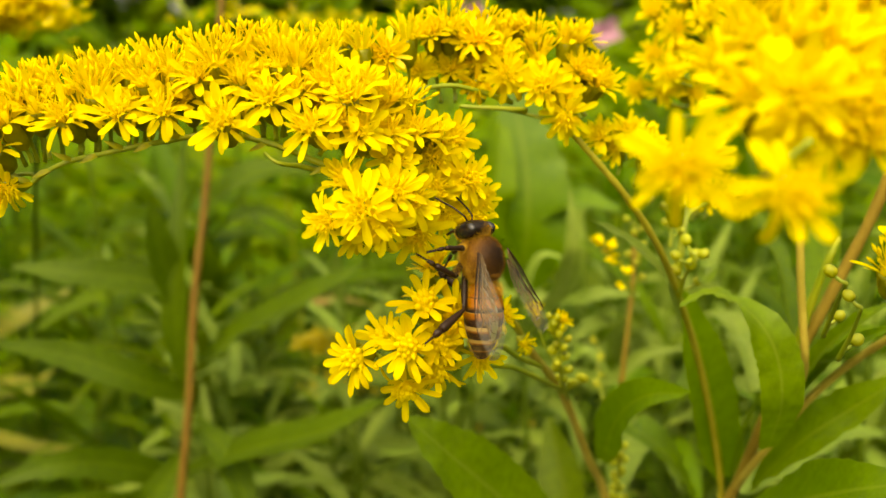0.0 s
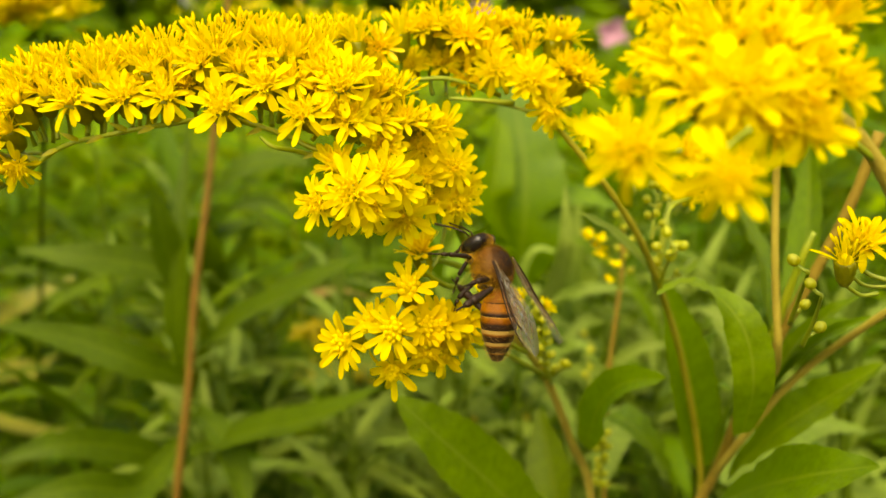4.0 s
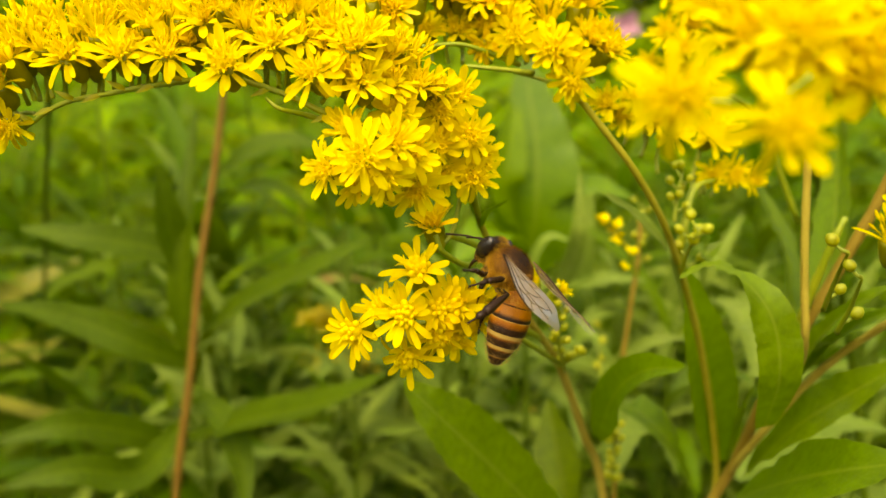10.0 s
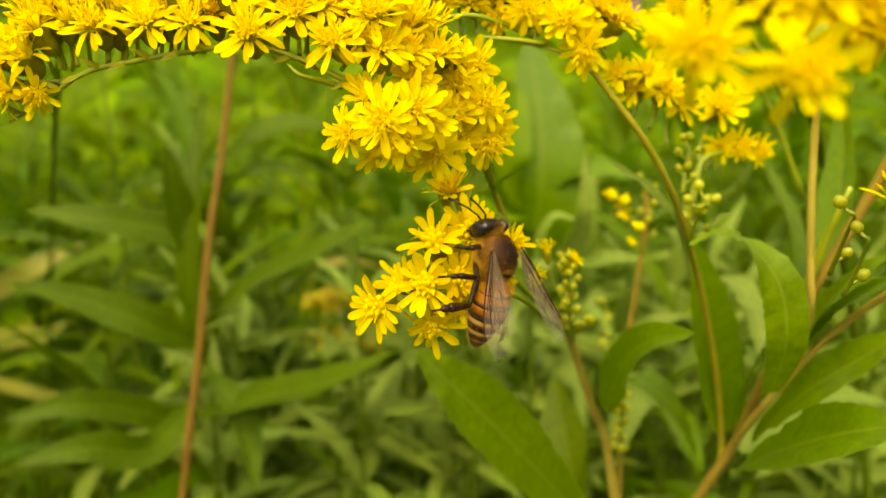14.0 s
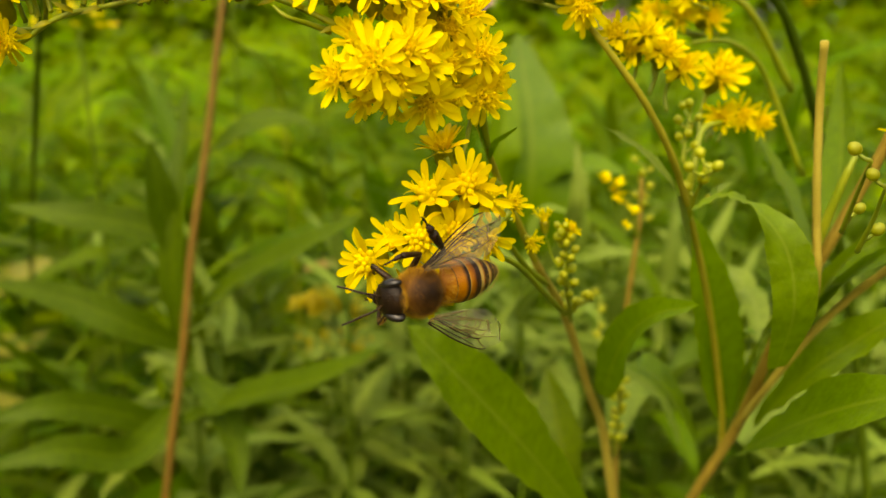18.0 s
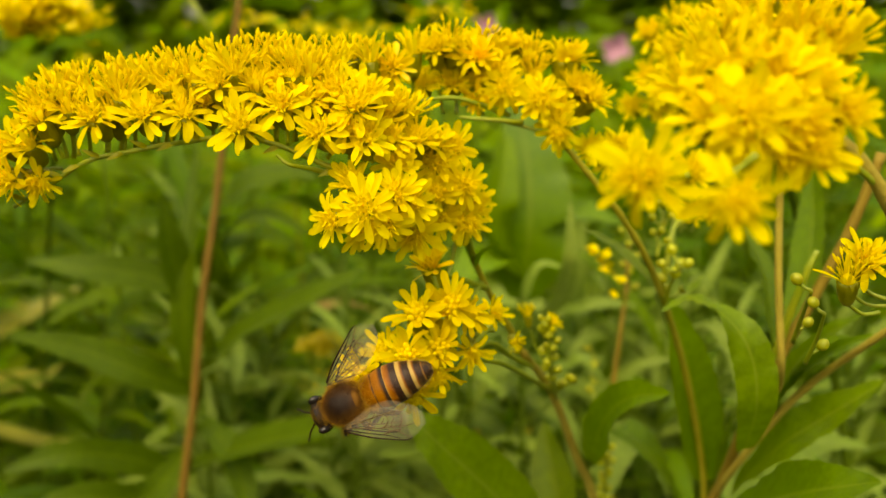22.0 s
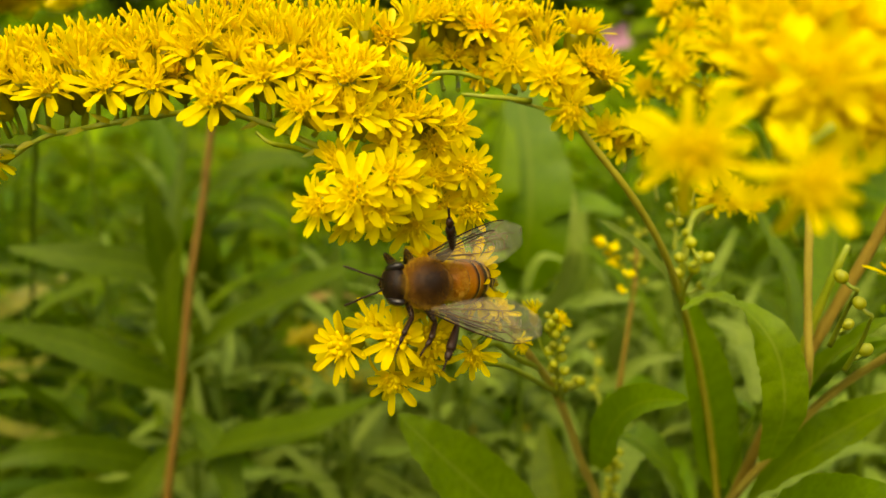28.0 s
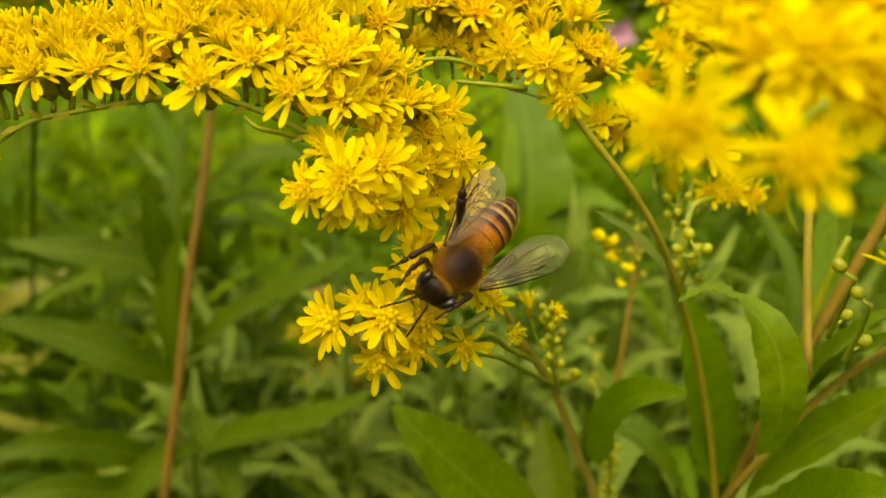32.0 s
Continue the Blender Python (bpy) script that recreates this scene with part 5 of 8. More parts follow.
fur(thorax, "fur", (0, 0.05, 0.05), (1.75, 1.93, 1.64), 9000, 0.22, FUR_DARK, 12, lambda n: n.z > 0.1 and math.hypot(n.x, n.y) < 0.7 + 0.32 * noise.random(), 0.008)
fur(thorax, "fur", (0, 0.05, 0.05), (1.75, 1.93, 1.64), 16000, 0.36, FUR_BROWN, 14, lambda n: n.z > -0.3 and math.hypot(n.x, n.y) > 0.25 + 0.75 * noise.random(), 0.007)
# small pale shield at the back of the thorax
bm = bmesh.new()
blob(bm, Vector((0, -1.35, 0.92)) * BEE_MM, Vector((0.75, 0.4, 0.34)) * BEE_MM)
part("scutellum", bm, FUR_BROWN, thorax, "brown shield plate")

head_pivot = Matrix.Translation(Vector((0, 1.8, -0.2)) * BEE_MM) @ Matrix.Scale(0.93, 4)
bm = bmesh.new()
blob(bm, Vector((0, 0.75, -0.35)) * BEE_MM, Vector((1.62, 0.9, 1.55)) * BEE_MM, seg=20, rings=14)
blob(bm, Vector((0, 0.95, -1.65)) * BEE_MM, Vector((0.6, 0.5, 0.55)) * BEE_MM)
head = part("head", bm, HEAD, bee, "dark head with short fur", head_pivot)
for s in (-1, 1):
    bm = bmesh.new()
    blob(bm, Vector((1.28 * s, 0.75, -0.1)) * BEE_MM, Vector((0.5, 0.72, 1.15)) * BEE_MM, Matrix.Rotation(0.2 * s, 4, "Y"), 16, 12)
    part("eye", bm, EYE, head, "glossy black compound eye")
    bm = bmesh.new()
    tube(bm, [Vector(p) * BEE_MM for p in ((0.32 * s, 1.5, -0.5), (0.6 * s, 2.1, -0.6), (0.7 * s, 2.25, -0.75))], [0.09 * BEE_MM, 0.09 * BEE_MM], 6)
    line = spline([Vector(p) * BEE_MM for p in ((0.7 * s, 2.25, -0.75), (0.95 * s, 2.9, -1.3), (1.3 * s, 3.5, -2.0), (1.6 * s, 4.1, -2.7))], 5)
    tube(bm, line, [0.085 * BEE_MM + 0.01 * BEE_MM * (i % 2) for i in range(len(line))], 7)
    part("antenna", bm, CHITIN, head, "elbowed black antenna")
bm = bmesh.new()
tube(bm, [Vector(p) * BEE_MM for p in ((0, 1.0, -1.9), (0, 1.0, -2.6), (0, 0.8, -3.2))], [0.22 * BEE_MM, 0.1 * BEE_MM], 7)
part("tongue", bm, CHITIN, head)
fur(head, "fur", (0, 0.75, -0.35), (1.5, 0.85, 1.55), 2000, 0.24, FUR_BROWN, 13, lambda n: abs(n.x) < 0.75, 0.008)
fur(head, "fur", (0, 0.65, -0.3), (1.5, 0.85, 1.5), 4500, 0.36, FUR, 15, lambda n: abs(n.x) < 0.8 and (n.y < -0.2 or n.z < -0.4 or n.z > 0.85), 0.008)

# the abdomen: six overlapping rings, amber in front and dark behind
abdomen_pivot = Vector((0, -1.75, -0.25)) * BEE_MM
bm = bmesh.new()
tube(bm, [Vector((0, y, 0)) * BEE_MM for y in (0.3, -0.2, -0.6)], [0.5 * BEE_MM, 0.6 * BEE_MM], 12)
abdomen = part("abdomen", bm, CHITIN, bee, "banded abdomen", Matrix.Translation(abdomen_pivot))


def girth(y):
    """Half width of the abdomen at a place along it, 0 at the waist to 7 at the tip."""
    return 1.74 * math.sin(math.pi * min(1.0, (y + 0.55) / 7.7) ** 0.78) ** 0.72


for i, (y0, y1) in enumerate(((0.0, 1.35), (1.2, 2.55), (2.4, 3.8), (3.65, 4.95), (4.8, 5.95), (5.8, 6.7))):
    bm = bmesh.new()
    uvl = bm.loops.layers.uv.verify()
    rings, n, sides = [], 9, 30
    for k in range(n):
        t = k / (n - 1)
        y = y0 + (y1 - y0) * t
        g = max(0.06, girth(y)) * (1.0 + 0.035 * t)
        if k == n - 1:
            g *= 0.955
        rings.append([bm.verts.new(Vector((g * math.cos(a), -0.94 * y, g * 0.9 * math.sin(a) + 0.12 * math.sin(y * 0.45))) * BEE_MM)
                      for a in (2 * math.pi * j / sides for j in range(sides))])
    for k, (a, b) in enumerate(zip(rings, rings[1:])):
        for j in range(sides):
            f = bm.faces.new((a[j], a[(j + 1) % sides], b[(j + 1) % sides], b[j]))
            for loop, kk in zip(f.loops, (k, k, k + 1, k + 1)):
                loop[uvl].uv = (j / sides, kk / (n - 1))
    for loop in bm.faces.new(rings[-1]).loops:
        loop[uvl].uv = (0.5, 1.0)
    seg = new("abdomen_ring", mesh_of("abdomen_ring", bm, RING_MATS[i]))
    seg.parent = abdomen
    tagged(seg, "amber ring with a dark rear band" if i < 3 else "cream felted ring with a black band")
# soft hair: long and tawny at the waist, short pale felt on the bands
fur(abdomen, "fur", (0, -0.7, 0.1), (1.45, 0.9, 1.3), 2600, 0.5, FUR, 21, None, 0.015)
fur(abdomen, "fur", (0, -3.2, 0.12), (1.70, 3.2, 1.5), 4500, 0.2, FUR_PALE, 22, None, 0.007)

# wings: fore and hind pair on each side, hinged at the shoulder
def wing(s, name, length, width, at, label):
    """A wing with its outline, slight waves and a net of veins; s: side."""
    def at_place(t, u, up=0.0):
        chord = width * (0.14 + 0.86 * math.sin(math.pi / 2 * min(t / 0.66, 1)) ** 1.1) * math.sqrt(max(0.0004, 1 - max(0.0, (t - 0.6) / 0.4) ** 2.2))
        lead = width * (0.22 + 0.10 * math.sin(math.pi * t) - 0.34 * max(0.0, (t - 0.75) / 0.25) ** 2)
        return Vector((s * (lead - u * chord), -length * t, 0.07 * math.sin(8 * t + 3 * u) - 0.3 * u * u * t + up)) * BEE_MM
    bm = bmesh.new()
    rows = [[bm.verts.new(at_place(math.sin(math.pi / 2 * i / 24), k / 7)) for k in range(8)] for i in range(25)]
    for a, b in zip(rows, rows[1:]):
        for k in range(7):
            bm.faces.new((a[k], a[k + 1], b[k + 1], b[k]))
    ob = new(name, mesh_of(name, bm, WING))
    ob.parent = bee
    ob.location = Vector(at) * BEE_MM
    tagged(ob, label)

    def vein(bm, marks, r0, r1):
        line = spline([Vector((t, u, 0)) for t, u in marks], 5)
        tube(bm, [at_place(max(0, p.x), p.y, 0.015) for p in line], [r0 * BEE_MM, r1 * BEE_MM], 5)
    bm = bmesh.new()
    vein(bm, ((0, 0.05), (0.3, 0.01), (0.6, 0.0), (0.85, 0.0)), 0.08, 0.045)
    vein(bm, ((0, 0.3), (0.25, 0.16), (0.55, 0.10), (0.7, 0.04)), 0.05, 0.03)
    part("leading_vein", bm, VEIN, ob, "dark leading edge")
    bm = bmesh.new()
    for marks in (((0, 0.5), (0.25, 0.34), (0.5, 0.3), (0.75, 0.38), (0.9, 0.45)), ((0, 0.7), (0.3, 0.62), (0.55, 0.68), (0.78, 0.78)),
                  ((0.02, 0.85), (0.2, 0.86), (0.42, 0.93)), ((0.5, 0.12), (0.66, 0.24), (0.84, 0.06)),
                  ((0.3, 0.33), (0.34, 0.48), (0.33, 0.62)), ((0.56, 0.15), (0.58, 0.22), (0.56, 0.31)), ((0.52, 0.3), (0.58, 0.5), (0.56, 0.68)),
                  ((0.7, 0.22), (0.72, 0.28), (0.72, 0.37)), ((0.72, 0.37), (0.76, 0.55), (0.73, 0.76)), ((0.36, 0.62), (0.42, 0.75), (0.38, 0.9))):
        vein(bm, marks, 0.042, 0.026)
    part("venation", bm, VEIN_PALE, ob, "fine brown wing venation")
    return ob


WINGS = {}
for s in (-1, 1):
    WINGS[s, 0] = wing(s, "forewing", 8.6, 3.2, (1.55 * s, 0.2, 1.3), "clear brownish forewing")
    WINGS[s, 1] = wing(s, "hindwing", 6.4, 2.1, (1.6 * s, -0.5, 1.1), "clear brownish hindwing")


def bee_leg(s, root, knee, shin, foot, thick, label):
    """One leg, tucked under the body: the thigh at its root and, hinged at the knee, the shin with its foot."""
    flip = Vector((s, 1, 1))
    r = Vector(root) * flip
    k, h, f = (Vector(p) * flip - r for p in (knee, shin, foot))
    bm = bmesh.new()
    tube(bm, [-0.15 * k * BEE_MM, k * 0.12 * BEE_MM, k * 0.5 * BEE_MM, k * 0.85 * BEE_MM, k * BEE_MM], [w * BEE_MM for w in (0.22, 0.26, 0.28, 0.22, 0.16)], 10)
    leg = part("leg", bm, CHITIN, bee, label, Matrix.Translation(r * BEE_MM))
    h, f = h - k, f - k
    out = (f - h).normalized()
    bm = bmesh.new()
    tube(bm, [-0.03 * h * BEE_MM, h * 0.15 * BEE_MM, h * 0.55 * BEE_MM, h * 0.88 * BEE_MM, h * BEE_MM], [w * BEE_MM for w in (0.15, 0.22, thick * 0.85, thick, thick * 0.78)], 10)
    joint = h + out * 0.12
    mid = h.lerp(f, 0.48)
    tube(bm, [joint * BEE_MM, joint.lerp(mid, 0.4) * BEE_MM, mid * BEE_MM], [w * BEE_MM for w in (thick * 0.7, thick * 0.82, thick * 0.5)], 8)
    for i in range(4):
        a, b = mid.lerp(f, i / 4 + 0.03), mid.lerp(f, (i + 1) / 4)
        tube(bm, [a * BEE_MM, b * BEE_MM], [0.075 * BEE_MM, 0.105 * BEE_MM], 6)
    for c in (-1, 1):
        tube(bm, [f * BEE_MM, (f + out * 0.22 + Vector((0.16 * c, 0.05, 0))) * BEE_MM], [0.06 * BEE_MM, 0.02 * BEE_MM], 4)
    lower = part("shin", bm, CHITIN, leg, "", Matrix.Translation(k * BEE_MM))
    return leg, lower


def leg_hair(parent, along, thick, count, length, seed, mat):
    """Bristles standing off a leg segment."""
    r = random.Random(seed)
    bm = bmesh.new()
    a = along.normalized()
    u = a.orthogonal().normalized()
    v = a.cross(u)
    for _ in range(count):
        ang, t = r.uniform(0, 6.28), r.uniform(0.1, 0.98)
        n = u * math.cos(ang) + v * math.sin(ang)
        p = along * t + n * thick * (0.55 + 0.45 * t)
        tip = p + (n + a * r.uniform(0.2, 0.8)).normalized() * length * r.uniform(0.5, 1.1)
        s = a.cross(n) * 0.014
        bm.faces.new([bm.verts.new(q * BEE_MM) for q in (p + s, p - s, tip)])
    part("bristles", bm, mat, parent)


LEGS, SHINS = {}, {}
for n, (kind, root, knee, shin, foot, thick, label) in enumerate((
        ("front", (0.8, 1.2, -1.3), (2.3, 2.1, -2.7), (1.3, 1.0, -3.9), (1.0, -0.2, -4.9), 0.22, "dark slim foreleg"),
        ("middle", (1.0, 0.0, -1.4), (2.6, 0.0, -3.3), (1.6, -0.8, -5.0), (1.5, -1.9, -6.2), 0.26, "dark bristly middle leg"),
        ("hind", (1.0, -1.1, -1.3), (2.3, -3.1, -3.0), (1.5, -1.0, -5.1), (1.2, 0.4, -6.2), 0.40, "broad dark hind leg with a bare pollen basket"))):
    for s in (-1, 1):
        LEGS[s, kind], SHINS[s, kind] = bee_leg(s, root, knee, shin, foot, thick, label)
        flip = Vector((s, 1, 1))
        leg_hair(LEGS[s, kind], (Vector(knee) - Vector(root)) * flip, 0.27, 220, 0.32, 60 + n, FUR)

# a tiny dark fly on a head of the neighbouring plant
fly = thing("small_fly", (0.0155, 0.0957, 1.004), "tiny dark fly on a yellow flower head", "fly")
bm = bmesh.new()
blob(bm, Vector((0.0155, 0.0957, 1.004)), Vector((0.22, 0.45, 0.22)) * MM)
part("body", bm, CHITIN, fly)
for s in (-1, 1):
    bm = bmesh.new()
    blob(bm, Vector((0.0155, 0.0957, 1.004)) + Vector((0.25 * s, -0.3, 0.22)) * MM, Vector((0.22, 0.5, 0.03)) * MM, seg=8, rings=5)
    part("wing", bm, VEIN, fly)

# ---- the stand behind: tall goldenrod, leaf upon leaf ----
STAND_LEAVES = []
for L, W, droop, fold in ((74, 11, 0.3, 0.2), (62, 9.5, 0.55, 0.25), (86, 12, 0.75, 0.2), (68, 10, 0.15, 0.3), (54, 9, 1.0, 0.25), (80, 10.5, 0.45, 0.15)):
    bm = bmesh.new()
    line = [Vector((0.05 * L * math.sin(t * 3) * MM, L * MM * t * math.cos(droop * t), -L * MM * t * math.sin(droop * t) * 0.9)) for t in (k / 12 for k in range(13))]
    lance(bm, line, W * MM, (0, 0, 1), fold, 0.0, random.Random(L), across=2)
    STAND_LEAVES.append(mesh_of("leaf", bm, LEAF_BACK_SHADED))
# pale copies of two leaves, with sheen put into their colour
for me in STAND_LEAVES[:2]:
    pale = me.copy()
    pale.materials[0] = LEAF_PALE
    STAND_LEAVES.append(pale)


def stand_plant(x, y, top, lean, seed, count, low=0.45, label="", grow=1.0, far=False, leaves=None):
    """A stem with leaves all the way up; a far one has its leaves in one mesh."""
    r = random.Random(seed)
    far_bm = bmesh.new() if far else None
    plant = thing("goldenrod_plant", (x, y, 0), label or "tall leafy goldenrod with narrow green leaves", "goldenrod", "goldenrod plants")
    line = [Vector((x + lean[0] * t * t, y + lean[1] * t * t, top * t)) for t in (0, 0.3, 0.6, 0.85, 1)]
    stem(plant, line, 1.2 * MM, 0.7 * MM, STALK_BACK_SHADED, sides=7)
    path = spline(line, 10)
    for i in range(count):
        t = low + (1 - low) * (i + r.uniform(0, 0.6)) / count
        p = path[min(len(path) - 1, int(t * (len(path) - 1)))]
        a = i * 2.4 + r.uniform(-0.3, 0.3)
        m = (Matrix.Translation(p) @ Matrix.Rotation(a, 4, "Z") @ Matrix.Rotation(r.uniform(0.2, 1.0) + (0.3 if t > 0.9 else 0), 4, "X")
             @ Matrix.Rotation(r.uniform(-0.5, 0.5), 4, "Y") @ Matrix.Scale(r.uniform(0.7, 1.1) * (0.7 if t > 0.92 else 1) * grow, 4))
        me = r.choice(leaves or STAND_LEAVES[:6] * 3 + STAND_LEAVES[6:])
        if far:
            start = len(far_bm.verts)
            far_bm.from_mesh(me)
            far_bm.verts.ensure_lookup_table()
            bmesh.ops.transform(far_bm, matrix=m, verts=far_bm.verts[start:])
        else:
            piece("leaf", me, plant, m)
    if far:
        tagged(part("foliage", far_bm, LEAF_BACK_FAR, plant), kind="stuff")
    return plant


def panicle(plant, points, seed, count, spreadr, mat=None, size=1.0):
    """A far panicle: many small tufts of petals in one mesh."""
    r = random.Random(seed)
    line = spline(points, 8)
    bm = bmesh.new()
    for i in range(count):
        p = line[r.randrange(len(line))] + Vector((r.gauss(0, 1), r.gauss(0, 1), r.gauss(0, 0.6))) * spreadr
        up = Vector((r.uniform(-.7, .7), r.uniform(-.9, .3), 1)).normalized()
        q = up.to_track_quat("Z", "Y").to_matrix()
        for k in range(9):
            a = k * 0.698 + r.uniform(-.2, .2)
            o, s = q @ Vector((math.cos(a), math.sin(a), r.uniform(0.2, 0.9))), q @ Vector((-math.sin(a), math.cos(a), 0))
            L = 2.4 * MM * size * r.uniform(0.7, 1.1)
            bm.faces.new([bm.verts.new(v) for v in (p, p + o * L * 0.6 + s * 0.42 * MM, p + o * L, p + o * L * 0.6 - s * 0.42 * MM)])
    part("panicle", bm, mat or FLOWER_FAR, plant, "yellow flower panicle")


# the red-stemmed plant and its leaves
red = thing("goldenrod_plant", (-0.0958, 0.2201, 0), "leafy goldenrod with a reddish stem among the stand", "goldenrod", "goldenrod plants")
stem(red, [(-0.0958, 0.2201, 0), (-0.091, 0.1889, 0.7313), (-0.0757, 0.2116, 0.8716), (-0.0715, 0.2184, 0.9027), (-0.0687, 0.2265, 0.933), (-0.0656, 0.234, 0.9554), (-0.0638, 0.2402, 0.9728), (-0.0626, 0.2456, 0.9873), (-0.06, 0.2575, 1.0153), (-0.0576, 0.2733, 1.0465)], 1.3 * MM, 0.9 * MM, STEM_RED)
leaf(red, [(-0.0715, 0.2338, 0.9101), (-0.0558, 0.2253, 0.9227), (-0.0362, 0.2137, 0.9352), (-0.0185, 0.209, 0.9456)], 12.5 * MM, (-0.25, -0.39, 0.89), LEAF_OLIVE)
leaf(red, [(-0.076, 0.2339, 0.8994), (-0.0756, 0.2289, 0.9223), (-0.0735, 0.2312, 0.9448), (-0.0722, 0.247, 0.976)], 8.9 * MM, (-0.31, -0.84, 0.44), LEAF_OLIVE)
leaf(red, [(-0.0742, 0.2369, 0.916), (-0.0764, 0.2295, 0.9387), (-0.0768, 0.2254, 0.9509), (-0.0774, 0.2246, 0.9618)], 9 * MM, (0.52, -0.75, 0.42), LEAF_OLIVE)
leaf(red, [(-0.079, 0.2279, 0.8768), (-0.0557, 0.2099, 0.8932), (-0.0311, 0.1913, 0.9073), (-0.0124, 0.1834, 0.9194)], 13 * MM, (-0.21, -0.29, 0.94), LEAF_OLIVE)
leaf(red, [(-0.0793, 0.2274, 0.8751), (-0.089, 0.2157, 0.8868), (-0.1014, 0.203, 0.8951), (-0.1167, 0.1953, 0.8944)], 8.9 * MM, (0.1, -0.83, 0.55), LEAF_OLIVE)
leaf(red, [(-0.078, 0.2296, 0.8832), (-0.0832, 0.2064, 0.8799), (-0.0952, 0.1935, 0.8874), (-0.1101, 0.1859, 0.8872)], 9.6 * MM, (0.1, -0.83, 0.55), LEAF_OLIVE)
leaf(red, [(-0.0735, 0.2417, 0.9285), (-0.0884, 0.2363, 0.936), (-0.1032, 0.23, 0.9402), (-0.1205, 0.2306, 0.9425)], 9.6 * MM, (0.1, -0.8, 0.59), LEAF_OLIVE)
leaf(red, [(-0.076, 0.2339, 0.8994), (-0.0874, 0.2222, 0.9112), (-0.1031, 0.2172, 0.9206), (-0.1192, 0.2114, 0.9266)], 9.6 * MM, (0.1, -0.8, 0.59), LEAF_OLIVE)
leaf(red, [(-0.0696, 0.2482, 0.9527), (-0.0575, 0.2432, 0.9619), (-0.0462, 0.2441, 0.9651), (-0.0364, 0.2437, 0.9635)], 10 * MM, (-0.2, -0.49, 0.85), LEAF_OLIVE)
leaf(red, [(-0.076, 0.2322, 0.8929), (-0.0622, 0.2165, 0.8899), (-0.0557, 0.2068, 0.8814), (-0.0525, 0.1968, 0.8722)], 8.9 * MM, (0.51, -0.7, 0.5), LEAF_OLIVE)
leaf(red, [(-0.0709, 0.2452, 0.9414), (-0.0592, 0.2403, 0.9509), (-0.0494, 0.2407, 0.9525), (-0.0397, 0.2392, 0.947)], 10 * MM, (-0.1, -0.15, 0.98), LEAF_OLIVE)
yellowing = thing("goldenrod_plant", (-0.3494, 0.3951, 0), "goldenrod with a few yellowing leaves", "goldenrod", "goldenrod plants")
stem(yellowing, [(-0.3494, 0.3951, 0), (-0.3264, 0.4091, 0.6349), (-0.2858, 0.4246, 0.8042), (-0.2723, 0.439, 0.8858), (-0.2693, 0.4491, 0.9236)], 1.6 * MM, 1.0 * MM, STALK)
leaf(yellowing, [(-0.2783, 0.4257, 0.8363), (-0.2482, 0.4289, 0.848), (-0.2265, 0.4247, 0.8604), (-0.2116, 0.4267, 0.8676), (-0.1924, 0.429, 0.8762)], 15 * MM, (0.1, -0.72, 0.69), LEAF_YELLOW)
leaf(yellowing, [(-0.2813, 0.4211, 0.8189), (-0.2542, 0.4219, 0.8218), (-0.2191, 0.4025, 0.8331), (-0.2008, 0.3891, 0.8386), (-0.1864, 0.3845, 0.8493)], 14 * MM, (0.1, -0.61, 0.78), LEAF_YELLOW)
leaf(yellowing, [(-0.2813, 0.418, 0.8073), (-0.2364, 0.3966, 0.8109), (-0.193, 0.3618, 0.8203), (-0.1611, 0.3283, 0.8343), (-0.142, 0.3146, 0.8387)], 9 * MM, (0.1, -0.37, 0.92), LEAF_YELLOW)
# the broad-leaved plant between the two panicles, and a slim budding stem
broad = thing("goldenrod_plant", (0.0293, 0.2371, 0), "leafy stem with broad green leaves behind the panicles", "goldenrod", "goldenrod plants")
stem(broad, [(0.0293, 0.2371, 0), (0.027, 0.2258, 0.7298), (0.0265, 0.2521, 0.8837), (0.0258, 0.2627, 0.9372), (0.0267, 0.272, 0.9859)], 1.0 * MM, 0.7 * MM, STALK_BACK_SHADED)
leaf(broad, [(0.0259, 0.2597, 0.9202), (0.0278, 0.2531, 0.9431), (0.0277, 0.2564, 0.964), (0.0238, 0.2655, 0.9886)], 27 * MM, (-0.15, -0.8, 0.58), LEAF, fold=0.12)
leaf(broad, [(0.0259, 0.2625, 0.9336), (0.0177, 0.2474, 0.9495), (0.0194, 0.2513, 0.964), (0.0208, 0.2624, 0.978)], 13 * MM, (0.51, -0.7, 0.5), LEAF)
leaf(broad, [(0.0264, 0.262, 0.9262), (0.0161, 0.2443, 0.9382), (0.0107, 0.2369, 0.9384), (0.0025, 0.2279, 0.9326)], 16 * MM, (-0.2, -0.61, 0.77), LEAF)
leaf(broad, [(0.0264, 0.2648, 0.9367), (0.0372, 0.2544, 0.948), (0.0445, 0.2478, 0.9511), (0.0546, 0.2399, 0.9494)], 13 * MM, (0.1, -0.5, 0.86), LEAF)
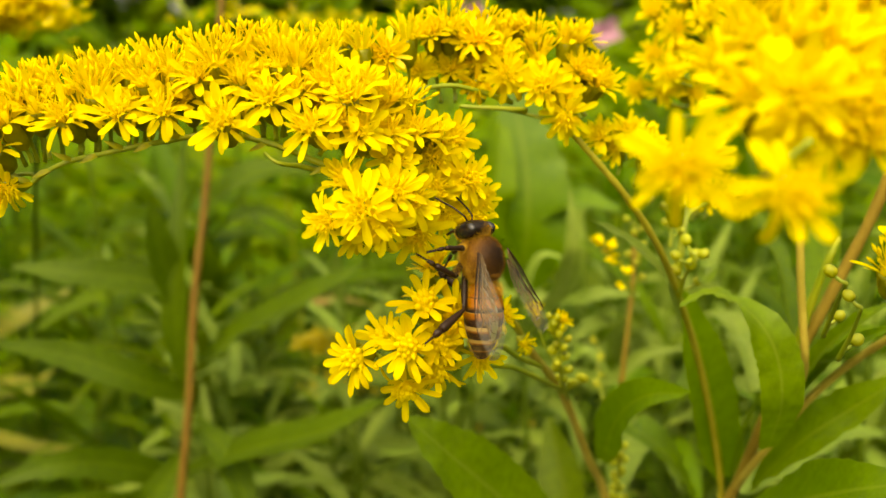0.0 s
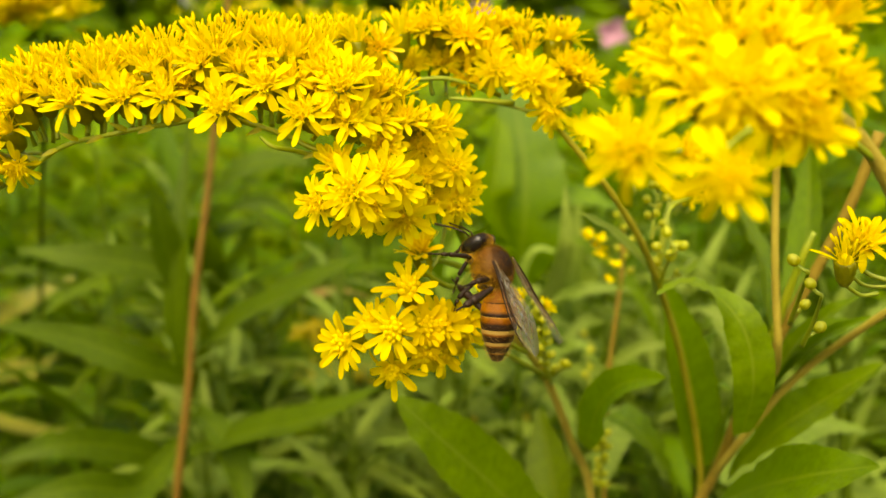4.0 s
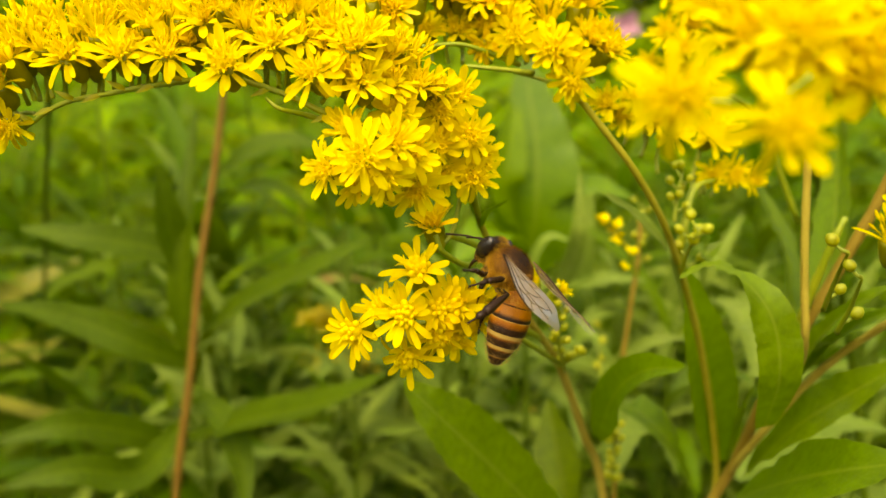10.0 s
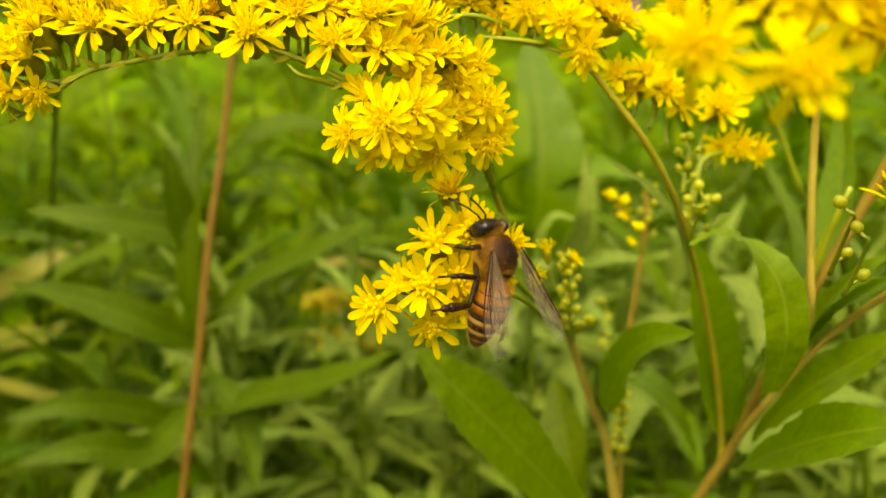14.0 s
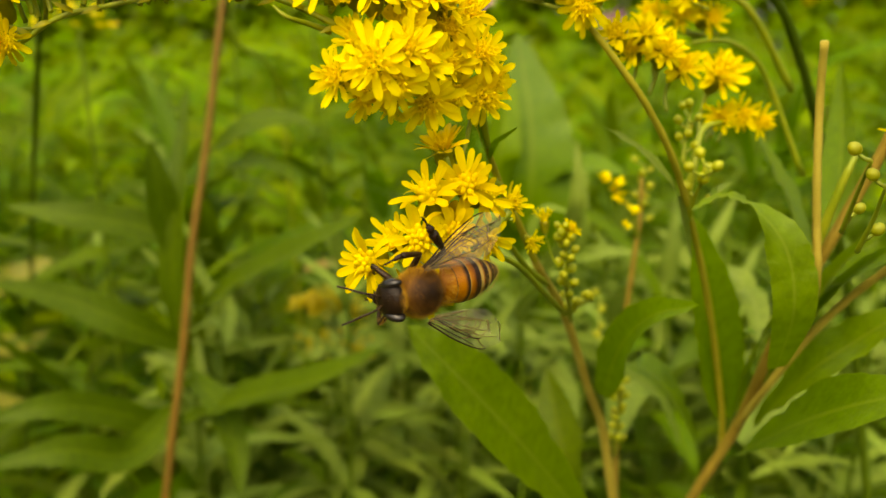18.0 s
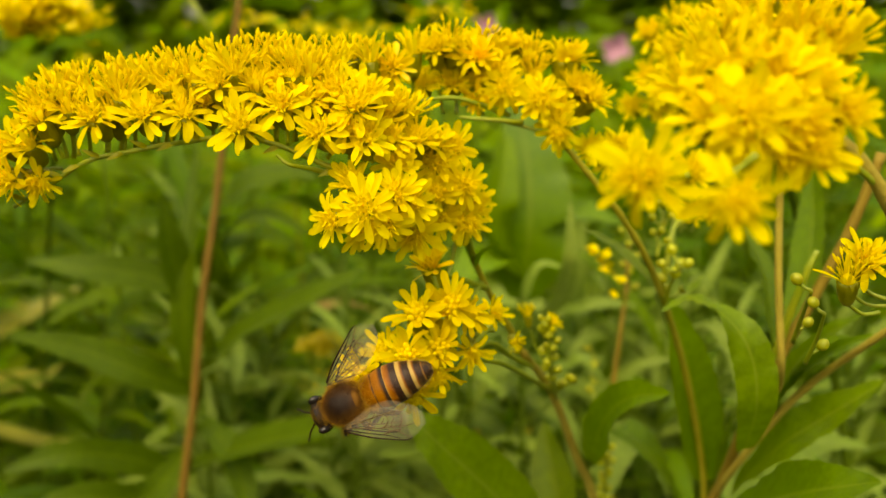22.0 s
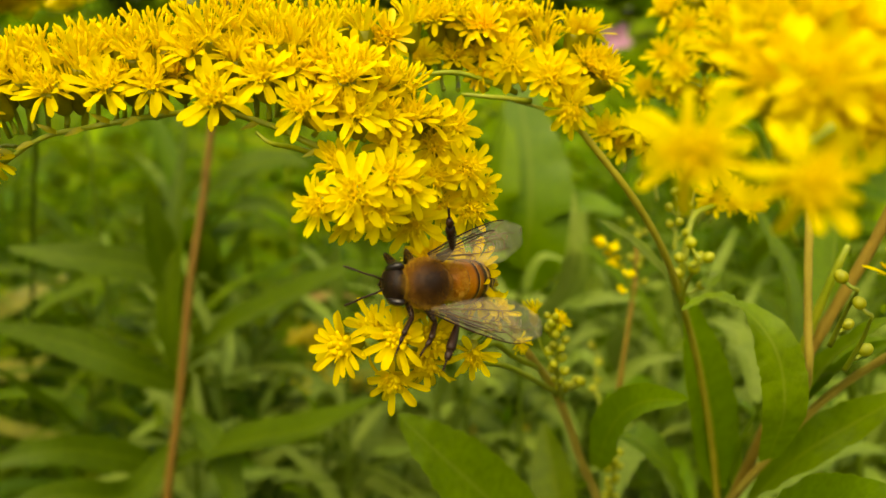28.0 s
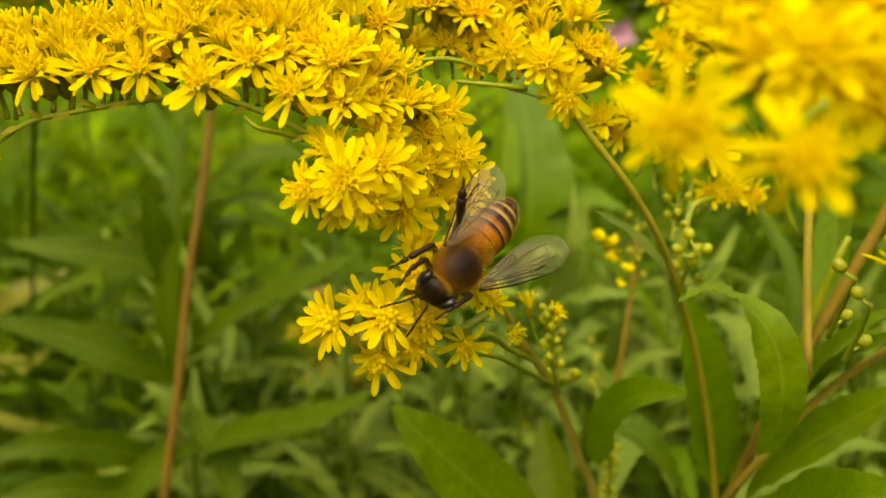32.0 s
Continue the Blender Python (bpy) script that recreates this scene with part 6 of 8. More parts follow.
# narrow pale leaves reaching forward from the same stem
leaf(broad, [(0.0262, 0.255, 0.910), (0.030, 0.200, 0.9385), (0.031, 0.190, 0.950), (0.0312, 0.190, 0.957), (0.0312, 0.193, 0.966)], 4.4 * MM, (-0.1, -0.95, 0.3), LEAF_PALE, label="narrow pale leaf")
leaf(broad, [(0.0262, 0.255, 0.918), (0.0215, 0.204, 0.937), (0.0228, 0.200, 0.945), (0.026, 0.199, 0.949), (0.033, 0.198, 0.947)], 2.6 * MM, (-0.2, -0.8, 0.55), LEAF_PALE, label="narrow pale leaf")
leaf(broad, [(0.0262, 0.252, 0.916), (0.037, 0.212, 0.933), (0.043, 0.208, 0.9355), (0.052, 0.207, 0.935)], 4.2 * MM, (0.0, -0.8, 0.6), LEAF_PALE, label="narrow pale leaf")
leaf(broad, [(0.0262, 0.250, 0.902), (0.044, 0.213, 0.909), (0.054, 0.208, 0.918), (0.064, 0.206, 0.920)], 4.0 * MM, (0.1, -0.8, 0.6), LEAF_PALE, label="narrow pale leaf")
leaf(broad, [(0.0262, 0.250, 0.905), (0.033, 0.205, 0.919), (0.037, 0.200, 0.923), (0.043, 0.198, 0.916)], 3.6 * MM, (0.0, -0.7, 0.7), LEAF_PALE, label="narrow pale leaf")
slim = thing("goldenrod_plant", (0.0417, 0.1637, 0), "slim budding goldenrod stem", "goldenrod", "goldenrod plants")
stem(slim, [(0.0417, 0.1637, 0), (0.0354, 0.1411, 0.8312), (0.0336, 0.1475, 0.9105), (0.0332, 0.1462, 0.9337), (0.0343, 0.1464, 0.9481), (0.0356, 0.1483, 0.9582), (0.0361, 0.1511, 0.966)], 0.75 * MM, 0.4 * MM, STEM_RUSSET)
bud_spray(slim, [(0.0352, 0.1473, 0.9543), (0.0362, 0.1498, 0.961), (0.0368, 0.1521, 0.9668)], 10, 0.7, 1.4 * MM, 14)
stem(slim, [(0.0352, 0.1473, 0.9543), (0.0335, 0.1458, 0.9590), (0.0305, 0.1450, 0.9640), (0.0275, 0.1450, 0.9655)], 0.35 * MM, 0.2 * MM, STALK, "branch")
panicle(slim, [(0.0333, 0.1456, 0.957), (0.032, 0.145, 0.961), (0.0295, 0.145, 0.9645), (0.028, 0.145, 0.9655)], 77, 13, 0.8 * MM, None, 0.5)
# leaning stalks and flower tops far behind
back_top = thing("goldenrod_plant", (-0.1246, 0.2032, 0), "goldenrod topped by a dense yellow panicle", "goldenrod", "goldenrod plants")
stem(back_top, [(-0.2423, 0.3951, 0), (-0.2219, 0.4071, 0.7111), (-0.1775, 0.3578, 0.8889), (-0.1085, 0.2341, 0.9834), (-0.0942, 0.2093, 1.0023)], 1.2 * MM, 0.7 * MM, STALK_BACK_SHADED)
panicle(back_top, [(-0.1031, 0.207, 1.0094), (-0.0973, 0.2067, 1.0106), (-0.0901, 0.2065, 1.0088)], 3, 300, 4.2 * MM)
for k, (px, py, n, sp) in enumerate((((-0.0539, 0.3744, 1.0064), 0, 26, 4.0), ((-0.0954, 0.4057, 1.012), 0, 20, 5.0), ((-0.0341, 0.3744, 1.0063), 0, 20, 4.0), ((0.0007, 0.4141, 1.0155), 0, 26, 5.0), ((-0.0385, 0.2879, 0.8949), 1, 220, 3.0), ((-0.0365, 0.2875, 0.8789), 1, 70, 4.0), ((0.0231, 0.2896, 0.8568), 1, 9, 3.5), ((-0.1293, 0.3114, 0.9937), 2, 16, 4.0))):
    reach = 0.010 if py == 1 else 0.016
    tall = thing("goldenrod_plant", (px[0], px[1] + 0.01, 0), "goldenrod with a yellow flower top in the stand", "goldenrod", "goldenrod plants")
    stem(tall, [(px[0], px[1] + 0.01, 0), (px[0] + 0.004, px[1] + 0.008, px[2] * 0.6), (px[0], px[1] + 0.004, px[2] - 0.004)], 1.3 * MM, 0.8 * MM, STALK_BACK_SHADED)
    panicle(tall, [(px[0] - reach, px[1], px[2] - 0.002), (px[0], px[1], px[2] + 0.002), (px[0] + reach, px[1], px[2] - 0.003)], 30 + k, n, sp * MM, FLOWER_DIM if py == 1 else None, 0.6 if py == 1 else 1.0)
stalky = thing("grass_stalk", (-0.0706, 0.508, 0), "pale leaning grass stalk", "grass")
stem(stalky, [(-0.0706, 0.508, 0), (-0.0826, 0.4665, 0.9329), (-0.0828, 0.354, 0.9857), (-0.0892, 0.3303, 1.0085), (-0.0979, 0.3343, 1.0235)], 1.2 * MM, 0.8 * MM, STALK)

# the rest of the stand
srng = random.Random(21)
for k in range(64):
    y = 0.29 + 0.5 * (k / 64) ** 1.25 + srng.uniform(-0.02, 0.02)
    half = 0.56 * y + 0.05
    x = srng.uniform(-half, half)
    stand_plant(x, y, srng.uniform(0.86, 0.97) - 0.02 * (y < 0.36), (srng.uniform(-.05, .05), srng.uniform(-.03, .05)), 100 + k, 46, 0.5, far=y > 0.44)

# young shoots with small narrow leaves between them
for k in range(34):
    y = 0.26 + 0.009 * k
    x = 0.04 + srng.uniform(-0.36, 0.36) * y
    stand_plant(x, y, srng.uniform(0.84, 0.92), (srng.uniform(-.03, .03), srng.uniform(-.03, .03)), 500 + k, 60, 0.66, "goldenrod shoot with small narrow leaves", 0.42)
# pale-leaved shoots close behind the sprigs, their pale colour brightening the dark gaps
for k in range(24):
    stand_plant(-0.10 + 0.0105 * k + srng.uniform(-0.01, 0.01), 0.25 + srng.uniform(0, 0.09), srng.uniform(0.88, 0.935), (srng.uniform(-.03, .03), srng.uniform(-.03, .03)), 700 + k, 26, 0.74,
                "goldenrod shoot with pale narrow leaves", 0.6, leaves=STAND_LEAVES[6:])
# unseen taller plants on either side, added to shade the stand
for k, (x, y, top) in enumerate(((-0.24, 0.14, 1.12), (-0.30, 0.24, 1.18), (-0.36, 0.36, 1.20), (-0.40, 0.16, 1.22), (-0.52, 0.44, 1.25), (-0.50, 0.28, 1.24),
                                 (-0.27, 0.08, 1.2), (-0.36, 0.10, 1.25), (-0.44, 0.48, 1.2), (-0.33, 0.31, 1.22), (0.46, 0.34, 1.15), (0.52, 0.18, 1.15))):
    stand_plant(x, y, top, (srng.uniform(-.03, .03), srng.uniform(-.03, .03)), 300 + k, 34, 0.4, far=True)

# pale-leaved plant showing between the nearer ones
pale = thing("goldenrod_plant", (-0.0062, 0.3048, 0), "goldenrod with pale grey-green leaves in the stand", "goldenrod", "goldenrod plants")
stem(pale, [(-0.0062, 0.3048, 0), (-0.0048, 0.3188, 0.7155), (-0.0033, 0.3255, 0.8239), (0.0002, 0.3336, 0.8818), (0.0037, 0.3351, 0.9152)], 1.4 * MM, 0.9 * MM, STALK_BACK_SHADED)
leaf(pale, [(0.0002, 0.3336, 0.8818), (0.0171, 0.3234, 0.8996), (0.0321, 0.3166, 0.9017), (0.0486, 0.308, 0.8976)], 9.3 * MM, (-0.1, -0.61, 0.78), LEAF_PALE)
leaf(pale, [(-0.0009, 0.3311, 0.8727), (0.0145, 0.3097, 0.8763), (0.0293, 0.303, 0.8789), (0.0454, 0.2941, 0.8735)], 8.7 * MM, (0.1, -0.72, 0.69), LEAF_PALE)
leaf(pale, [(-0.0021, 0.3263, 0.8546), (-0.0211, 0.3153, 0.8692), (-0.0405, 0.3086, 0.872), (-0.0568, 0.2997, 0.8665)], 9.3 * MM, (0.1, -0.72, 0.69), LEAF_PALE)
leaf(pale, [(-0.0033, 0.3214, 0.8365), (-0.0229, 0.3018, 0.8465), (-0.0396, 0.2935, 0.8436), (-0.0555, 0.2837, 0.8349)], 9.3 * MM, (0.1, -0.61, 0.78), LEAF_PALE)
leaf(pale, [(-0.0028, 0.3227, 0.841), (0.0148, 0.3083, 0.8432), (0.0255, 0.2995, 0.838), (0.0379, 0.2891, 0.827)], 8.7 * MM, (-0.1, -0.61, 0.78), LEAF_PALE)
leaf(pale, [(-0.0033, 0.319, 0.8275), (-0.0317, 0.2966, 0.8274), (-0.0482, 0.288, 0.8228), (-0.0639, 0.2788, 0.8166)], 9.3 * MM, (0.1, -0.61, 0.78), LEAF_PALE)
leaf(pale, [(0.0576, 0.3131, 0.889), (0.0517, 0.3028, 0.906), (0.0518, 0.3002, 0.924), (0.0537, 0.3055, 0.9439)], 7.4 * MM, (0.2, -0.87, 0.44), LEAF_PALE)
leaf(pale, [(0.0871, 0.3109, 0.8805), (0.0686, 0.2995, 0.8938), (0.0567, 0.2927, 0.8962), (0.0465, 0.2906, 0.8883)], 8.1 * MM, (-0.1, -0.61, 0.78), LEAF_PALE)
leaf(pale, [(0.0725, 0.322, 0.8664), (0.0849, 0.3131, 0.889), (0.0895, 0.3108, 0.908), (0.0916, 0.3164, 0.9288)], 8.1 * MM, (-0.3, -0.8, 0.53), LEAF_PALE)
leaf(pale, [(0.0014, 0.3348, 0.8863), (-0.0234, 0.3223, 0.8953), (-0.0383, 0.3166, 0.9017), (-0.0514, 0.309, 0.9014)], 4 * MM, (0.11, -0.68, 0.73), LEAF_DRY, label="withered tan leaf", peak=4.0)
leaf(pale, [(0.0014, 0.3208, 0.862), (0.0173, 0.2812, 0.8812), (0.0291, 0.2601, 0.8857), (0.0417, 0.2443, 0.8825)], 8.1 * MM, (-0.1, -0.61, 0.78), LEAF_PALE)
leaf(pale, [(-0.0009, 0.3184, 0.8531), (0.0133, 0.2779, 0.8686), (0.0254, 0.2566, 0.8726), (0.0382, 0.2409, 0.8697)], 8.1 * MM, (-0.1, -0.61, 0.78), LEAF_PALE)
leaf(pale, [(0.0871, 0.3018, 0.8465), (0.067, 0.2853, 0.8684), (0.0502, 0.274, 0.8821), (0.0337, 0.2683, 0.8887)], 8.1 * MM, (0.1, -0.61, 0.78), LEAF_PALE)
# farther plants, each a stem with leaves, in one sheet of foliage
bm = bmesh.new()
uvl = bm.loops.layers.uv.verify()
for k in range(4600):
    if k < 1500:
        y = srng.uniform(0.6, 2.8)
        x = srng.uniform(-0.62 * y - 0.15, 0.62 * y + 0.15)
        h = srng.uniform(0.75, 1.0) + 0.06 * (y - 0.7)
    else:
        # the bed all round, lower where the path comes in behind
        a, far = srng.uniform(0, 6.283), 0.3 + 2.7 * srng.random() ** 0.6
        x, y = far * math.sin(a), far * math.cos(a)
        if y > 0.25 and abs(x) < 0.62 * y + 0.12 and y < 2.7:
            continue
        if y < 0.25 and far < 0.55 or abs(x) < 0.3 and y < 0.1:
            continue
        h = srng.uniform(0.7, 0.98)
    for i in range(11):
        p = Vector((x, y, h * srng.uniform(0.35, 1.0)))
        a = srng.uniform(0, 6.28)
        L = srng.uniform(0.06, 0.11)
        d = Vector((math.cos(a), math.sin(a), srng.uniform(0.0, 0.8)))
        drop = Vector((0, 0, -L * srng.uniform(0.1, 0.5)))
        lance(bm, [p, p + d * L * 0.35, p + d * L * 0.7 + drop * 0.3, p + d * L + drop], srng.uniform(0.010, 0.018), (srng.uniform(-.4, .4), -0.3, 1), 0.2, across=1, uv=uvl)
tagged(new("far_foliage", mesh_of("far_foliage", bm, LEAF_FAR)), "dense green foliage of the farther stand", "foliage", kind="stuff")
# a leafy hedge closing the view
bm = bmesh.new()
uvl = bm.loops.layers.uv.verify()
for k in range(40000):
    a = srng.uniform(0, 6.28)
    rad = srng.uniform(2.8, 3.5)
    if math.cos(a) < 0.3 and srng.random() < 0.6:
        continue
    p = Vector((rad * math.sin(a), rad * math.cos(a), srng.uniform(0.0, 2.0) + 0.2 * math.sin(a * 5)))
    d = Vector((srng.gauss(0, 1), srng.gauss(0, 1), srng.gauss(0, 0.6))).normalized()
    L = srng.uniform(0.13, 0.22)
    lance(bm, [p, p + d * L * 0.5 + Vector((0, 0, 0.01)), p + d * L], L * 0.45, (srng.gauss(0, .5), -0.6 * math.cos(a), 0.8), 0.2, across=1, uv=uvl)
tagged(new("hedge", mesh_of("hedge", bm, LEAF_FAR)), "dark green hedge around the flower bed", "hedge", kind="stuff")
# pink blossoms far behind
for at, w in (((0.0482, 0.8988, 1.0163), 0.015), ((0.1807, 0.8922, 0.9915), 0.020), ((0.1662, 0.8182, 0.9936), 0.014)):
    flower = thing("pink_flower", (at[0], at[1], 0), "soft pink blossom on a thin stem far behind", "flower", "pink flowers")
    stem(flower, [(at[0], at[1] + 0.01, 0), (at[0] + 0.01, at[1] + 0.01, at[2] * 0.6), at], 1.2 * MM, 0.9 * MM, STALK_BACK_SHADED)
    bm = bmesh.new()
    for k in range(16):
        a = k * 2.4
        d = Vector((math.cos(a), -0.5, math.sin(a) * 0.8)).normalized()
        lance(bm, [Vector(at), Vector(at) + d * w * 0.5, Vector(at) + d * w * (0.7 + 0.3 * (k % 2))], w * 0.5, (0, -1, 0.3), 0.1, across=1)
    part("blossom", bm, PINK, flower)

# ---- what moves ----


def spun(rows, pivot, axis):
    """Rows of seconds and degrees as turns about one line in space."""
    return [(t, Matrix.Translation(pivot) @ Matrix.Rotation(radians(a), 4, Vector(axis))) for t, a in rows]


def motions():
    walk(bee, [
        (0, pose(0.00341, 0.07395, 0.98288, 73.9, 9.7, 51.3)),
        (0.3, pose(0.00319, 0.07435, 0.98213, 75.4, -3.2, 60.3)),
        (0.6, pose(0.00248, 0.07366, 0.97978, 89.7, -18.4, 34.7)),
        (0.9, pose(-0.00001, 0.07411, 0.98098, 41.0, -24.3, 54.3)),
        (1, pose(0.00054, 0.07436, 0.98061, 53.1, -31.4, 46.9)),
        (1.2, pose(0.00155, 0.07400, 0.97979, 50.1, -32.7, 56.1)),
        (1.5, pose(0.00220, 0.07387, 0.98005, 48.3, -26.5, 70.5)),
        (1.8, pose(0.00310, 0.07383, 0.98013, 66.7, -17.6, 57.0)),
        (2, pose(0.00392, 0.07360, 0.97942, 67.3, -22.8, 57.4)),
        (2.2, pose(0.00430, 0.07361, 0.97937, 61.9, -25.5, 61.4)),
        (2.6, pose(0.00497, 0.07370, 0.97954, 63.5, -19.4, 62.8)),
        (3, pose(0.00516, 0.07386, 0.97995, 63.9, -16.4, 63.6)),
        (3.5, pose(0.00638, 0.07394, 0.98031, 64.6, 3.9, 63.7)),
        (4.5, pose(0.00571, 0.07384, 0.98018, 50.2, 17.8, 59.6)),
        (5.5, pose(0.00537, 0.07363, 0.97961, 27.0, 33.7, 41.4)),
        (6, pose(0.00668, 0.07321, 0.97910, 41.7, 20.1, 44.8)),
        (6.5, pose(0.00680, 0.07316, 0.97862, 41.2, 22.3, 42.7)),
        (7, pose(0.00661, 0.07322, 0.97854, 37.9, 26.2, 43.9)),
        (7.5, pose(0.00615, 0.07342, 0.97920, 38.1, 18.5, 44.1)),
        (8, pose(0.00580, 0.07336, 0.97890, 40.3, 13.9, 45.0)),
        (8.5, pose(0.00578, 0.07326, 0.97864, 39.4, 12.6, 47.0)),
        (9, pose(0.00584, 0.07312, 0.97818, 41.1, 13.3, 48.6)),
        (9.5, pose(0.00542, 0.07301, 0.97821, 41.6, 15.7, 51.0)),
        (10, pose(0.00611, 0.07282, 0.97796, 43.5, 17.4, 51.6)),
        (10.5, pose(0.00644, 0.07269, 0.97770, 38.5, 22.1, 47.6)),
        (11, pose(0.00649, 0.07268, 0.97787, 36.9, 29.4, 43.3)),
        (11.5, pose(0.00582, 0.07235, 0.97793, 53.7, 34.4, 57.2)),
        (12, pose(0.00715, 0.07161, 0.97642, 69.3, 31.1, 71.6)),
        (12.5, pose(0.00752, 0.07158, 0.97514, 83.2, 22.3, 89.8)),
        (13, pose(0.00645, 0.07205, 0.97578, 91.4, 6.2, 86.1)),
        (13.5, pose(0.00451, 0.07222, 0.97600, 81.5, 10.0, 68.5)),
        (14, pose(0.00333, 0.07226, 0.97580, 69.3, 9.3, 50.2)),
        (14.5, pose(0.00409, 0.07250, 0.97600, 74.2, 22.8, 59.2)),
        (15.5, pose(0.00298, 0.07204, 0.97396, 72.4, -6.1, 44.6)),
        (16.5, pose(0.00081, 0.07127, 0.97070, 90.2, -41.1, 41.0)),
        (16.8, pose(0.00036, 0.07095, 0.96995, 102.3, -64.3, 29.5)),
        (17, pose(-0.00073, 0.07071, 0.96983, 36.8, -69.5, 118.8)),
        (17.3, pose(-0.00188, 0.06872, 0.96969, -2.2, -76.2, 134.0)),
        (17.5, pose(-0.00256, 0.06862, 0.96951, 1.3, -83.9, 123.1)),
        (17.6, pose(-0.00259, 0.06854, 0.96926, -3.6, -82.1, 130.0)),
        (17.8, pose(-0.00302, 0.06849, 0.96939, 22.1, -82.4, 106.0)),
        (18, pose(-0.00334, 0.06840, 0.96936, -10.0, -83.1, 143.3)),
        (18.3, pose(-0.00342, 0.06867, 0.96984, -75.2, -67.7, -167.0)),
        (18.6, pose(-0.00301, 0.06860, 0.96899, -81.5, -52.2, -173.9)),
        (19, pose(-0.00382, 0.06887, 0.96922, -89.7, -42.1, 170.9)),
        (19.5, pose(-0.00414, 0.06839, 0.96770, -76.0, -19.5, 171.2)),
        (20, pose(-0.00459, 0.06849, 0.96836, -74.9, -21.4, 174.1)),
        (20.5, pose(-0.00566, 0.06834, 0.96806, -71.1, -27.3, 163.6)),
        (21, pose(-0.00850, 0.06826, 0.96805, -66.7, -37.3, 150.4)),
        (21.5, pose(-0.00886, 0.06867, 0.96966, -56.5, -51.7, 134.5)),
        (22, pose(-0.00953, 0.06869, 0.96979, -53.4, -56.2, 130.7)),
        (22.5, pose(-0.00766, 0.06882, 0.97014, -59.4, -64.8, 137.9)),
        (23, pose(-0.00688, 0.06875, 0.96977, -72.1, -62.8, 158.3)),
        (23.3, pose(-0.00640, 0.06862, 0.97028, -37.7, -66.0, 136.0)),
        (23.4, pose(-0.00691, 0.06851, 0.97020, -28.4, -64.8, 131.1)),
        (23.6, pose(-0.00705, 0.06910, 0.97206, -30.1, -65.1, 130.7)),
        (23.7, pose(-0.00663, 0.06909, 0.97186, -20.5, -62.1, 118.9)),
        (23.8, pose(-0.00859, 0.06863, 0.97004, -21.5, -58.1, 123.2)),
        (23.9, pose(-0.00824, 0.06919, 0.97199, -21.6, -49.0, 125.8)),
        (24, pose(-0.00674, 0.07070, 0.97897, -15.5, -24.6, 109.8)),
        (24.5, pose(-0.00521, 0.07092, 0.97912, -17.7, -25.5, 108.9)),
        (25, pose(-0.00421, 0.07103, 0.97890, -27.6, -31.8, 117.0)),
        (25.5, pose(-0.00441, 0.07135, 0.97995, -9.7, -29.8, 107.7)),
        (26.5, pose(-0.00344, 0.07137, 0.98007, 0.3, -51.5, 105.0)),
        (27.5, pose(-0.00237, 0.07139, 0.98018, 18.5, -70.4, 92.8)),
        (28, pose(-0.00128, 0.07156, 0.98070, 21.9, -73.6, 96.8)),
        (28.5, pose(-0.00149, 0.07134, 0.97986, -14.1, -68.4, 132.7)),
        (28.8, pose(-0.00088, 0.07137, 0.97975, -34.9, -59.3, 157.9)),
        (29, pose(0.00099, 0.07133, 0.97944, -45.9, -51.6, 174.0)),
        (29.3, pose(0.00104, 0.07128, 0.97947, -62.6, -45.5, -173.1)),
        (29.6, pose(0.00213, 0.07102, 0.97869, -69.1, -33.2, -165.4)),
        (30, pose(0.00226, 0.07111, 0.97930, -70.6, -34.0, -165.9)),
        (30.2, pose(0.00247, 0.07128, 0.97979, -68.3, -35.7, -167.4)),
        (30.5, pose(0.00255, 0.07161, 0.98087, -64.4, -41.0, -171.1)),
        (31, pose(0.00219, 0.07171, 0.98099, -54.2, -52.6, 177.0)),
        (31.5, pose(0.00261, 0.07167, 0.98098, -52.8, -52.2, 178.9)),
        (32, pose(0.00214, 0.07164, 0.98101, -52.0, -51.1, -178.3)),
    ])
    # the abdomen curls under
    curl = [(0, 13), (0.3, 18), (0.6, -2), (0.9, 20), (1, 15), (1.5, 15), (2, 11), (3, 25), (5.5, 32), (6, 50), (7, 56), (8, 52), (9, 54), (10, 55), (11, 60), (12, 68), (13, 50), (14, 35), (14.5, 37), (16.5, 20), (16.8, 23), (17, -15), (17.3, 6), (17.6, 10), (18, -5), (19, -20), (20, -13), (21, -4), (22, 8), (23, -10), (23.4, 11), (23.7, 7), (23.9, 14), (24, 28), (25, 41), (25.5, 24), (27.5, 21), (28, 24), (28.5, 21), (29, 26), (30, 13), (31, 10), (32, 3)]
    walk(abdomen, [(t, Matrix.Translation(abdomen_pivot) @ Matrix.Rotation(radians(a), 4, "X")) for t, a in curl])
    # wings: how far they open from the back and rise above it
    right = [(0, 42, -4), (0.9, 22, -3), (1, 31, -2), (1.5, 31, 7), (2, 36, -4), (3, 35, -4), (5.5, -4, 8), (6, -4, 8), (7, -4, 3), (8, -4, 9), (9, -4, 14), (10, -4, 12), (11, -4, 8), (13, 44, 10), (14, 27, 3), (17, 24, -6), (17.3, 22, -3), (17.6, 26, -2), (19, 17, 21), (20, 32, 36), (21, 24, 37), (22, 26, 31), (23, 31, 19), (24, 30, 4), (25, 21, 3), (25.5, 5, 7), (27.5, 10, 9), (28, 20, -1), (28.5, 20, 2), (29, 15, -4), (32, 15, -4)]
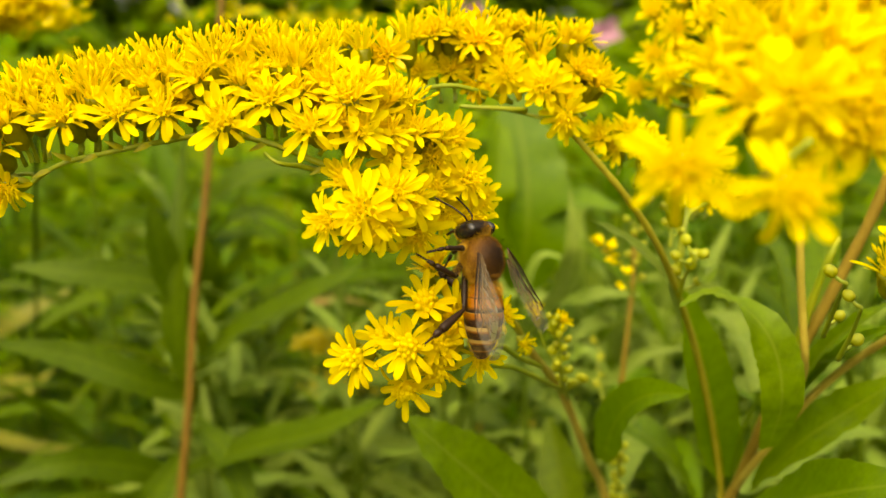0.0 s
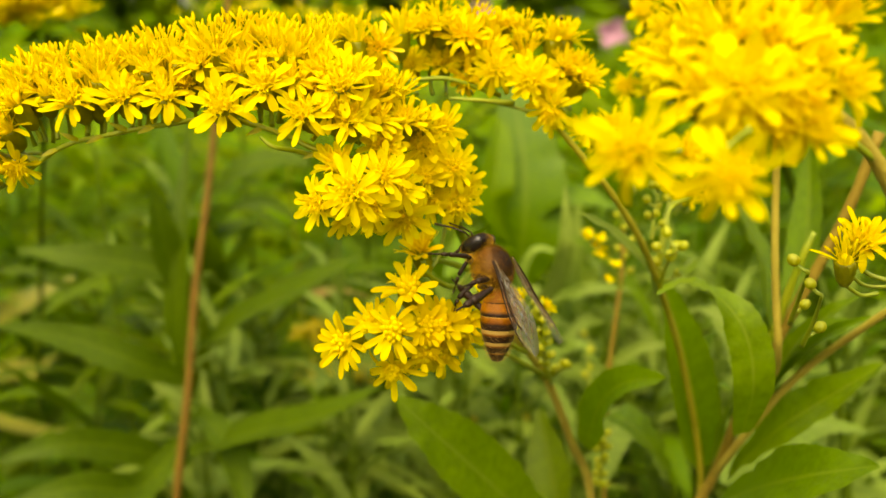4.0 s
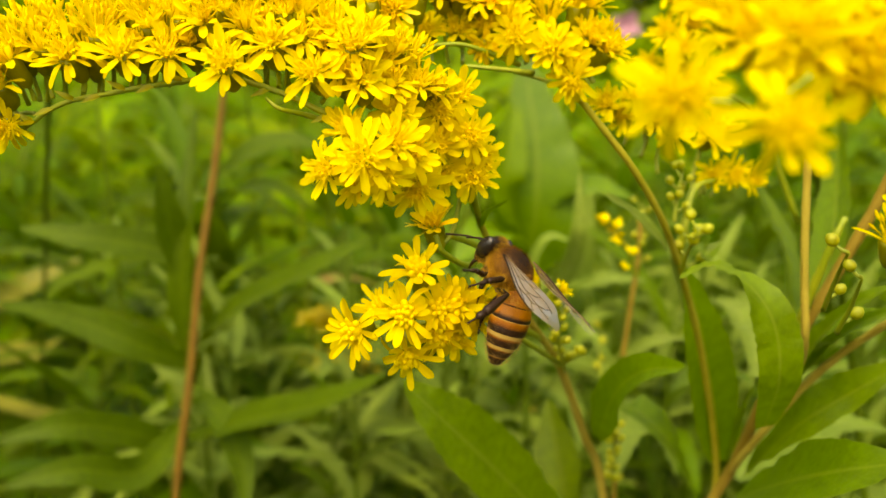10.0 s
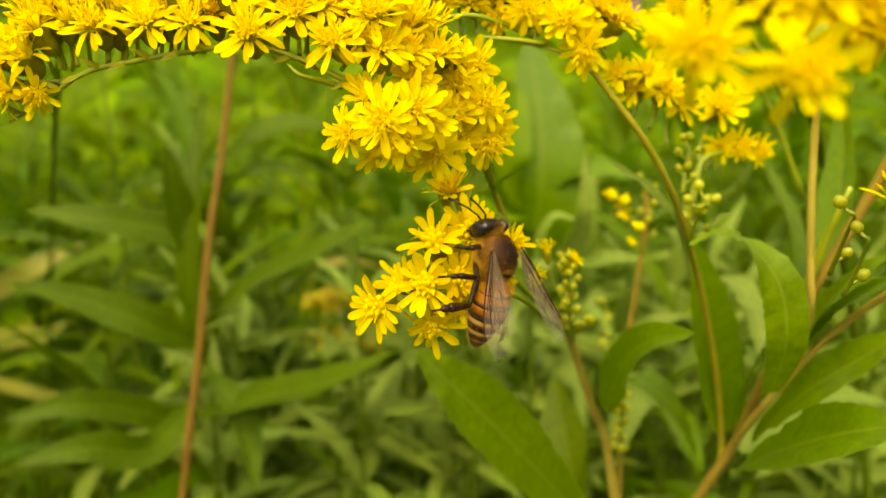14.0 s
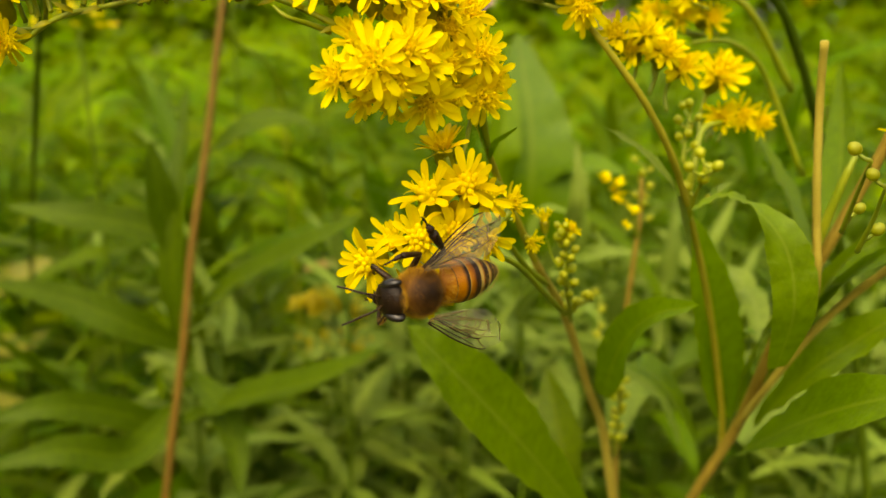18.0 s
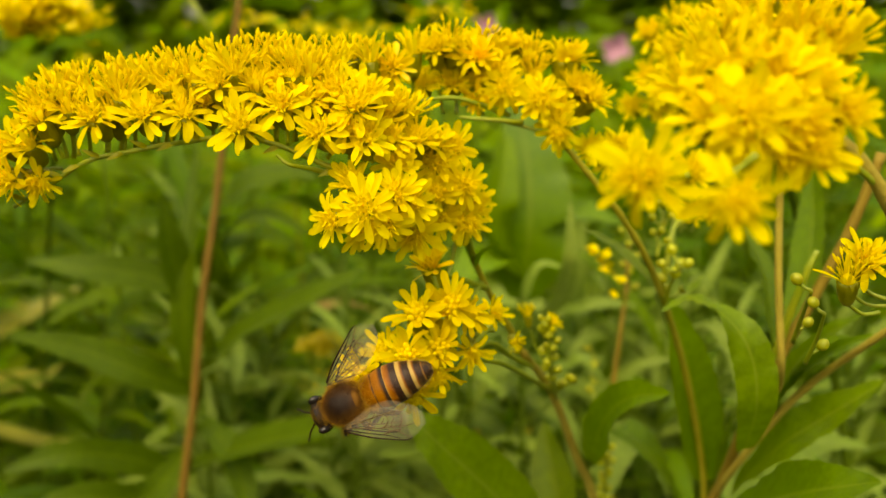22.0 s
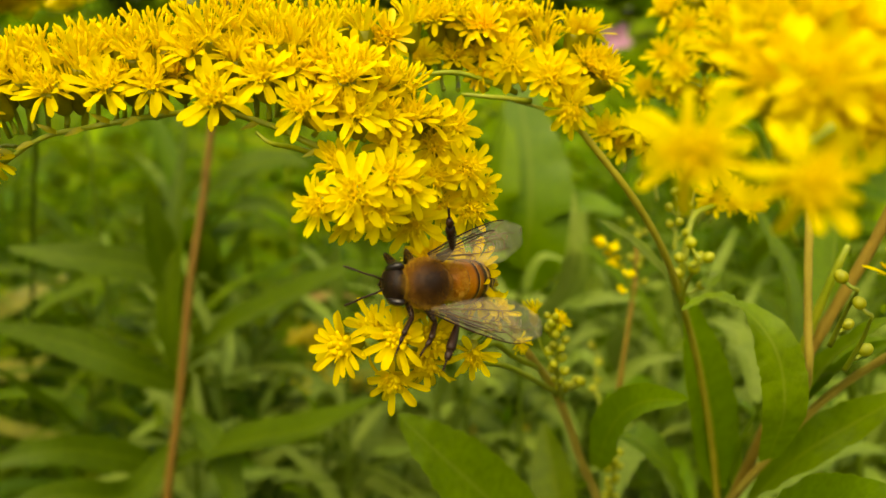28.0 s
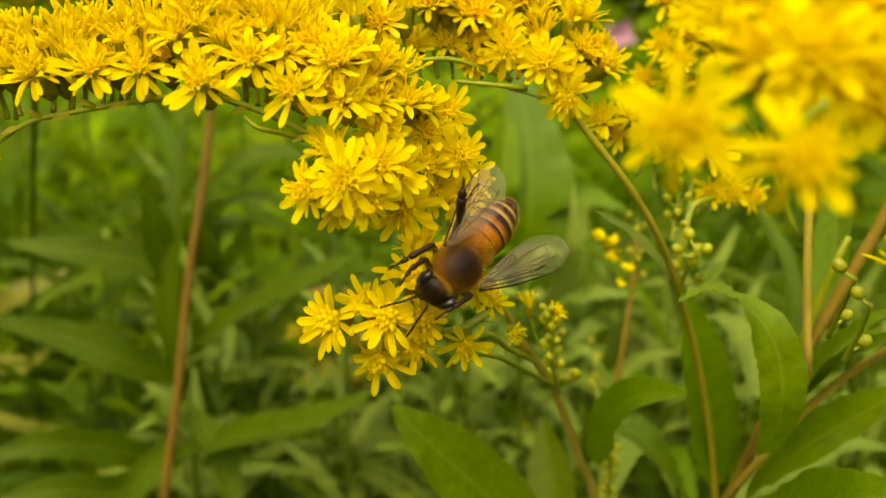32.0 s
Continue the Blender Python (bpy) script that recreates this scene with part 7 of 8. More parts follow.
    left = [(0, 29, 11), (0.9, 25, -2), (1, 32, 21), (1.5, 7, -6), (2, 8, -6), (3, 2, -4), (5.5, 16, 3), (6, 29, 13), (7, 30, 10), (8, 29, 12), (9, 25, 11), (10, 28, 10), (11, 11, 9), (12, 40, 5), (13, -4, -1), (14, 17, -3), (16.5, 23, -6), (16.8, 31, -1), (17, 35, -6), (17.3, 36, -2), (17.6, 36, -2), (18, 32, -3), (19, 23, 9), (20, 19, 16), (21, 26, 27), (22, 23, 21), (23, 19, 16), (24, 30, 19), (25, 25, 9), (25.5, 30, -1), (27.5, 25, 16), (28, 22, 19), (28.5, 22, 13), (29, 27, 3), (30, 29, -2), (31, 21, -1), (32, 28, 5)]
    for s, rows in ((1, right), (-1, left)):
        for k in (0, 1):
            ob = WINGS[s, k]
            at = ob.location.copy()
            walk(ob, [(t, Matrix.Translation(at) @ Matrix.Rotation(radians(s * turn), 4, "Z") @ Matrix.Rotation(radians(-lift - 3 * k), 4, "X")
                       @ Matrix.Rotation(radians(s * (14 - 4 * k)), 4, "Y")) for t, turn, lift in rows])
    # legs shift their hold, each thigh at its root and each shin at its knee
    walk(LEGS[-1, "front"], [
        (0, pose(-0.00092, 0.00138, -0.00150, 61.6, 56.6, 70.5)), (1, pose(-0.00092, 0.00138, -0.00150, 111.6, 49.8, 106.5)),
        (2, pose(-0.00092, 0.00138, -0.00150, 66.1, 56.8, 61.0)), (3, pose(-0.00092, 0.00138, -0.00150, 51.9, 54.4, 47.4)),
        (6, pose(-0.00092, 0.00138, -0.00150, 19.6, 47.7, 45.9)), (7, pose(-0.00092, 0.00138, -0.00150, 45.9, 53.8, 50.5)),
        (8, pose(-0.00092, 0.00138, -0.00150, 7.8, 52.2, 65.0)), (9, pose(-0.00092, 0.00138, -0.00150, 8.9, 51.0, 61.4)),
        (10, pose(-0.00092, 0.00138, -0.00150, 6.0, 50.6, 61.4)), (11, pose(-0.00092, 0.00138, -0.00150, 39.7, 55.3, 68.0)),
        (12, pose(-0.00092, 0.00138, -0.00150, 2.9, 41.1, 42.1)), (13, pose(-0.00092, 0.00138, -0.00150, 21.3, 42.3, 29.1)),
        (14, pose(-0.00092, 0.00138, -0.00150, 76.5, 56.4, 86.1)), (15.5, pose(-0.00092, 0.00138, -0.00150, 61.3, 55.6, 34.3)),
        (17, pose(-0.00092, 0.00138, -0.00150, 53.2, 48.7, -11.3)), (18, pose(-0.00092, 0.00138, -0.00150, 0.0, -0.0, 0.0)),
        (23, pose(-0.00092, 0.00138, -0.00150, 0.0, -0.0, 0.0)), (24, pose(-0.00092, 0.00138, -0.00150, 34.1, 52.8, 55.4)),
        (25, pose(-0.00092, 0.00138, -0.00150, 51.3, 56.0, 69.0)), (28, pose(-0.00092, 0.00138, -0.00150, 69.9, 57.0, 66.7)),
        (29, pose(-0.00092, 0.00138, -0.00150, 76.7, 59.1, 34.3)), (29.5, pose(-0.00092, 0.00138, -0.00150, 26.6, 33.3, 2.1)),
        (30, pose(-0.00092, 0.00138, -0.00150, 0.0, -0.0, 0.0)), (31, pose(-0.00092, 0.00138, -0.00150, 0.0, -0.0, 0.0)),
        (31.5, pose(-0.00092, 0.00138, -0.00150, 20.6, 41.3, 27.3)), (32, pose(-0.00092, 0.00138, -0.00150, 88.2, 54.5, 99.9)),
    ])
    walk(SHINS[-1, "front"], [
        (0, pose(-0.00172, 0.00104, -0.00161, 44.4, 17.1, 107.5)), (1, pose(-0.00172, 0.00104, -0.00161, 26.1, 0.9, 138.2)),
        (2, pose(-0.00172, 0.00104, -0.00161, 14.7, 6.1, 157.9)), (3, pose(-0.00172, 0.00104, -0.00161, 5.8, 30.7, 136.9)),
        (6, pose(-0.00172, 0.00104, -0.00161, 80.9, -0.2, 145.5)), (7, pose(-0.00172, 0.00104, -0.00161, 86.8, 13.1, 163.8)),
        (7.5, pose(-0.00172, 0.00104, -0.00161, 56.7, -13.2, 146.4)), (8, pose(-0.00172, 0.00104, -0.00161, 28.0, -44.6, 143.6)),
        (9, pose(-0.00172, 0.00104, -0.00161, 25.9, -39.9, 145.2)), (10, pose(-0.00172, 0.00104, -0.00161, 10.6, -35.1, 153.8)),
        (11, pose(-0.00172, 0.00104, -0.00161, 45.1, 11.0, 153.1)), (12, pose(-0.00172, 0.00104, -0.00161, 59.8, -2.1, 140.5)),
        (13, pose(-0.00172, 0.00104, -0.00161, 19.5, -7.8, 129.2)), (14, pose(-0.00172, 0.00104, -0.00161, 36.0, 9.1, 152.0)),
        (17, pose(-0.00172, 0.00104, -0.00161, 18.3, 11.6, 148.1)), (17.5, pose(-0.00172, 0.00104, -0.00161, 4.6, 12.6, 72.9)),
        (18, pose(-0.00172, 0.00104, -0.00161, 0.0, -0.0, 0.0)), (23, pose(-0.00172, 0.00104, -0.00161, 0.0, -0.0, 0.0)),
        (23.5, pose(-0.00172, 0.00104, -0.00161, 29.7, -5.4, 61.6)), (24, pose(-0.00172, 0.00104, -0.00161, 40.3, -34.0, 121.0)),
        (25, pose(-0.00172, 0.00104, -0.00161, -33.8, -20.5, -173.2)), (26.5, pose(-0.00172, 0.00104, -0.00161, 8.6, -37.8, 141.3)),
        (28, pose(-0.00172, 0.00104, -0.00161, 52.0, -21.8, 94.9)), (29, pose(-0.00172, 0.00104, -0.00161, 10.1, -14.8, 88.9)),
        (29.5, pose(-0.00172, 0.00104, -0.00161, 8.1, -5.3, 44.5)), (30, pose(-0.00172, 0.00104, -0.00161, 0.0, -0.0, 0.0)),
        (31, pose(-0.00172, 0.00104, -0.00161, 0.0, -0.0, 0.0)), (31.5, pose(-0.00172, 0.00104, -0.00161, -14.1, -33.6, 53.2)),
        (32, pose(-0.00172, 0.00104, -0.00161, -58.4, -36.1, 128.2)),
    ])
    walk(LEGS[1, "front"], [
        (0, pose(0.00092, 0.00138, -0.00150, 0.0, -0.0, 0.0)), (14, pose(0.00092, 0.00138, -0.00150, 0.0, -0.0, 0.0)),
        (15.5, pose(0.00092, 0.00138, -0.00150, 18.1, 21.5, 32.7)), (17, pose(0.00092, 0.00138, -0.00150, 48.0, 27.6, 74.7)),
        (17.5, pose(0.00092, 0.00138, -0.00150, 18.1, 21.5, 32.7)), (18, pose(0.00092, 0.00138, -0.00150, 0.0, -0.0, 0.0)),
        (18.5, pose(0.00092, 0.00138, -0.00150, 31.0, -41.6, -14.5)), (19, pose(0.00092, 0.00138, -0.00150, 108.9, -56.5, -80.3)),
        (19.5, pose(0.00092, 0.00138, -0.00150, 31.0, -41.6, -14.5)), (20, pose(0.00092, 0.00138, -0.00150, 0.0, -0.0, 0.0)),
        (28, pose(0.00092, 0.00138, -0.00150, 0.0, -0.0, 0.0)), (28.5, pose(0.00092, 0.00138, -0.00150, 27.0, -36.5, -7.9)),
        (29, pose(0.00092, 0.00138, -0.00150, 87.0, -59.2, -53.9)), (30, pose(0.00092, 0.00138, -0.00150, 77.1, -57.1, -73.8)),
        (31, pose(0.00092, 0.00138, -0.00150, 91.4, -57.8, -70.3)), (32, pose(0.00092, 0.00138, -0.00150, 78.3, -57.9, -59.3)),
    ])
    walk(SHINS[1, "front"], [
        (0, pose(0.00172, 0.00104, -0.00161, 0.0, -0.0, 0.0)), (14, pose(0.00172, 0.00104, -0.00161, 0.0, -0.0, 0.0)),
        (15, pose(0.00172, 0.00104, -0.00161, -43.6, 45.3, -15.3)), (16, pose(0.00172, 0.00104, -0.00161, -137.0, 49.0, -87.4)),
        (17, pose(0.00172, 0.00104, -0.00161, 175.6, 5.0, -107.9)), (17.33, pose(0.00172, 0.00104, -0.00161, -137.0, 49.0, -87.4)),
        (17.67, pose(0.00172, 0.00104, -0.00161, -43.6, 45.3, -15.3)), (18, pose(0.00172, 0.00104, -0.00161, 0.0, -0.0, 0.0)),
        (18.5, pose(0.00172, 0.00104, -0.00161, -7.1, 19.6, 74.2)), (19, pose(0.00172, 0.00104, -0.00161, 12.6, 30.3, 158.1)),
        (19.5, pose(0.00172, 0.00104, -0.00161, -7.1, 19.6, 74.2)), (20, pose(0.00172, 0.00104, -0.00161, 0.0, -0.0, 0.0)),
        (28, pose(0.00172, 0.00104, -0.00161, 0.0, -0.0, 0.0)), (28.33, pose(0.00172, 0.00104, -0.00161, -9.1, -1.7, -54.5)),
        (28.67, pose(0.00172, 0.00104, -0.00161, -13.0, -10.0, -108.8)), (29, pose(0.00172, 0.00104, -0.00161, -8.3, -18.0, -164.6)),
        (30, pose(0.00172, 0.00104, -0.00161, 30.7, 20.3, -136.5)), (31, pose(0.00172, 0.00104, -0.00161, -10.6, -8.1, -150.8)),
        (32, pose(0.00172, 0.00104, -0.00161, -30.2, -32.1, -153.1)),
    ])
    walk(LEGS[-1, "middle"], [
        (0, pose(-0.00115, 0.00000, -0.00161, -21.3, 66.6, 8.9)), (1, pose(-0.00115, 0.00000, -0.00161, -125.4, 85.5, -71.9)),
        (2, pose(-0.00115, 0.00000, -0.00161, -168.8, 83.0, -118.4)), (3, pose(-0.00115, 0.00000, -0.00161, -120.3, 87.2, -87.7)),
        (6, pose(-0.00115, 0.00000, -0.00161, -144.6, 85.9, -104.5)), (7, pose(-0.00115, 0.00000, -0.00161, -163.8, 84.7, -128.6)),
        (8, pose(-0.00115, 0.00000, -0.00161, -173.6, 82.3, -131.1)), (9, pose(-0.00115, 0.00000, -0.00161, -165.7, 83.3, -113.5)),
        (10, pose(-0.00115, 0.00000, -0.00161, -101.5, 86.4, -59.3)), (11, pose(-0.00115, 0.00000, -0.00161, -143.2, 85.6, -98.1)),
        (12, pose(-0.00115, 0.00000, -0.00161, -7.0, 67.6, 2.8)), (13, pose(-0.00115, 0.00000, -0.00161, -8.9, 60.8, 4.5)),
        (14, pose(-0.00115, 0.00000, -0.00161, -35.8, 72.8, 10.2)), (15.5, pose(-0.00115, 0.00000, -0.00161, -15.7, 35.7, 11.2)),
        (17, pose(-0.00115, 0.00000, -0.00161, 0.0, -0.0, 0.0)), (23, pose(-0.00115, 0.00000, -0.00161, 0.0, -0.0, 0.0)),
        (23.5, pose(-0.00115, 0.00000, -0.00161, -16.2, 40.4, 11.2)), (24, pose(-0.00115, 0.00000, -0.00161, -51.1, 81.6, -4.4)),
        (25, pose(-0.00115, 0.00000, -0.00161, -55.3, 85.8, -23.6)), (28, pose(-0.00115, 0.00000, -0.00161, -20.8, 75.4, 4.2)),
        (29, pose(-0.00115, 0.00000, -0.00161, 0.0, -0.0, 0.0)), (32, pose(-0.00115, 0.00000, -0.00161, 0.0, -0.0, 0.0)),
    ])
    walk(SHINS[-1, "middle"], [
        (0, pose(-0.00184, 0.00000, -0.00218, -28.9, -2.4, 155.9)), (1, pose(-0.00184, 0.00000, -0.00218, -9.4, -20.6, 141.3)),
        (2, pose(-0.00184, 0.00000, -0.00218, -41.0, -21.7, 157.7)), (3, pose(-0.00184, 0.00000, -0.00218, -18.2, -12.8, 142.8)),
        (6, pose(-0.00184, 0.00000, -0.00218, 4.2, 29.9, 133.2)), (7, pose(-0.00184, 0.00000, -0.00218, 4.5, 30.8, 134.4)),
        (8, pose(-0.00184, 0.00000, -0.00218, 0.0, 21.0, 145.9)), (9, pose(-0.00184, 0.00000, -0.00218, -28.7, 16.6, 140.7)),
        (10, pose(-0.00184, 0.00000, -0.00218, -9.7, 15.5, 148.8)), (11, pose(-0.00184, 0.00000, -0.00218, -3.8, 29.7, 141.1)),
        (12, pose(-0.00184, 0.00000, -0.00218, 63.6, 40.4, 164.2)), (13, pose(-0.00184, 0.00000, -0.00218, 5.9, 9.0, 119.6)),
        (14, pose(-0.00184, 0.00000, -0.00218, -5.4, -19.3, 140.8)), (15.5, pose(-0.00184, 0.00000, -0.00218, 4.3, -11.5, 68.9)),
        (17, pose(-0.00184, 0.00000, -0.00218, 0.0, -0.0, 0.0)), (23, pose(-0.00184, 0.00000, -0.00218, 0.0, -0.0, 0.0)),
        (23.5, pose(-0.00184, 0.00000, -0.00218, -30.4, -0.5, 63.1)), (24, pose(-0.00184, 0.00000, -0.00218, -45.7, 26.1, 122.5)),
        (25, pose(-0.00184, 0.00000, -0.00218, -41.2, 10.7, 161.5)), (28, pose(-0.00184, 0.00000, -0.00218, -19.1, -49.6, 177.7)),
        (28.33, pose(-0.00184, 0.00000, -0.00218, 13.8, -41.5, 102.2)), (28.67, pose(-0.00184, 0.00000, -0.00218, 17.0, -17.4, 49.0)),
        (29, pose(-0.00184, 0.00000, -0.00218, 0.0, -0.0, 0.0)), (32, pose(-0.00184, 0.00000, -0.00218, 0.0, -0.0, 0.0)),
    ])
    walk(LEGS[1, "middle"], [
        (0, pose(0.00115, 0.00000, -0.00161, 0.0, -0.0, 0.0)), (17, pose(0.00115, 0.00000, -0.00161, 0.0, -0.0, 0.0)),
        (17.5, pose(0.00115, 0.00000, -0.00161, -3.3, -43.8, -2.2)), (18, pose(0.00115, 0.00000, -0.00161, -23.5, -87.5, 14.2)),
        (19, pose(0.00115, 0.00000, -0.00161, -99.7, -86.5, 59.1)), (20, pose(0.00115, 0.00000, -0.00161, -55.5, -69.7, -21.0)),
        (20.5, pose(0.00115, 0.00000, -0.00161, -25.8, -32.5, -19.0)), (21, pose(0.00115, 0.00000, -0.00161, 0.0, -0.0, 0.0)),
        (28, pose(0.00115, 0.00000, -0.00161, 0.0, -0.0, 0.0)), (28.5, pose(0.00115, 0.00000, -0.00161, 2.9, -52.0, 1.7)),
        (29, pose(0.00115, 0.00000, -0.00161, -178.8, -75.9, -173.4)), (30, pose(0.00115, 0.00000, -0.00161, -61.4, -85.8, 26.6)),
        (31, pose(0.00115, 0.00000, -0.00161, 168.3, -86.9, -157.5)), (32, pose(0.00115, 0.00000, -0.00161, 172.0, -84.6, -153.2)),
    ])
    walk(SHINS[1, "middle"], [
        (0, pose(0.00184, 0.00000, -0.00218, 0.0, -0.0, 0.0)), (17, pose(0.00184, 0.00000, -0.00218, 0.0, -0.0, 0.0)),
        (17.33, pose(0.00184, 0.00000, -0.00218, -23.0, 24.4, -53.2)), (17.67, pose(0.00184, 0.00000, -0.00218, -58.0, 18.2, -114.3)),
        (18, pose(0.00184, 0.00000, -0.00218, -71.5, -12.0, -163.2)), (19, pose(0.00184, 0.00000, -0.00218, -22.9, 7.0, 146.3)),
        (20, pose(0.00184, 0.00000, -0.00218, -62.5, 24.9, 128.6)), (20.5, pose(0.00184, 0.00000, -0.00218, -39.1, -7.6, 67.5)),
        (21, pose(0.00184, 0.00000, -0.00218, 0.0, -0.0, 0.0)), (28, pose(0.00184, 0.00000, -0.00218, 0.0, -0.0, 0.0)),
        (28.5, pose(0.00184, 0.00000, -0.00218, -5.0, 13.6, -72.4)), (29, pose(0.00184, 0.00000, -0.00218, -19.8, 12.6, -147.7)),
        (30, pose(0.00184, 0.00000, -0.00218, -27.4, 10.7, -149.2)), (31, pose(0.00184, 0.00000, -0.00218, -33.0, 18.0, -133.2)),
        (32, pose(0.00184, 0.00000, -0.00218, -27.1, 0.6, -134.4)),
    ])
    walk(LEGS[-1, "hind"], [
        (0, pose(-0.00115, -0.00126, -0.00150, -39.0, 20.4, -1.2)), (1, pose(-0.00115, -0.00126, -0.00150, -28.5, 15.6, -0.3)),
        (2, pose(-0.00115, -0.00126, -0.00150, -65.8, 30.9, -36.7)), (3, pose(-0.00115, -0.00126, -0.00150, -72.8, 30.1, -66.9)),
        (6, pose(-0.00115, -0.00126, -0.00150, -60.3, 30.4, -33.7)), (7, pose(-0.00115, -0.00126, -0.00150, -63.3, 30.8, -39.8)),
        (8, pose(-0.00115, -0.00126, -0.00150, -69.9, 31.1, -40.8)), (9, pose(-0.00115, -0.00126, -0.00150, -69.3, 31.0, -43.5)),
        (10, pose(-0.00115, -0.00126, -0.00150, -60.3, 30.6, -36.9)), (11, pose(-0.00115, -0.00126, -0.00150, -60.0, 30.0, -28.3)),
        (12, pose(-0.00115, -0.00126, -0.00150, -49.0, 30.7, -42.8)), (13, pose(-0.00115, -0.00126, -0.00150, -18.6, 35.0, -55.5)),
        (14, pose(-0.00115, -0.00126, -0.00150, -23.9, 14.3, -2.2)), (17, pose(-0.00115, -0.00126, -0.00150, 0.0, -0.0, 0.0)),
        (23, pose(-0.00115, -0.00126, -0.00150, 0.0, -0.0, 0.0)), (24, pose(-0.00115, -0.00126, -0.00150, -25.4, 10.3, 7.9)),
        (25, pose(-0.00115, -0.00126, -0.00150, -17.9, 11.5, -2.2)), (28, pose(-0.00115, -0.00126, -0.00150, -52.6, 29.9, -35.1)),
        (29, pose(-0.00115, -0.00126, -0.00150, 0.0, -0.0, 0.0)), (32, pose(-0.00115, -0.00126, -0.00150, 0.0, -0.0, 0.0)),
    ])
    walk(SHINS[-1, "hind"], [
        (0, pose(-0.00149, -0.00230, -0.00195, -91.8, -12.2, -115.3)), (1, pose(-0.00149, -0.00230, -0.00195, -152.7, -24.9, -76.4)),
        (2, pose(-0.00149, -0.00230, -0.00195, -104.5, 14.9, -118.0)), (3, pose(-0.00149, -0.00230, -0.00195, -53.0, 24.0, -69.2)),
        (6, pose(-0.00149, -0.00230, -0.00195, -60.4, 15.1, -63.1)), (7, pose(-0.00149, -0.00230, -0.00195, -46.3, 12.9, -51.9)),
        (8, pose(-0.00149, -0.00230, -0.00195, -51.7, 20.6, -47.3)), (9, pose(-0.00149, -0.00230, -0.00195, -47.9, 24.0, -39.4)),
        (10, pose(-0.00149, -0.00230, -0.00195, -55.2, 28.1, -47.0)), (11, pose(-0.00149, -0.00230, -0.00195, -50.2, 22.2, -43.2)),
        (12, pose(-0.00149, -0.00230, -0.00195, -47.5, 17.8, -61.8)), (13, pose(-0.00149, -0.00230, -0.00195, -38.1, -21.8, -84.4)),
        (13.5, pose(-0.00149, -0.00230, -0.00195, -78.3, -19.6, -99.9)), (14, pose(-0.00149, -0.00230, -0.00195, -118.5, -27.5, -113.6)),
        (15, pose(-0.00149, -0.00230, -0.00195, -89.5, 10.2, -86.7)), (16, pose(-0.00149, -0.00230, -0.00195, -42.1, 23.3, -40.6)),
        (17, pose(-0.00149, -0.00230, -0.00195, 0.0, -0.0, 0.0)), (23, pose(-0.00149, -0.00230, -0.00195, 0.0, -0.0, 0.0)),
        (23.33, pose(-0.00149, -0.00230, -0.00195, -48.2, 30.8, -28.5)), (23.67, pose(-0.00149, -0.00230, -0.00195, -110.8, 24.6, -74.7)),
        (24, pose(-0.00149, -0.00230, -0.00195, -153.4, -11.6, -94.5)), (25, pose(-0.00149, -0.00230, -0.00195, 171.3, -18.1, -117.6)),
        (28, pose(-0.00149, -0.00230, -0.00195, -141.3, -3.7, -105.2)), (28.5, pose(-0.00149, -0.00230, -0.00195, -72.1, 37.1, -54.4)),
        (29, pose(-0.00149, -0.00230, -0.00195, 0.0, -0.0, 0.0)), (32, pose(-0.00149, -0.00230, -0.00195, 0.0, -0.0, 0.0)),
    ])
    walk(LEGS[1, "hind"], [
        (0, pose(0.00115, -0.00126, -0.00150, 0.0, -0.0, 0.0)), (3, pose(0.00115, -0.00126, -0.00150, 0.0, -0.0, 0.0)),
        (6, pose(0.00115, -0.00126, -0.00150, 3.1, 26.4, -23.3)), (7, pose(0.00115, -0.00126, -0.00150, 25.6, 13.8, 5.0)),
        (8, pose(0.00115, -0.00126, -0.00150, -2.1, 23.3, -25.9)), (9, pose(0.00115, -0.00126, -0.00150, 13.8, 17.0, -5.9)),
        (10, pose(0.00115, -0.00126, -0.00150, 20.9, 5.0, 8.9)), (11, pose(0.00115, -0.00126, -0.00150, 36.5, -1.9, 22.0)),
        (12, pose(0.00115, -0.00126, -0.00150, 0.0, -0.0, 0.0)), (17, pose(0.00115, -0.00126, -0.00150, 0.0, -0.0, 0.0)),
        (17.5, pose(0.00115, -0.00126, -0.00150, -32.8, -23.1, 17.4)), (18, pose(0.00115, -0.00126, -0.00150, -76.4, -30.8, 48.5)),
        (18.5, pose(0.00115, -0.00126, -0.00150, -32.8, -23.1, 17.4)), (19, pose(0.00115, -0.00126, -0.00150, 0.0, -0.0, 0.0)),
        (25, pose(0.00115, -0.00126, -0.00150, 0.0, -0.0, 0.0)), (26.25, pose(0.00115, -0.00126, -0.00150, -42.8, -24.3, 11.8)),
        (27.5, pose(0.00115, -0.00126, -0.00150, -97.1, -31.9, 41.2)), (28, pose(0.00115, -0.00126, -0.00150, -91.7, -28.0, 61.3)),
        (29, pose(0.00115, -0.00126, -0.00150, -52.8, -27.6, 15.9)), (30, pose(0.00115, -0.00126, -0.00150, -86.1, -30.6, 47.8)),
        (31, pose(0.00115, -0.00126, -0.00150, -78.2, -29.9, 58.4)), (32, pose(0.00115, -0.00126, -0.00150, -88.9, -29.4, 54.8)),
    ])
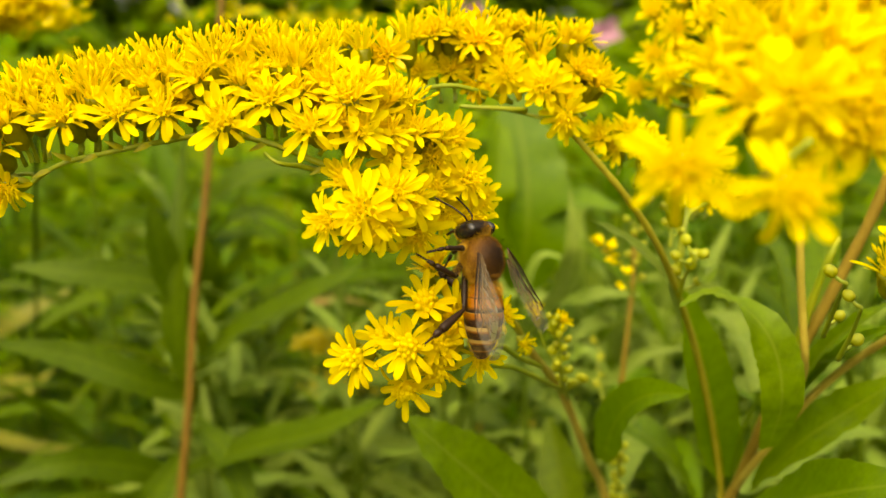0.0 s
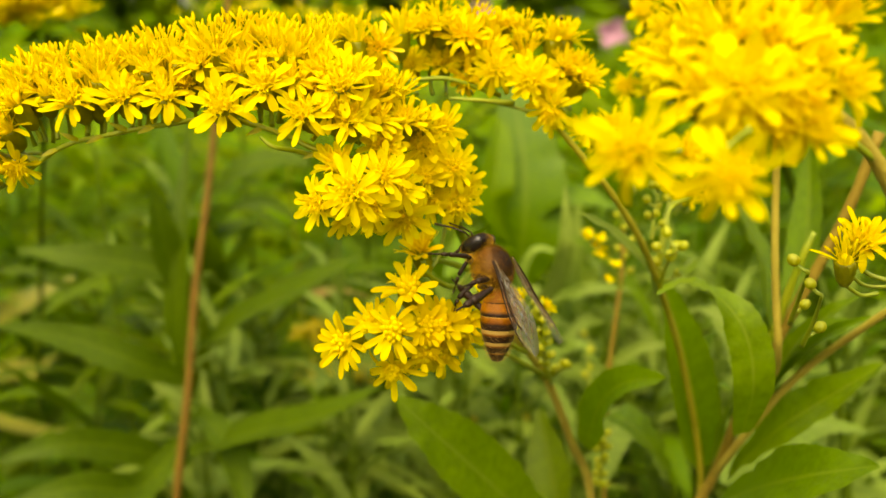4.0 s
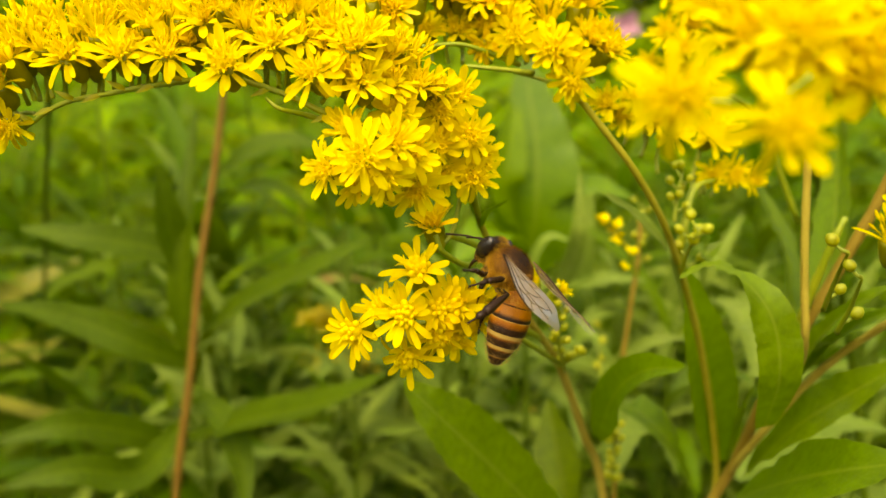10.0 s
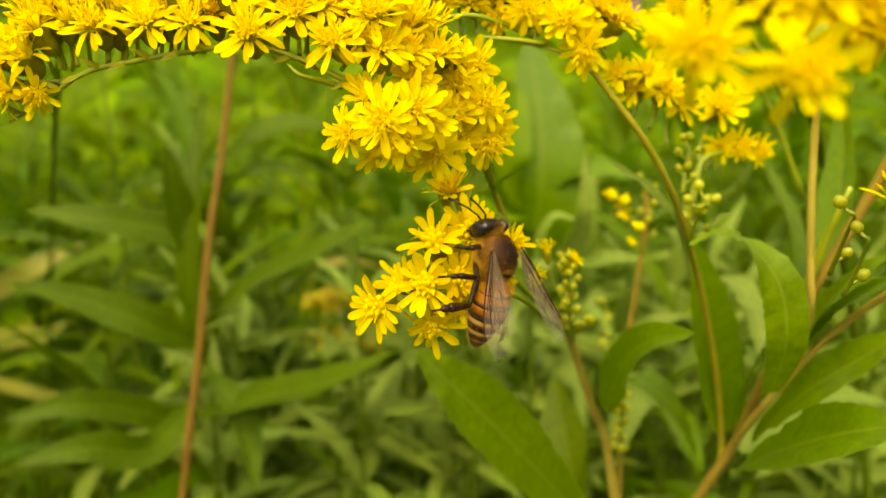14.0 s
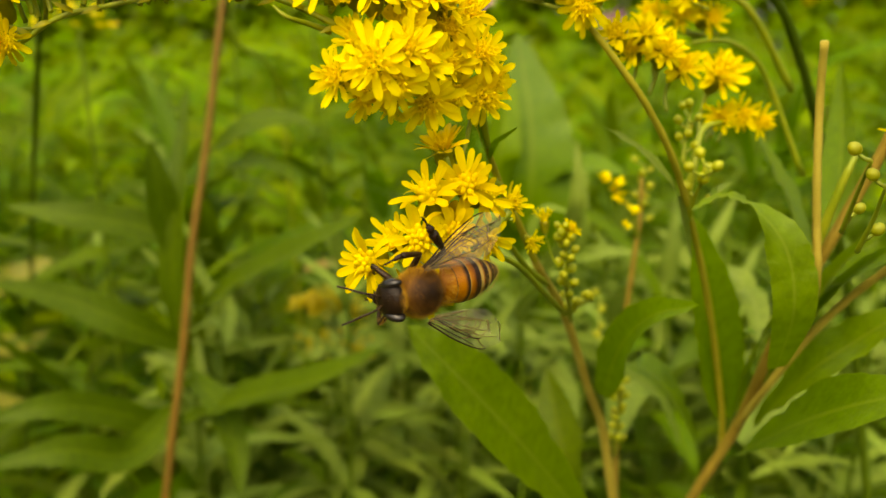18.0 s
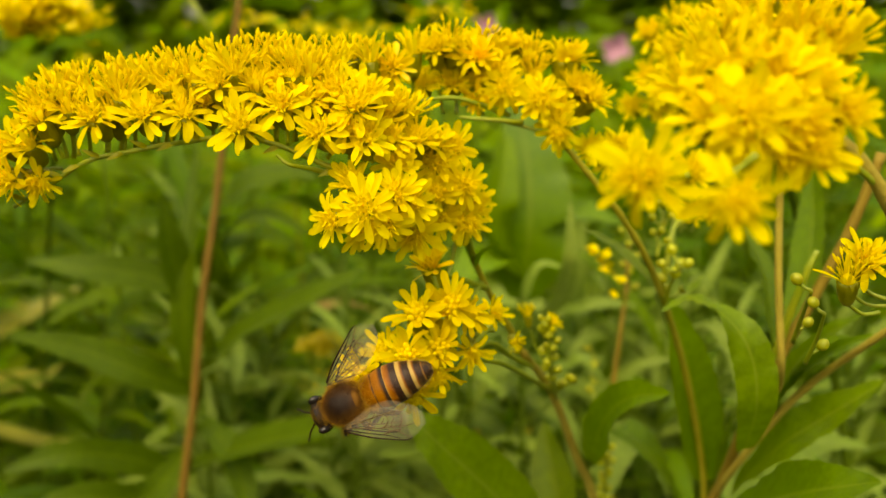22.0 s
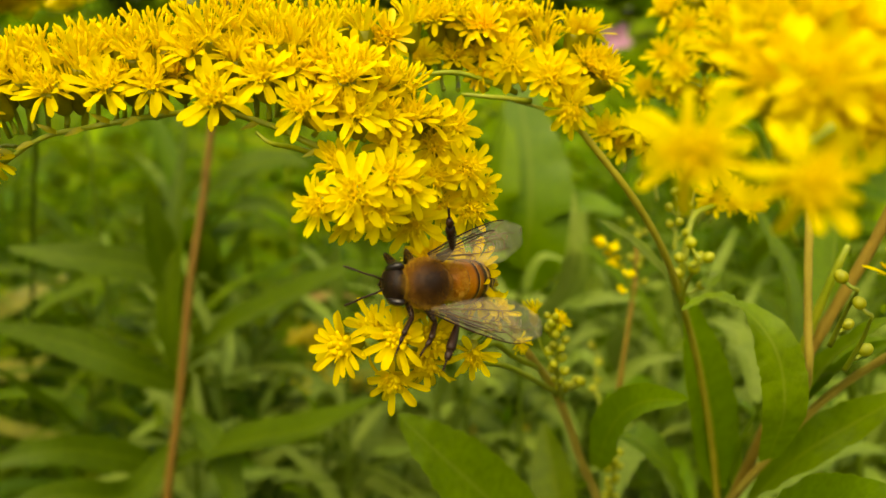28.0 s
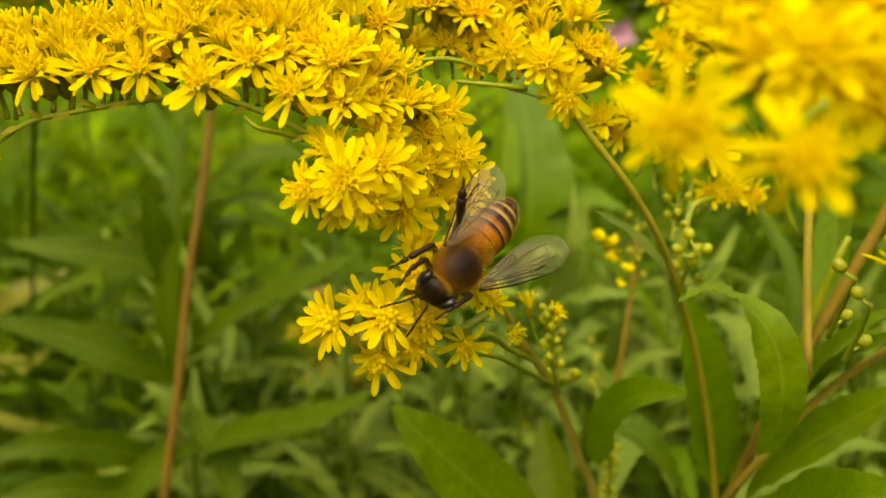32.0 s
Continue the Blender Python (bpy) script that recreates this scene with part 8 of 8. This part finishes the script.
    walk(SHINS[1, "hind"], [
        (0, pose(0.00149, -0.00230, -0.00195, 0.0, -0.0, 0.0)), (3, pose(0.00149, -0.00230, -0.00195, 0.0, -0.0, 0.0)),
        (4, pose(0.00149, -0.00230, -0.00195, -2.2, 35.3, -47.2)), (5, pose(0.00149, -0.00230, -0.00195, -46.9, 50.7, -125.2)),
        (6, pose(0.00149, -0.00230, -0.00195, -76.7, 23.8, 169.6)), (7, pose(0.00149, -0.00230, -0.00195, -60.0, 19.1, 165.1)),
        (8, pose(0.00149, -0.00230, -0.00195, -83.0, 14.2, 171.2)), (9, pose(0.00149, -0.00230, -0.00195, -78.7, 15.6, 150.8)),
        (10, pose(0.00149, -0.00230, -0.00195, -78.9, 11.6, 121.8)), (11, pose(0.00149, -0.00230, -0.00195, -66.3, 18.5, 132.2)),
        (11.5, pose(0.00149, -0.00230, -0.00195, -39.4, -12.9, 69.1)), (12, pose(0.00149, -0.00230, -0.00195, 0.0, -0.0, 0.0)),
        (17, pose(0.00149, -0.00230, -0.00195, 0.0, -0.0, 0.0)), (17.5, pose(0.00149, -0.00230, -0.00195, -65.2, -40.1, 54.4)),
        (18, pose(0.00149, -0.00230, -0.00195, -133.6, -3.6, 112.3)), (18.5, pose(0.00149, -0.00230, -0.00195, -65.2, -40.1, 54.4)),
        (19, pose(0.00149, -0.00230, -0.00195, 0.0, -0.0, 0.0)), (25, pose(0.00149, -0.00230, -0.00195, 0.0, -0.0, 0.0)),
        (26.25, pose(0.00149, -0.00230, -0.00195, -57.9, -35.8, 34.2)), (27.5, pose(0.00149, -0.00230, -0.00195, -129.8, -19.3, 85.7)),
        (28, pose(0.00149, -0.00230, -0.00195, -119.5, 8.2, 86.8)), (29, pose(0.00149, -0.00230, -0.00195, -143.3, 36.9, 74.6)),
        (30, pose(0.00149, -0.00230, -0.00195, -64.3, 20.7, 81.6)), (31, pose(0.00149, -0.00230, -0.00195, -71.2, 48.0, 100.0)),
        (32, pose(0.00149, -0.00230, -0.00195, -81.4, 40.2, 102.6)),
    ])
    walk(sprig, spun([(0, -8.3), (0.5, -2.2), (1, -0.9), (1.5, -3.3), (2, -0.7), (2.5, -3.3), (3, -3.7), (3.5, -4.8), (5.5, -2.0), (6, -0.2), (8, -0.9), (9, 0.0), (10.5, 0.0), (11, -2.2), (11.5, -2.2), (12, -1.1), (12.5, -1.1), (13, 1.7), (13.5, 3.9), (14, 5.2), (14.5, 6.6), (16.5, 6.1), (19, 3.9), (21, 3.1), (23.9, 2.2), (24, -9.8), (25.5, -10.5), (27.5, -11.2), (28, -9.6), (29, -12.2), (29.5, -14.4), (30.5, -11.2), (31, -13.1), (32, -14.7)], sprig.location.copy(), (0, -0.97, 0.26)))
    walk(sprig_two, spun([(0, 7.2), (3.5, 35.8), (5.5, 39.4), (12, 39.4), (12.5, 21.5), (13, 3.6), (13.5, 0.0), (23.9, 0.0), (24, -30.1), (32, -32.2)], sprig_two.location.copy(), (0, -0.97, 0.26)))


motions()
